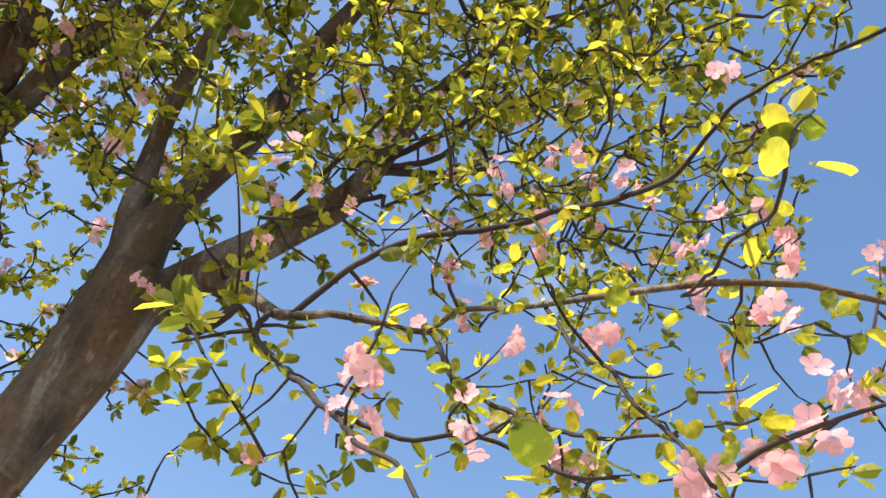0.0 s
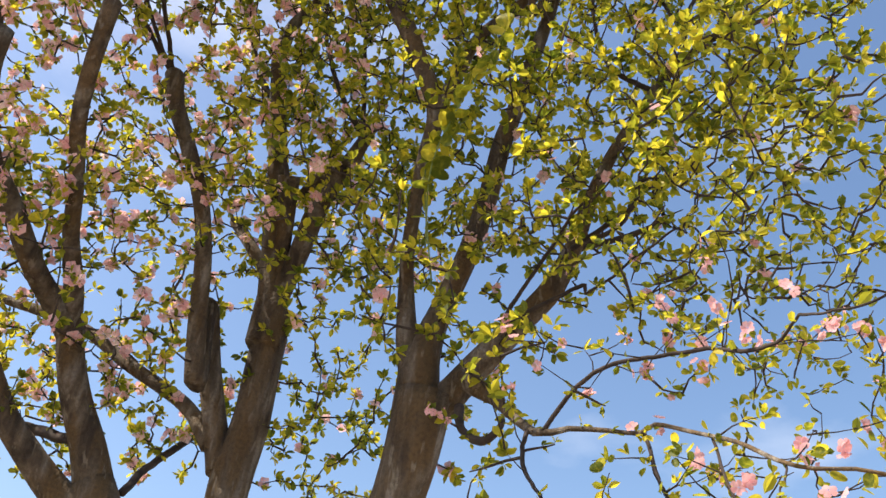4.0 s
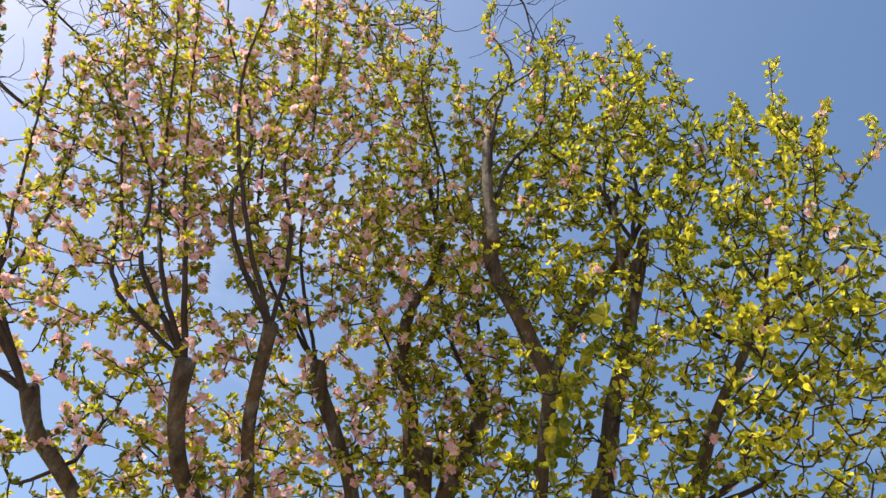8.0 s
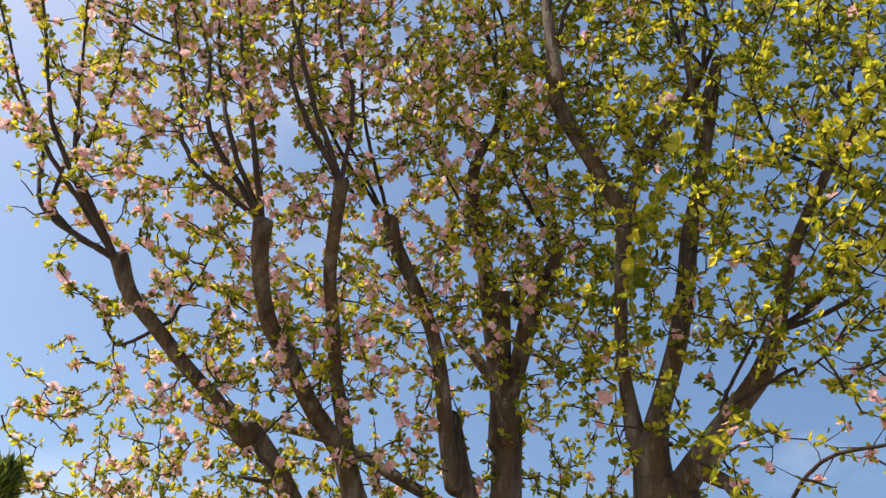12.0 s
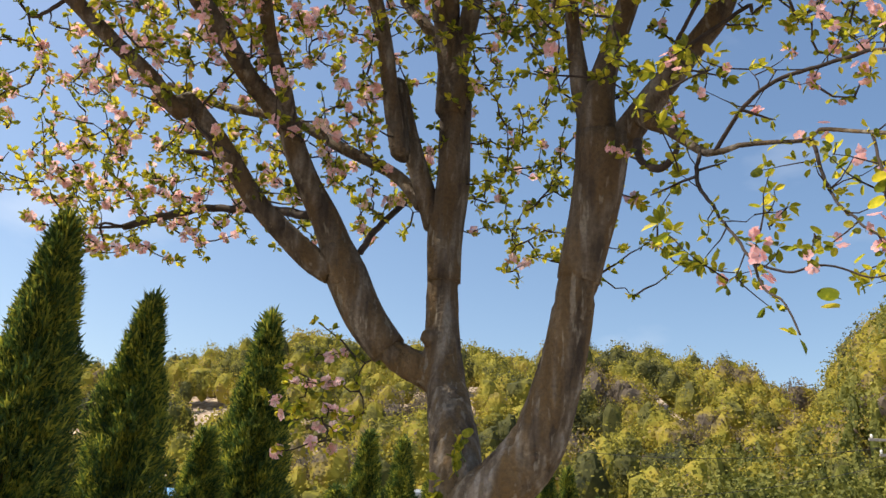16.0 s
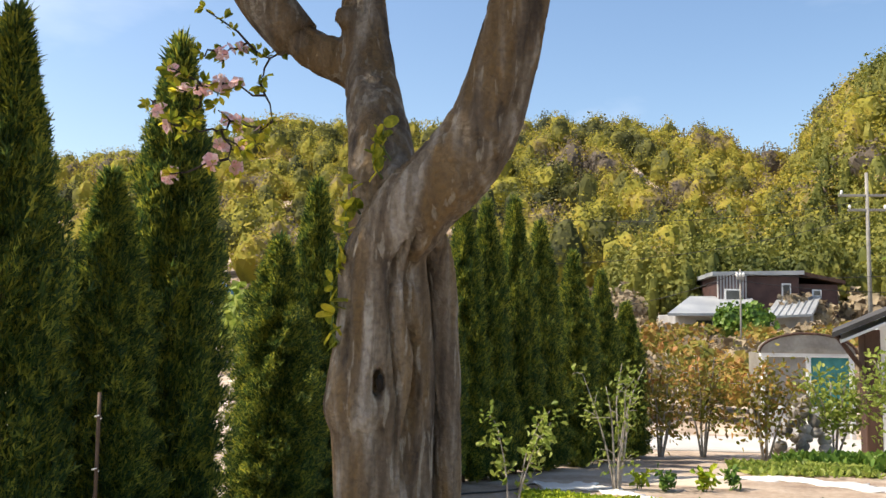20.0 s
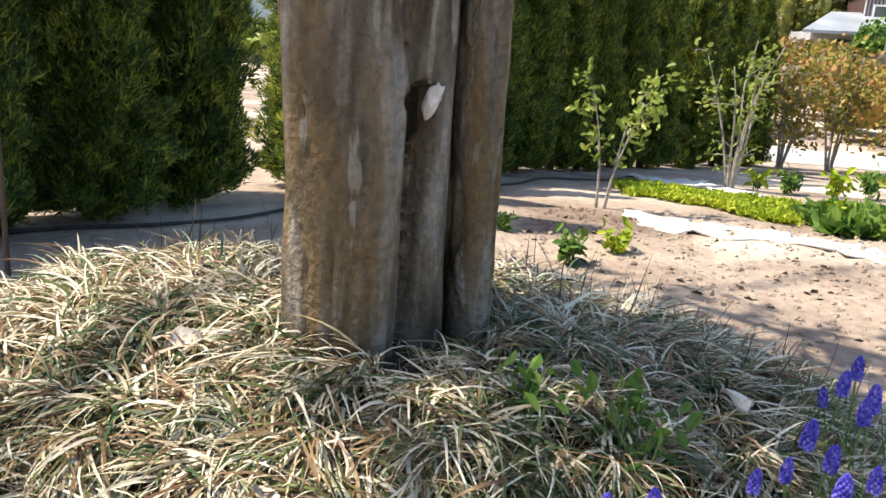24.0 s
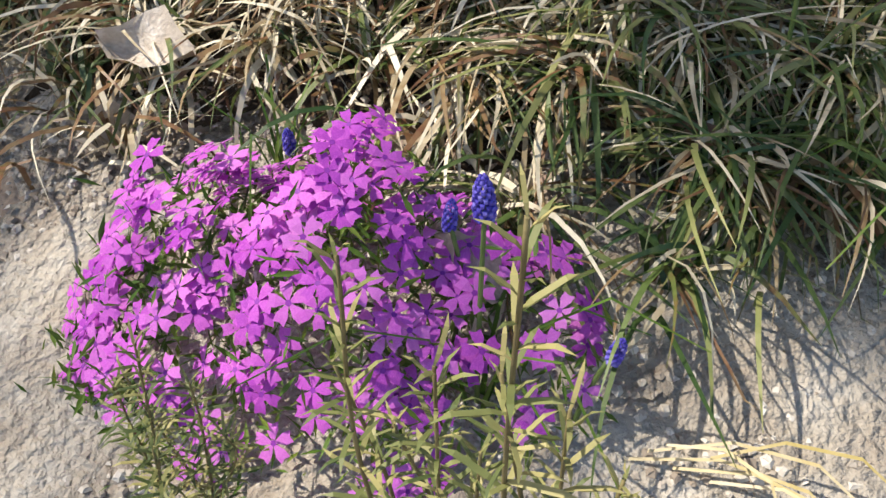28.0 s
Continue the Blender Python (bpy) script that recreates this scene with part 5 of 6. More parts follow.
def bush(name, at, tall, wide, stems, leaves, leaf_mat, stem_mat, label, category, seed, leaf_size=(0.03, 0.055), clear=0.25, r0=0.012, spread=0.05, group=""):
    """Stems that fork upward from the ground, each a part, with their leaves."""
    r = np.random.default_rng(seed)
    z = float(ground_z(at[0], at[1]))
    thing = holder(name, (at[0], at[1], z), label, category, group)
    tips = []
    for k in range(stems):
        a = k * 2.4 + r.random()
        lean = r.uniform(0.2, 1.0) * wide / 2
        h = tall * r.uniform(0.75, 1.0)
        line, rad = smooth_line([(0.02 * math.cos(a), 0.02 * math.sin(a), -0.02), (lean * 0.3 * math.cos(a), lean * 0.3 * math.sin(a), h * 0.35),
                                 (lean * 0.6 * math.cos(a + 0.2), lean * 0.6 * math.sin(a + 0.2), h * 0.7), (lean * math.cos(a), lean * math.sin(a), h)], (r0, r0 * 0.8, r0 * 0.55, r0 * 0.25), 0.06)
        pieces = [tube(line, rad, 6)]
        tips += [p for p in line if p[2] > clear * tall]
        for _ in range(5):
            b = line[r.integers(len(line) // 3, len(line))]
            d = unit(np.array([math.cos(a), math.sin(a), 0.6]) + r.normal(size=3) * 0.8)
            e = b + d * r.uniform(0.1, 0.32) * tall * 0.6
            pieces.append(tube(np.array([b, (b + e) / 2 + r.normal(size=3) * 0.01, e]), (r0 * 0.35, r0 * 0.28, r0 * 0.15), 4))
            tips += [(b + e) / 2, e, e]
        piece("stem", mesh_of("stem", *merged(pieces), [stem_mat], smooth=True), thing)
    piece("foliage", mesh_of("foliage", *leaf_cloud(tips, leaves, leaf_size, spread, seed + 1), [leaf_mat]), thing, kind="stuff")
    return thing


# ---- planted ground behind the tree ----
def draped(name, outline, lift, mat, label, category, cell=0.09, ruffle=0.0):
    """A thin sheet cut to an outline and laid on the ground, with a real edge."""
    o = np.array(outline)
    bm = bmesh.new()
    x0, y0 = o.min(0)
    x1, y1 = o.max(0)
    xs, ys = np.arange(x0, x1 + cell, cell), np.arange(y0, y1 + cell, cell)

    def inside(px, py):
        hit = False
        for (ax, ay), (bx, by) in zip(o, np.roll(o, -1, 0)):
            if (ay > py) != (by > py) and px < (bx - ax) * (py - ay) / (by - ay) + ax:
                hit = not hit
        return hit

    made = {}
    for i in range(len(xs) - 1):
        for j in range(len(ys) - 1):
            if inside(xs[i] + cell / 2, ys[j] + cell / 2):
                quad = []
                for a, b in ((i, j), (i + 1, j), (i + 1, j + 1), (i, j + 1)):
                    if (a, b) not in made:
                        jx, jy = xs[a] + 0.4 * cell * math.sin(a * 7.1 + b * 3.3), ys[b] + 0.4 * cell * math.sin(a * 2.3 + b * 9.1)
                        made[a, b] = bm.verts.new((jx, jy, float(ground_z(jx, jy)) + lift + ruffle * noise.noise(Vector((jx * 7, jy * 7, 0)))))
                    quad.append(made[a, b])
                bm.faces.new(quad)
    ext = bmesh.ops.extrude_face_region(bm, geom=list(bm.faces))
    for v in ext["geom"]:
        if isinstance(v, bmesh.types.BMVert):
            v.co.z += 0.012
    bmesh.ops.recalc_face_normals(bm, faces=bm.faces)
    ob = part(name, bm, mat, None, label, smooth=True)
    return tagged(ob, category=category)


# dark sheet over the mound, seen between the grass tufts
draped("grass_underlay", [(-0.42 + 0.86 * math.cos(a), 1.82 + 0.68 * math.sin(a)) for a in UNDERLAY_SPAN], -0.004, UNDERLAY, "dark brown sheet under the grass tufts", "leaf litter", 0.05, 0.012)
draped("ground_sheet", [(0.02, 4.6), (0.12, 4.2), (0.54, 4.12), (1.07, 3.84), (2.0, 3.45), (2.0, 3.62), (1.12, 4.02), (0.6, 4.42), (0.3, 4.5)], 0.0, WHITE_SHEET,
       "crumpled white cloth sheet lying on garden soil", "ground sheet", 0.06, 0.03)
draped("ground_sheet", [(0.06, 6.9), (0.14, 6.6), (0.4, 6.72), (0.68, 6.38), (0.9, 5.82), (1.16, 5.5), (1.6, 5.4), (1.62, 5.58), (1.25, 5.8), (0.95, 6.1), (0.74, 6.66), (0.48, 7.15)], 0.0, WHITE_SHEET,
       "crumpled white cloth sheet beside the low green plants", "ground sheet", 0.06, 0.03)
draped("ground_sheet", [(1.8, 7.95), (1.95, 7.72), (2.4, 7.8), (2.95, 7.2), (3.3, 7.3), (3.2, 7.8), (2.55, 8.35)], 0.0, WHITE_SHEET, "narrow white cloth strip between garden beds", "ground sheet", 0.07, 0.02)


def tufts(outline_fn, n, seed, size, mat, label, category, name):
    r = np.random.default_rng(seed)
    xy = outline_fn(r, n)
    p = np.stack([xy[:, 0], xy[:, 1], ground_z(xy[:, 0], xy[:, 1]) + 0.005 + 0.03 * r.random(len(xy))], 1)
    d = unit(r.normal(size=p.shape) * np.array([1, 1, 0.5]) + np.array([0, 0, 0.8]))
    ob = piece(name, mesh_of(name, *scatter(LEAF_V, LEAF_F, p, frames_for(d, unit(r.normal(size=p.shape))), r.uniform(*size, len(p))), [mat]), None, label, "stuff")
    return tagged(ob, category=category)


def lawn_area(r, n):
    t, u = r.random(n), r.random(n)
    a = np.stack([0.06 + 0.78 * t, 5.4 - 0.62 * t], 1)
    b = np.stack([-0.06 + 1.08 * t, 6.22 - 0.45 * t], 1)
    return a + (b - a) * u[:, None] + r.normal(size=(n, 2)) * 0.02


tufts(lawn_area, 9000, 41, (0.02, 0.045), LAWN, "bright yellow-green low ground cover bed", "ground cover", "ground_cover")
tufts(lambda r, n: np.stack([r.uniform(0.96, 2.1, n), r.uniform(4.5, 5.2, n)], 1), 3500, 42, (0.06, 0.13), HERB, "narrow green leaves of a bulb bed", "plant bed", "bulb_bed")
tufts(lambda r, n: np.stack([r.uniform(2.3, 3.6, n), 8.9 + r.normal(size=n) * 0.22], 1), 5000, 43, (0.04, 0.10), SHRUB, "leafy yellow-green perennials in a garden bed", "plant bed", "perennial_bed")
tufts(lambda r, n: np.stack([r.uniform(3.0, 4.4, n), 9.6 + r.normal(size=n) * 0.15], 1), 3000, 44, (0.08, 0.2), HERB, "upright green leaves in a garden bed", "plant bed", "leaf_bed")


def stones(n, seed, area, size, name, label, mat):
    r = np.random.default_rng(seed)
    xy = area(r, n)
    p = np.stack([xy[:, 0], xy[:, 1], ground_z(xy[:, 0], xy[:, 1]) + (0.006 if size[1] < 0.01 else 0)], 1)
    tv = [(1, 0.1, 0), (0.3, 0.8, 0.05), (-0.7, 0.6, 0), (-0.9, -0.3, 0), (0.0, -0.8, 0), (0.55, 0.1, 0.5), (0, 0.4, 0.55), (-0.4, -0.1, 0.5), (0.1, -0.4, 0.5)]
    tf = [(0, 1, 6, 5), (1, 2, 7, 6), (2, 3, 7), (3, 4, 8, 7), (4, 0, 5, 8), (5, 6, 7, 8)]
    turn = frames_for(unit(r.normal(size=p.shape) * np.array([1, 1, 0.25])), unit(r.normal(size=p.shape) * 0.4 + np.array([0, 0, 1])))
    ob = piece(name, mesh_of(name, *scatter(tv, tf, p, turn, r.uniform(size[0], 1, n) ** 3 * size[1]), [mat]), None, label, "stuff")
    return tagged(ob, category="gravel")


stones(24000, 51, lambda r, n: np.stack([r.uniform(-1.2, 0.6, n), r.uniform(0.6, 1.3, n)], 1), (0.5, 0.0062), "gravel", "pale coarse sand and grit round the mound", SAND)
stones(5000, 52, lambda r, n: np.stack([r.uniform(-0.4, 2.4, n), r.uniform(2.3, 4.6, n)], 1), (0.3, 0.022), "soil_clods", "dry brown clods on the garden soil", SOIL)

# saplings and shrubs
bush("sapling", (-0.1, 4.68), 0.64, 0.42, 3, 230, SHRUB, GREY_STEM, "young sapling with fresh light green leaves", "sapling", 61, (0.03, 0.055), 0.5, 0.008, 0.03)
bush("slender_shrub", (0.74, 6.6), 1.05, 0.75, 6, 330, SHRUB, GREY_STEM, "slender pale-stemmed shrub with sparse new leaves", "shrub", 62, (0.03, 0.055), 0.45, 0.011, 0.035)
for k, (x, y, h, w) in enumerate([(1.75, 10.6, 1.3, 0.9), (2.35, 10.9, 1.35, 1.0), (2.95, 10.2, 1.15, 0.9), (3.9, 10.6, 1.2, 1.0), (4.6, 10.2, 1.4, 1.1)]):
    bush("garden_shrub", (x, y), h, w, 6, 900, RUST if k < 3 else SHRUB, GREY_STEM, "leafy garden shrub with golden and rusty leaves" if k < 3 else "open garden shrub with green leaves",
         "shrub", 70 + k, (0.05, 0.09), 0.4, 0.016, 0.10, "shrubs along the road")
bush("tall_shrub", (4.15, 8.2), 2.1, 1.1, 7, 500, SHRUB, GREY_STEM, "tall thin shrub with sparse fresh leaves", "shrub", 78, (0.04, 0.08), 0.35, 0.014, 0.06)
for k, (x, y, s) in enumerate([(-0.15, 3.36, 0.11), (0.0, 3.6, 0.10), (-0.448, 3.74, 0.07), (1.06, 4.9, 0.12), (1.14, 6.67, 0.15), (1.46, 6.69, 0.16), (1.77, 7.0, 0.17), (0.95, 6.8, 0.13), (1.3, 3.2, 0.05)]):
    bush("weed", (x, y), s, s * 1.3, 5, 60, HERB if k % 2 == 0 else LAWN, MUSC_STEM, "small green plant growing in bare soil", "weed", 80 + k, (s * 0.3, s * 0.5), 0.1, 0.003, s * 0.12, "small plants in the soil")

# irrigation pipe along the hedge
line, rad = smooth_line([(-3.2, 2.05, 0), (-2.6, 2.35, 0), (-2.0, 2.85, 0), (-1.5, 3.35, 0), (-0.95, 4.35, 0), (-0.75, 5.2, 0), (-0.5, 5.9, 0), (-0.2, 6.3, 0), (0.1, 6.9, 0)], (0.007, 0.007), 0.08)
line[:, 2] = ground_z(line[:, 0], line[:, 1]) + 0.012
tagged(piece("irrigation_pipe", mesh_of("irrigation_pipe", *tube(line, rad, 8), [HOSE], smooth=True), None, "thin black irrigation pipe lying along the hedge"), category="pipe")

# stake with wire beside the hedge
stk = holder("garden_stake", (-1.35, 2.1, float(ground_z(-1.35, 2.1))), "thin wooden stake with wire ties by the hedge", "stake")
piece("rod", mesh_of("rod", *tube(*smooth_line([(0.0, 0, -0.05), (0.004, 0, 0.4), (0.0, 0.004, 0.86)], (0.007, 0.006), 0.1), 7, 0.06), [CONIFER_WOOD], smooth=True), stk)
for h in (0.62, 0.78):
    a = np.linspace(0, 5.6, 14)
    ring = np.stack([0.010 * np.cos(a), 0.010 * np.sin(a), h + 0.002 * a], 1)
    piece("tie", mesh_of("tie", *tube(ring, np.full(14, 0.0025), 5), [WHITE_FRAME], smooth=True), stk, "pale wire tie")
piece("wire", mesh_of("wire", *tube(*smooth_line([(0, 0.01, 0.6), (-0.03, 0.0, 0.3), (-0.05, -0.02, 0.0)], (0.002, 0.002), 0.05), 4), [GREY_STEM]), stk)

# ---- plants on the mound ----
def strap_leaves(n, L, seed, w=0.004):
    r = np.random.default_rng(seed)
    out = []
    for k in range(n):
        a = r.random() * 6.28
        d = np.array([math.cos(a), math.sin(a), 0])
        l = L * r.uniform(0.6, 1.1)
        q = [d * 0.004, d * l * 0.18 + [0, 0, l * 0.5], d * l * 0.45 + [0, 0, l * 0.72], d * l * 0.8 + [0, 0, l * r.uniform(0.3, 0.75)]]
        ln, _ = smooth_line(q, (1, 1), l / 4)
        sd = np.array([-d[1], d[0], 0.1])
        ww = np.linspace(1, 0.25, len(ln))[:, None] * w / 2
        v = np.concatenate([ln - sd * ww, ln + sd * ww])
        m = len(ln)
        out.append((v, [(i, i + 1, m + i + 1, m + i) for i in range(m - 1)]))
    return merged(out)


def bell_mesh(n, seed):
    """A grape hyacinth's head: small urn bells in whorls that shrink to the tip."""
    r = np.random.default_rng(seed)
    t = np.linspace(0, 1, n)
    a = np.arange(n) * 2.4
    rad = np.interp(t, [0, 0.25, 0.7, 1], [0.009, 0.0105, 0.008, 0.002])
    p = np.stack([rad * np.cos(a), rad * np.sin(a), t * 0.046], 1)
    out = np.stack([np.cos(a), np.sin(a), np.interp(t, [0, 0.6, 1], [-0.9, -0.1, 1.2])], 1)
    tv = [(0, 0.2, 0.2), (0, -0.2, 0.2), (0, -0.2, -0.2), (0, 0.2, -0.2), (0.6, 0.5, 0.5), (0.6, -0.5, 0.5), (0.6, -0.5, -0.5), (0.6, 0.5, -0.5), (1, 0.25, 0.25), (1, -0.25, 0.25), (1, -0.25, -0.25), (1, 0.25, -0.25)]
    tf = [(0, 1, 5, 4), (1, 2, 6, 5), (2, 3, 7, 6), (3, 0, 4, 7), (4, 5, 9, 8), (5, 6, 10, 9), (6, 7, 11, 10), (7, 4, 8, 11), (8, 9, 10, 11)]
    return scatter(tv, tf, p, frames_for(unit(out), np.tile([[0.0, 0.1, 1.0]], (n, 1))), np.interp(t, [0, 0.7, 1], [0.0075, 0.0065, 0.004]))


HEADS = [mesh_of("flower_head", *bell_mesh(78, 3), [MUSC]), mesh_of("flower_head", *bell_mesh(64, 4), [MUSC])]
TUFT = mesh_of("leaf_tuft", *strap_leaves(9, 0.15, 5), [HERB])
for k, (x, y, z, s, lean) in enumerate([(0.276, 1.69, 0.138, 1.25, 0.1), (0.369, 1.85, 0.188, 1.1, -0.05), (0.339, 1.80, 0.179, 1.1, 0.1), (0.33, 1.85, 0.135, 0.9, 0.15), (0.368, 1.75, 0.181, 1.2, 0.0),
                                        (0.351, 1.72, 0.173, 1.1, 0.1), (0.222, 1.55, 0.156, 0.9, -0.1), (0.279, 1.58, 0.166, 1.1, 0.2), (0.273, 1.50, 0.164, 1.2, 0.1), (0.323, 1.55, 0.16, 1.0, 0.0),
                                        (0.009, 1.297, 0.212, 1.0, -0.15), (0.052, 1.31, 0.206, 1.25, 0.1), (0.075, 1.27, 0.186, 0.85, 0.1), (-0.045, 1.223, 0.187, 1.0, -0.1), (-0.176, 0.973, 0.112, 0.75, 0.05),
                                        (-0.207, 1.0, 0.075, 0.55, -0.2), (-0.361, 1.08, 0.044, 0.6, 0.1), (-0.10, 0.98, 0.02, 0.6, 0.2), (0.082, 1.15, 0.184, 1.0, 0.1), (0.177, 1.5, 0.16, 0.9, 0.1)]):
    base = (x - lean * 0.1, y + 0.01, float(ground_z(x, y)))
    fl = holder("grape_hyacinth", base, "grape hyacinth with a deep blue flower spike on a green stalk", "flower", "grape hyacinths")
    head = max(0.04, z - base[2] - 0.03)
    piece("stalk", mesh_of("stalk", *tube(*smooth_line([(0, 0, -0.01), (lean * 0.04, 0, head * 0.5), (lean * 0.1, 0, head)], (0.002, 0.0015), 0.02), 6), [MUSC_STEM], smooth=True), fl)
    hd = piece("flower_head", HEADS[k % 2], fl)
    hd.matrix_basis = pose(lean * 0.1, 0, head - 0.006, 4 * math.sin(k), lean * 60, k * 40) @ Matrix.Diagonal((s * 0.52, s * 0.52, s * 0.7, 1))
    if k % 2 == 0 or k < 10:
        tf_ = piece("leaf_tuft", TUFT, fl, kind="")
        tf_.matrix_basis = pose(0, 0, 0, 0, 0, k * 57) @ Matrix.Scale(0.75 + 0.09 * (k % 5), 4)

for k, (x, y) in enumerate([(0.02, 1.585), (0.055, 1.545), (-0.11, 1.58), (0.03, 1.64)]):
    bush("broadleaf_weed", (x, y), 0.1, 0.12, 4, 26, HERB, MUSC_STEM, "broad-leaved green weed growing through dry grass", "weed", 120 + k, (0.02, 0.034), 0.4, 0.002, 0.014, "broad-leaved weeds")


def phlox_floret():
    """Five notched petals round a dark eye."""
    v, f, s = [], [], []
    for k in range(5):
        c, sn = math.cos(k * 1.2566), math.sin(k * 1.2566)
        shape = [(0.12, 0.07, 0), (0.12, -0.07, 0), (0.55, 0.27, 0.03), (0.55, -0.27, 0.03), (0.93, 0.27, -0.02), (0.93, -0.27, -0.02), (0.84, 0, 0.0)]
        b = len(v)
        v += [(x * c - y * sn, x * sn + y * c, z) for x, y, z in shape]
        f += [(b, b + 2, b + 3, b + 1), (b + 2, b + 4, b + 6), (b + 2, b + 6, b + 3), (b + 3, b + 6, b + 5)]
        s += [0, 0, 0, 0]
    b = len(v)
    v += [(0.15 * math.cos(k * 1.2566 + 0.6), 0.15 * math.sin(k * 1.2566 + 0.6), 0.012) for k in range(5)] + [(0, 0, -0.4)]
    f += [tuple(range(b, b + 5)), (b, b + 5, b + 1), (b + 2, b + 5, b + 3)]
    s += [1, 0, 0]
    return np.array(v), f, s


fv, ff, fs = phlox_floret()
FLORET = mesh_of("floret", fv, ff, [PHLOX, PHLOX_EYE], fs)
PHC = (-0.297, 0.985)
phx = holder("moss_phlox", (PHC[0], PHC[1], float(ground_z(*PHC))), "cushion of bright magenta-purple moss phlox at the mound's edge", "flower")
pr = np.random.default_rng(77)
gz = float(ground_z(*PHC))
dome = []
while len(dome) < 290:
    u, w = pr.uniform(-1, 1, 2)
    q = math.hypot(u, w)
    if q > 1 or (u > 0.55 and pr.random() < 0.45):
        continue
    px, py = 0.19 * u, 0.098 * w + 0.02 * u
    h = 0.115 * (1 - q**2.2) + 0.026 + pr.uniform(-0.02, 0.016) + 0.02 * math.sin(9 * u)
    dome.append((px, py, h + float(ground_z(PHC[0] + px, PHC[1] + py)) - gz, u, w))
for px, py, h, u, w in dome:
    fo = piece("floret", FLORET, phx)
    n = Vector((u * 0.7 + pr.normal() * 0.22, w * 0.7 - 0.35 + pr.normal() * 0.22, 0.9))
    fo.matrix_basis = Matrix.Translation((px, py, h)) @ n.to_track_quat("Z", "Y").to_matrix().to_4x4() @ pose(0, 0, 0, 0, 0, pr.uniform(0, 72)) @ Matrix.Scale(pr.uniform(0.0115, 0.0145), 4)
under_p = np.array([(a, b, c - 0.02 - 0.03 * pr.random()) for a, b, c, *_ in dome])
piece("foliage", mesh_of("foliage", *leaf_cloud(under_p, 2600, (0.012, 0.022), 0.014, 7, [(0, 0, 0), (0.4, 0.09, 0.02), (0.4, -0.09, 0.02), (1, 0, 0)], [(0, 2, 3, 1)]), [HERB]), phx, "mossy dark green needle leaves", "stuff")


def rosemary(at, seed, sprigs):
    """A rosemary bush: woody stems, each with narrow rolled leaves all round."""
    r = np.random.default_rng(seed)
    z = float(ground_z(*at))
    thing = holder("rosemary", (*at, z), "young rosemary with narrow yellow-green needle leaves in gravel", "herb")
    tv = [(0, 0.024, 0), (0, -0.024, 0), (0.25, 0.05, 0.07), (0.25, -0.05, 0.07), (0.75, 0.048, 0.06), (0.75, -0.048, 0.06), (1, 0, -0.1), (0.4, 0, -0.02)]
    tf = [(0, 1, 3, 2), (2, 3, 5, 4), (4, 5, 6), (2, 4, 7), (3, 7, 5)]
    for k, (ex, ey, ez, leaves, size) in enumerate(sprigs):
        e = np.array([ex - at[0], ey - at[1], ez - z])
        b = np.array([0.012 * math.cos(k * 2.3), 0.012 * math.sin(k * 2.3), -0.01])
        line, rad = smooth_line([b, b + (e - b) * 0.4 + r.normal(size=3) * 0.008, b + (e - b) * 0.75 + r.normal(size=3) * 0.006, e], (0.001, 0.0008, 0.0007, 0.0005), 0.008)
        sprig = piece("sprig", mesh_of("sprig", *tube(line, rad, 6), [ROSE_STEM], smooth=True), thing)
        t = 0.22 + 0.78 * np.linspace(0, 1, leaves) ** 0.8
        p = np.stack([np.interp(t, np.linspace(0, 1, len(line)), line[:, i]) for i in range(3)], 1)
        a = np.arange(leaves) * 2.4 + r.normal(size=leaves) * 0.3
        up = np.interp(t, [0.2, 0.85, 1.0], [0.05, 0.2, 1.1])
        d = unit(np.stack([np.cos(a), np.sin(a), up], 1) + r.normal(size=(leaves, 3)) * 0.15)
        ls = np.interp(t, [0.2, 0.8, 1.0], [0.9, 1.0, 0.7]) * size * r.uniform(0.55, 1.05, leaves)
        piece("needle_leaves", mesh_of("needle_leaves", *scatter(tv, tf, p, frames_for(d, np.tile([[0.0, 0.0, 1.0]], (leaves, 1)) + r.normal(size=(leaves, 3)) * 0.2), ls), [NEEDLE]), sprig, kind="stuff")
    return thing


rosemary((-0.115, 0.79), 91, [(-0.093, 0.748, 0.276, 70, 0.0175), (-0.138, 0.772, 0.236, 90, 0.0175), (-0.1, 0.762, 0.226, 80, 0.0175), (-0.118, 0.772, 0.21, 80, 0.0185), (-0.088, 0.772, 0.208, 80, 0.0185),
                              (-0.106, 0.768, 0.19, 90, 0.0185), (-0.075, 0.785, 0.17, 80, 0.0185), (-0.152, 0.785, 0.185, 80, 0.0175), (-0.142, 0.795, 0.15, 80, 0.0175), (-0.095, 0.79, 0.14, 80, 0.0175), (-0.12, 0.80, 0.12, 80, 0.0175)])
rosemary((-0.29, 0.84), 92, [(-0.288, 0.84, 0.085, 80, 0.02), (-0.305, 0.835, 0.055, 80, 0.02), (-0.27, 0.845, 0.06, 80, 0.02), (-0.315, 0.85, 0.04, 70, 0.02), (-0.255, 0.84, 0.035, 70, 0.02), (-0.285, 0.825, 0.03, 70, 0.02)])

# pale sand path in front of the mound
draped("sand_path", [(-2.2, -0.8), (1.4, -0.8), (1.3, 0.9), (0.7, 1.25), (0.2, 1.2), (-0.5, 1.1), (-0.95, 1.4), (-1.5, 1.75), (-2.2, 1.9)], -0.006, SAND_FLAT, "pale coarse sand path in front of the mound", "path", 0.06, 0.012)
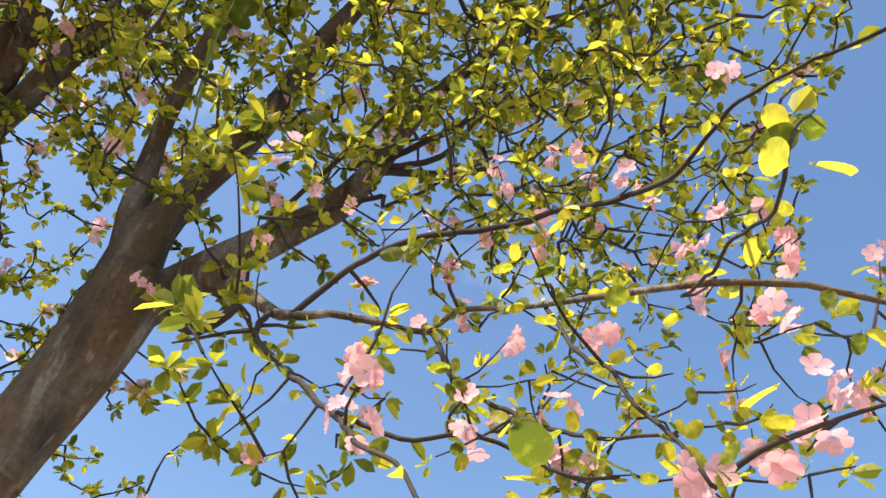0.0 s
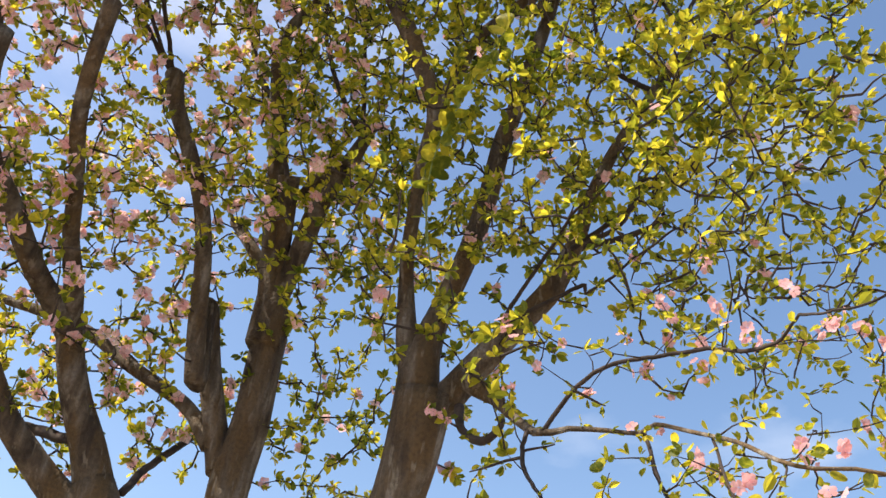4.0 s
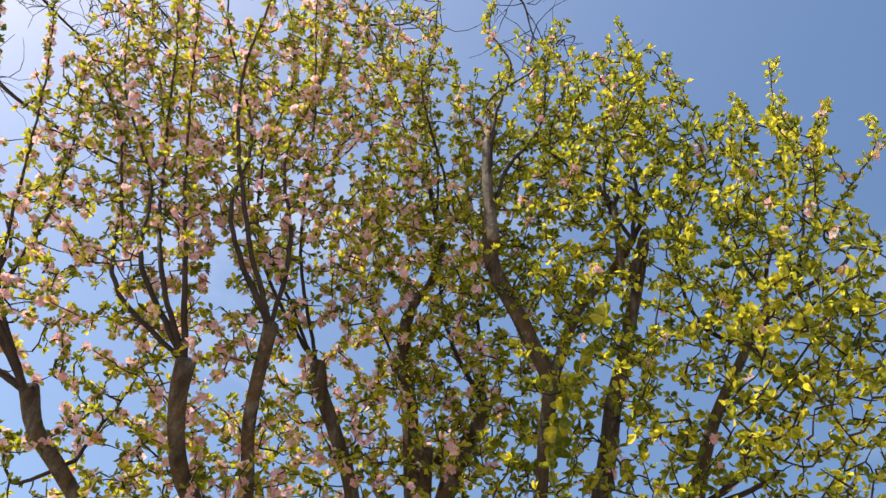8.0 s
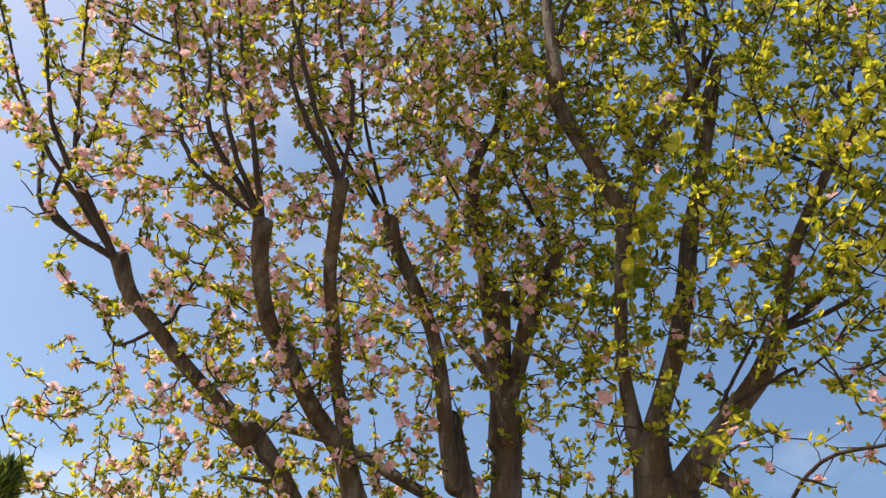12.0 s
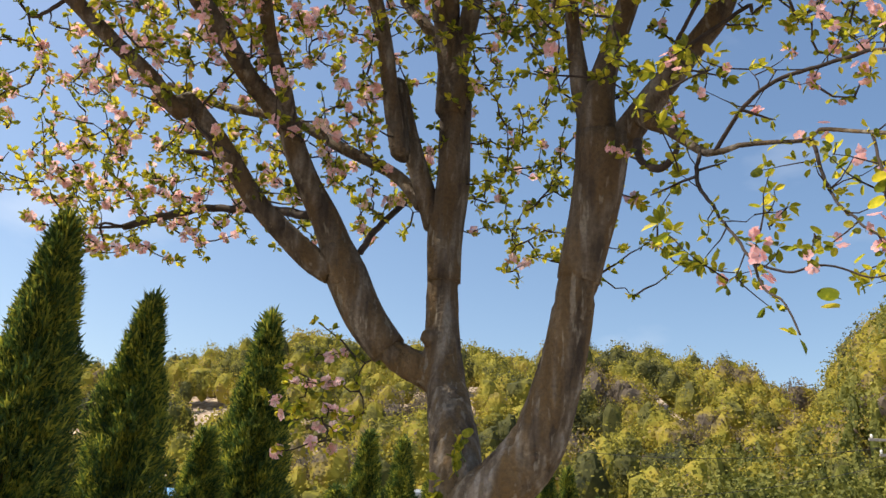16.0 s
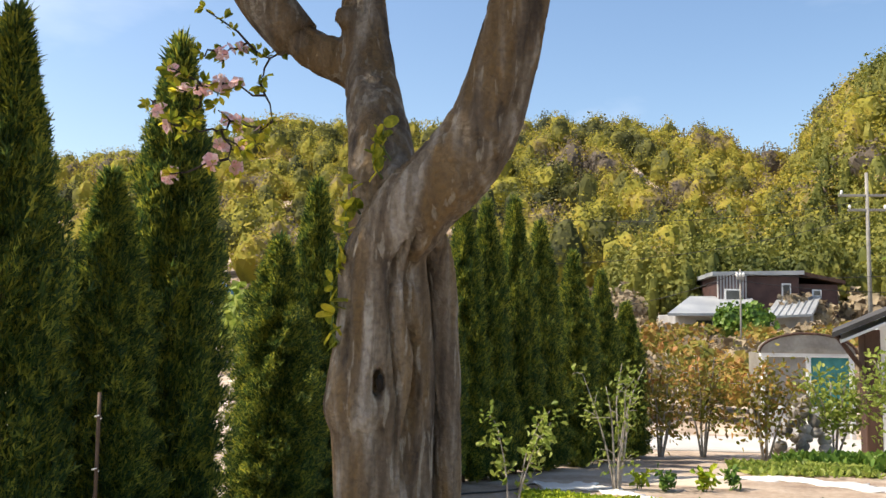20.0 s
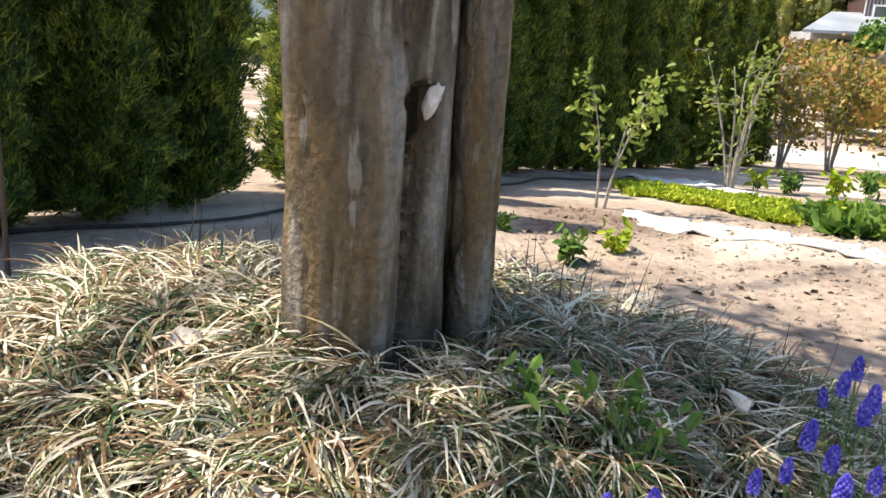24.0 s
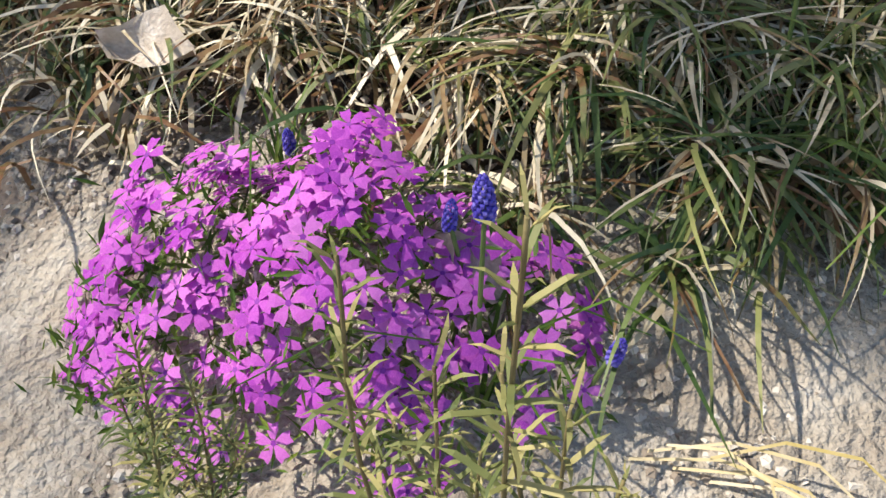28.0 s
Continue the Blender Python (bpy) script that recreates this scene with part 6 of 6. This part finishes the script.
# fallen leaves
DL_V, DL_F = [], []
for i in range(6):
    for j in range(5):
        u, w = i / 5 - 0.5, j / 4 - 0.5
        wide = 0.62 * (1 - (2 * abs(u)) ** 1.6) * (1 + 0.3 * math.sin(9 * u + 2 * w)) + 0.04
        DL_V.append((u, w * wide * 1.1, 0.2 * math.sin(u * 5) * 0.5 + 0.8 * w * w + 0.05 * math.sin(7 * w + 3 * u)))
DL_F = [(i * 5 + j, (i + 1) * 5 + j, (i + 1) * 5 + j + 1, i * 5 + j + 1) for i in range(5) for j in range(4)]
DEAD = mesh_of("dead_leaf", np.array(DL_V), DL_F, [DEAD_LEAF], smooth=True)
for k, (x, y, z, s, rx, ry, rz) in enumerate([(-0.505, 1.132, 0.045, 0.078, 30, 10, 15), (-0.545, 1.10, -0.02, 0.06, 60, 20, 80), (-0.20, 1.02, 0.0, 0.06, 15, 60, 10), (-0.62, 1.6, 0.16, 0.06, 20, 0, 60),
                                              (0.18, 1.75, 0.13, 0.07, 30, 10, 120), (-0.95, 1.75, 0.12, 0.06, 10, 20, 30), (-0.35, 1.3, 0.13, 0.05, 35, 5, 140)]):
    ob = tagged(new("fallen_leaf", DEAD), "curled pale brown dead leaf lying on the grass", "leaf", "fallen leaves")
    ob.matrix_basis = pose(x, y, z, rx, ry, rz) @ Matrix.Scale(s, 4)
for k, (x, y, rz, L) in enumerate([(-0.005, 0.97, -4, 0.15), (0.01, 0.963, -12, 0.13), (0.0, 0.98, 2, 0.14), (0.02, 0.953, -18, 0.11), (0.025, 0.986, 6, 0.12), (-0.02, 0.96, -24, 0.09)]):
    line, rad = smooth_line([(-L / 2, 0, 0.0), (-L / 6, 0.012, 0.012), (L / 6, 0.008, 0.015), (L / 2, -0.02, 0.0)], (1, 1), 0.03)
    v = np.concatenate([line + [0, 0.001, 0.0008], line - [0, 0.001, 0]])
    m = len(line)
    ob = tagged(piece("dry_blade", mesh_of("dry_blade", v, [(i, i + 1, m + i + 1, m + i) for i in range(m - 1)], [STRAW])), "bent dry straw-coloured grass blade on gravel", "grass blade", "loose dry blades")
    ob.matrix_basis = pose(x, y, float(ground_z(x, y)) + 0.016 + 0.004 * k, 0, 0, rz)

# sprouts on the trunk and one long shoot of large fresh leaves
LEAF_BIG = leaf_me


def sprout(points, leaves, size, seed, label):
    """A short green shoot with a leaf at each node."""
    r = np.random.default_rng(seed)
    line, rad = smooth_line(points, (0.0035, 0.0025, 0.0015), 0.02)
    sp = under(tree, piece("sprout", mesh_of("sprout", *tube(line, rad, 5), [MUSC_STEM], smooth=True), None, label))
    for k in range(leaves):
        p = line[min(len(line) - 1, int((0.25 + 0.75 * k / leaves) * len(line)))]
        d = unit(r.normal(size=3) + np.array([0, -0.3, 0.5]))
        m = Matrix(frames_for(d[None], unit(r.normal(size=(1, 3)) + np.array([[0, 0, 0.8]])))[0].tolist()).to_4x4()
        ob = piece("leaf", LEAF_BIG, sp)
        ob.matrix_basis = Matrix.Translation(p) @ m @ Matrix.Scale(r.uniform(*size), 4)


for k, (x, y, z, n) in enumerate([(-0.50, 1.67, 0.95, 8), (-0.51, 1.69, 1.03, 7), (-0.50, 1.71, 1.12, 7), (-0.485, 1.72, 1.21, 8), (-0.47, 1.72, 1.29, 9), (-0.41, 1.70, 1.38, 9), (-0.39, 1.71, 1.43, 8)]):
    sprout([(x, y + 0.02, z), (x - 0.015, y - 0.02, z + 0.03), (x - 0.01, y - 0.035, z + 0.08)], n, (0.028, 0.05), 140 + k, "tuft of bright green leaves sprouting from bark")
sprout([(0.0, 1.35, 3.02), (-0.02, 1.15, 3.25), (0.09, 0.95, 3.51), (0.18, 0.85, 3.69)], 34, (0.05, 0.075), 160, "long shoot of large bright yellow-green leaves")
sprout([(0.04, 1.4, 2.9), (-0.04, 1.2, 3.24), (0.01, 1.1, 3.41)], 22, (0.045, 0.065), 161, "shoot of large yellow-green leaves")
for k, (x, y, z, size, spin) in enumerate([(0.362, 0.07, 1.662, 0.046, 190), (0.372, 0.06, 1.66, 0.044, -10), (0.368, 0.06, 1.688, 0.038, 130), (0.39, 0.06, 1.722, 0.036, 40), (0.366, 0.062, 1.70, 0.034, 170),
                                           (0.362, 0.30, 1.583, 0.06, 200), (0.343, 0.32, 1.574, 0.05, 300), (0.345, 0.45, 1.731, 0.055, 20), (0.514, 0.25, 1.667, 0.06, 250), (0.543, 0.40, 1.922, 0.05, 90)]):
    ob = piece("leaf", LEAF_BIG)
    ob.matrix_basis = pose(x, y, z, 35 + 8 * math.sin(k * 2), 18 * math.cos(k * 3), spin) @ Matrix.Scale(size * 0.66, 4)
    under(tree, ob)
# near-black plug: the shade inside the trunk's hole given as a colour
bm = bmesh.new()
bmesh.ops.create_icosphere(bm, subdivisions=3, radius=1.0)
for v in bm.verts:
    v.co = Vector((v.co.x * 0.008, v.co.y * 0.012, v.co.z * 0.021)) * (1 + 0.2 * noise.noise(v.co * 3))
hole_plug = part("hole_plug", bm, material("hole_shade", [(0.3, (0.006, 0.005, 0.004)), (0.7, (0.018, 0.013, 0.01))], 60, 0.95, 0.4, 120), None, "near-black plug for the shade in the trunk hole", smooth=True)
hole_plug.matrix_basis = pose(-0.394, 1.655, 0.86, 0, 0, 0)
under(tree, hole_plug)
# torn pale wood beside a knot
bm = bmesh.new()
bmesh.ops.create_icosphere(bm, subdivisions=3, radius=0.018)
for v in bm.verts:
    v.co = Vector((v.co.x * 0.7, v.co.y * 0.5, v.co.z * 1.4)) * (1 + 0.5 * noise.noise(v.co * 90))
wound = part("torn_wood", bm, material("torn_wood", [(0.3, (0.5, 0.42, 0.34)), (0.7, (0.78, 0.72, 0.64))], 40, 0.8, 0.4, 120), None, "pale torn wood beside a knot", smooth=True)
wound.matrix_basis = pose(-0.299, 1.763, 0.528, 0, 20, 0)
under(tree, wound)

# ---- road, buildings and poles in the valley ----
def block(name, thing, lo, hi, mat, bevel=0.02, label=""):
    bm = bmesh.new()
    box(bm, lo, hi, bevel)
    return part(name, bm, mat, thing, label)


def slab(name, thing, corners, thick, mat, label=""):
    """A flat plate with four corners and a thickness downward."""
    bm = bmesh.new()
    top = [bm.verts.new(c) for c in corners]
    low = [bm.verts.new((c[0], c[1], c[2] - thick)) for c in corners]
    bm.faces.new(top)
    bm.faces.new(low[::-1])
    for i in range(4):
        bm.faces.new((top[i], low[i], low[(i + 1) % 4], top[(i + 1) % 4]))
    bmesh.ops.recalc_face_normals(bm, faces=bm.faces)
    return part(name, bm, mat, thing, label)


road = tagged(block("road", None, (0.5, 11.9, -0.98), (14, 13.4, -0.78), CONCRETE, 0.02, "pale concrete lane below the garden"), category="road", kind="structure")

gh = holder("greenhouse", (4.0, 14.0, -1.02), "small white-framed greenhouse with a cloudy film roof", "greenhouse")
for x0 in (0.0, 0.72, 1.42):
    block("post", gh, (x0, 0, 0), (x0 + 0.08, 0.09, 1.55), WHITE_FRAME, 0.008)
block("rail", gh, (-0.02, -0.01, 1.5), (1.52, 0.1, 1.58), WHITE_FRAME, 0.008)
block("rail", gh, (0.08, 0.02, 0.62), (1.42, 0.07, 0.68), WHITE_FRAME, 0.005)
block("pane", gh, (0.08, 0.04, 0.68), (0.72, 0.055, 1.5), FILM, 0, "cloudy plastic pane")
block("pane", gh, (0.80, 0.04, 0.68), (1.42, 0.055, 1.5), TEAL, 0, "dark teal tarpaulin pane")
block("panel", gh, (0.08, 0.04, 0.0), (1.42, 0.055, 0.62), WHITE_FRAME, 0)
block("side", gh, (0, 0.1, 0), (0.04, 0.8, 1.55), FILM, 0)
rv, rf = [], []
for i in range(13):
    a = math.pi * i / 12
    for yy in (-0.03, 0.8):
        rv.append((0.74 - 0.78 * math.cos(a) + 0.18 * (yy > 0), yy, 1.565 + 0.32 * math.sin(a)))
rf = [(2 * i, 2 * i + 2, 2 * i + 3, 2 * i + 1) for i in range(12)] + [tuple(2 * i for i in range(12, -1, -1))]
piece("roof", mesh_of("roof", np.array(rv), rf, [FILM], smooth=False), gh, "bowed roof of dusty film")
hoop = np.array([(0.74 - 0.79 * math.cos(a), -0.04, 1.57 + 0.33 * math.sin(a)) for a in np.linspace(0, math.pi, 17)])
piece("hoop", mesh_of("hoop", *tube(hoop, np.full(17, 0.022), 6), [DARK_WOOD], smooth=True), gh, "dark rim of the roof")

wh = holder("white_house", (4.4, 11.6, -0.98), "white-walled house with dark timber post and eaves", "house")
block("wall", wh, (0.75, 0.6, 0), (6.0, 0.9, 2.15), WHITE_WALL, 0.01)
block("post", wh, (0.35, 0.1, 0), (0.57, 0.32, 1.95), DARK_WOOD, 0.01)
slab("roof", wh, [(-0.25, -0.35, 1.90), (3.4, -0.35, 3.48), (3.4, 0.6, 3.42), (0.12, 0.6, 1.96)], 0.07, ROOF_DARK)
slab("soffit", wh, [(-0.12, -0.3, 1.80), (3.3, -0.3, 3.27), (3.3, 0.58, 3.25), (0.18, 0.58, 1.86)], 0.04, WHITE_FRAME)
piece("brace", mesh_of("brace", *tube([(0.4, 0.12, 1.3), (0.2, 0.1, 1.55), (-0.02, 0.08, 1.85)], (0.035, 0.035, 0.035), 6), [DARK_WOOD]), wh)
block("lamp", wh, (0.58, 0.2, 1.7), (0.7, 0.3, 1.85), WHITE_FRAME, 0.01, "small white wall lamp")

fh = holder("far_house", (7.75, 43, 0.0), "two-level house with grey metal roofs and dark brown upper wall", "house")
block("lower_wall", fh, (0.3, 1.0, -0.6), (7.2, 6.5, 1.5), GREY_WALL, 0.03)
slab("porch_roof", fh, [(-0.2, 0.2, 1.55), (4.2, 0.2, 1.6), (5.0, 3.6, 2.6), (1.6, 3.6, 2.55)], 0.14, ROOF_METAL)
slab("carport_roof", fh, [(4.6, 0.0, 1.45), (7.0, 0.0, 1.6), (8.9, 4.0, 2.75), (6.6, 4.0, 2.65)], 0.12, ROOF_METAL)
for k in range(7):
    piece("seam", mesh_of("seam", *tube([(4.95 + 0.34 * k, 0.0, 1.5 + 0.021 * k), (6.9 + 0.33 * k, 3.98, 2.7 + 0.014 * k)], (0.03, 0.03), 4), [ROOF_METAL]), fh)
block("upper_wall", fh, (3.0, 3.2, 1.4), (7.4, 7.5, 3.7), RED_WALL, 0.03)
block("upper_wing", fh, (7.4, 3.6, 1.4), (9.6, 7.5, 3.3), RED_WALL, 0.03)
slab("upper_roof", fh, [(2.7, 2.9, 3.9), (7.6, 2.9, 4.0), (7.6, 7.8, 3.9), (2.7, 7.8, 3.8)], 0.22, ROOF_METAL)
slab("wing_roof", fh, [(7.4, 3.1, 4.0), (9.9, 3.3, 3.5), (9.9, 7.8, 3.4), (7.4, 7.8, 3.9)], 0.2, DARK_WOOD)
block("siding_bay", fh, (3.0, 3.0, 1.5), (4.55, 3.2, 3.72), GREY_WALL, 0.02, "pale boarded bay")
for k in range(9):
    block("board", fh, (3.04 + 0.17 * k, 2.96, 1.9), (3.1 + 0.17 * k, 3.0, 3.7), RED_WALL, 0)
for x0, x1, z0, z1 in ((3.35, 4.25, 1.9, 2.95), (6.45, 6.95, 2.5, 3.3), (8.2, 8.7, 2.6, 3.0)):
    y0 = 2.92 if x0 < 5 else 3.12 if x0 < 7 else 3.52
    wd = block("window", fh, (x0, y0, z0), (x1, y0 + 0.08, z1), WHITE_FRAME, 0.01)
    block("pane", wd, (x0 + 0.08, y0 - 0.03, z0 + 0.08), (x1 - 0.08, y0, z1 - 0.08), DARK_GLASS, 0)
wd = block("door", fh, (1.4, 0.93, -0.5), (2.2, 1.0, 1.2), DARK_GLASS, 0)
block("post", fh, (6.9, 0.1, -0.6), (7.05, 0.25, 1.5), GREY_WALL, 0.01)

bh = holder("blue_roofed_house", (-17.5, 30, 0.8), "low farmhouse with a bright blue roof behind the hedge", "house")
block("wall", bh, (0, 0, -1), (4.5, 4, 1.3), WHITE_WALL, 0.02)
slab("roof", bh, [(-0.4, -0.4, 1.3), (4.9, -0.4, 1.3), (4.9, 2, 2.1), (-0.4, 2, 2.1)], 0.15, BLUE_ROOF)
slab("roof", bh, [(-0.4, 2, 2.1), (4.9, 2, 2.1), (4.9, 4.4, 1.3), (-0.4, 4.4, 1.3)], 0.15, BLUE_ROOF)
sh = holder("grey_shed", (-7.5, 40, 2.2), "low grey shed on the hillside foot", "shed")
block("wall", sh, (0, 0, -2), (4.5, 3, 1.5), GREY_WALL, 0.02)
slab("roof", sh, [(-0.3, -0.3, 1.5), (4.8, -0.3, 1.6), (4.8, 3.3, 2.0), (-0.3, 3.3, 1.9)], 0.15, ROOF_METAL)


def utility_pole(at, tall, label, arms):
    z = float(ground_z(*at))
    th = holder("utility_pole", (*at, z), label, "utility pole")
    piece("mast", mesh_of("mast", *tube([(0, 0, -0.3), (0, 0, tall * 0.5), (0, 0, tall)], (0.013 * tall, 0.011 * tall, 0.009 * tall), 10), [POLE_MAT], smooth=True), th)
    for h, half in arms:
        block("crossarm", th, (-half, -0.06, h - 0.06), (half, 0.06, h + 0.06), POLE_MAT, 0.01)
        for q in (-0.9, 0, 0.9):
            piece("insulator", mesh_of("insulator", *tube([(q * half, 0, h + 0.05), (q * half, 0, h + 0.16), (q * half, 0, h + 0.26)], (0.04, 0.07, 0.03), 8), [WHITE_FRAME]), th)
    return th


utility_pole((16.35, 40), 8.6, "grey concrete utility pole with crossarms", [(7.5, 1.3), (6.8, 0.9)])
utility_pole((9.37, 36), 3.9, "short grey pole in front of the far house", [(3.5, 0.15)])
for k, (a, b, sag) in enumerate([((-4, 44, 7.2), (16.3, 40, 7.0), 0.9), ((-2, 40, 3.9), (16.35, 40, 6.3), 0.8), ((3, 36, 1.6), (9.37, 36, 3.3), 0.3), ((9.37, 36, 3.2), (24, 40, 4.4), 0.5), ((9.37, 36, 2.9), (22, 38, 2.9), 0.4)]):
    t = np.linspace(0, 1, 24)[:, None]
    line = np.array(a) * (1 - t) + np.array(b) * t - np.array([0, 0, sag]) * (4 * t * (1 - t))
    tagged(piece("overhead_wire", mesh_of("overhead_wire", *tube(line, np.full(24, 0.014), 4), [HOSE])), "thin overhead wire strung between poles", "wire", "overhead wires")

# rock pile and brush in the valley
rk = np.random.default_rng(5)
rockpile = holder("rock_pile", (3.52, 10.5, float(ground_z(3.52, 10.5))), "small heap of grey stones in the garden", "rock pile")
for k in range(26):
    a, h = rk.random() * 6.28, k / 26
    rad = 0.32 * (1 - h) + 0.03
    bm = bmesh.new()
    bmesh.ops.create_icosphere(bm, subdivisions=2, radius=0.085)
    for v in bm.verts:
        v.co *= 1 + 0.35 * noise.noise(v.co * 9 + Vector((k, 0, 0)))
        v.co.z *= 0.65
    ob = part("stone", bm, ROCK, rockpile, smooth=True)
    ob.location = (rad * math.cos(a), rad * math.sin(a), 0.05 + 0.72 * h)
    ob.rotation_euler = (rk.random(), rk.random(), a)


def brush(n, seed, xr, yr, rad, tall, mat, name, label, dens=150):
    r = np.random.default_rng(seed)
    x, y = r.uniform(*xr, n), r.uniform(*yr, n)
    v, f = crown_cloud(x, y, ground_z(x, y), r.uniform(*rad, n), r.uniform(*tall, n), dens, seed, (0.14, 0.34))
    return tagged(piece(name, mesh_of(name, v, f, [mat]), None, label, "stuff"), category="brush")


brush(150, 201, (0, 30), (15.5, 42), (0.5, 1.2), (0.7, 1.8), BRUSH, "valley_brush", "dry brown brush and grass in the valley")
brush(90, 202, (1, 22), (16, 41), (0.5, 1.1), (0.8, 2.0), RUST, "valley_shrubs", "golden and rusty shrubs in the valley")
brush(260, 203, (-30, 30), (46, 64), (1.0, 2.0), (1.5, 4), BRUSH, "hill_foot_brush", "pale dry brush at the foot of the hill")
brush(420, 204, (7, 36), (50, 68), (0.7, 1.4), (4.5, 8), BAMBOO, "bamboo_grove", "fresh green bamboo grove behind the far house", 160)
brush(200, 205, (-34, 3), (26, 50), (0.8, 1.8), (1.5, 3.5), SHRUB, "valley_scrub", "pale green scrub beyond the hedge")
brush(6, 206, (10.0, 11.5), (40, 42), (0.7, 1.0), (2.2, 3), HERB, "house_shrub", "dark green shrub before the far house", 200)

# weathered deck boards at the edge of the mound
deck = holder("deck", (-1.65, 1.7, -0.16), "weathered grey wooden deck boards beside the mound", "deck")
for k in range(5):
    bm = bmesh.new()
    box(bm, (-0.55, -0.065, -0.012), (0.25, 0.065, 0.016), 0.004)
    ob = part("plank", bm, PLANK, deck)
    ob.location = (0, -0.3 + 0.142 * k, 0.02)
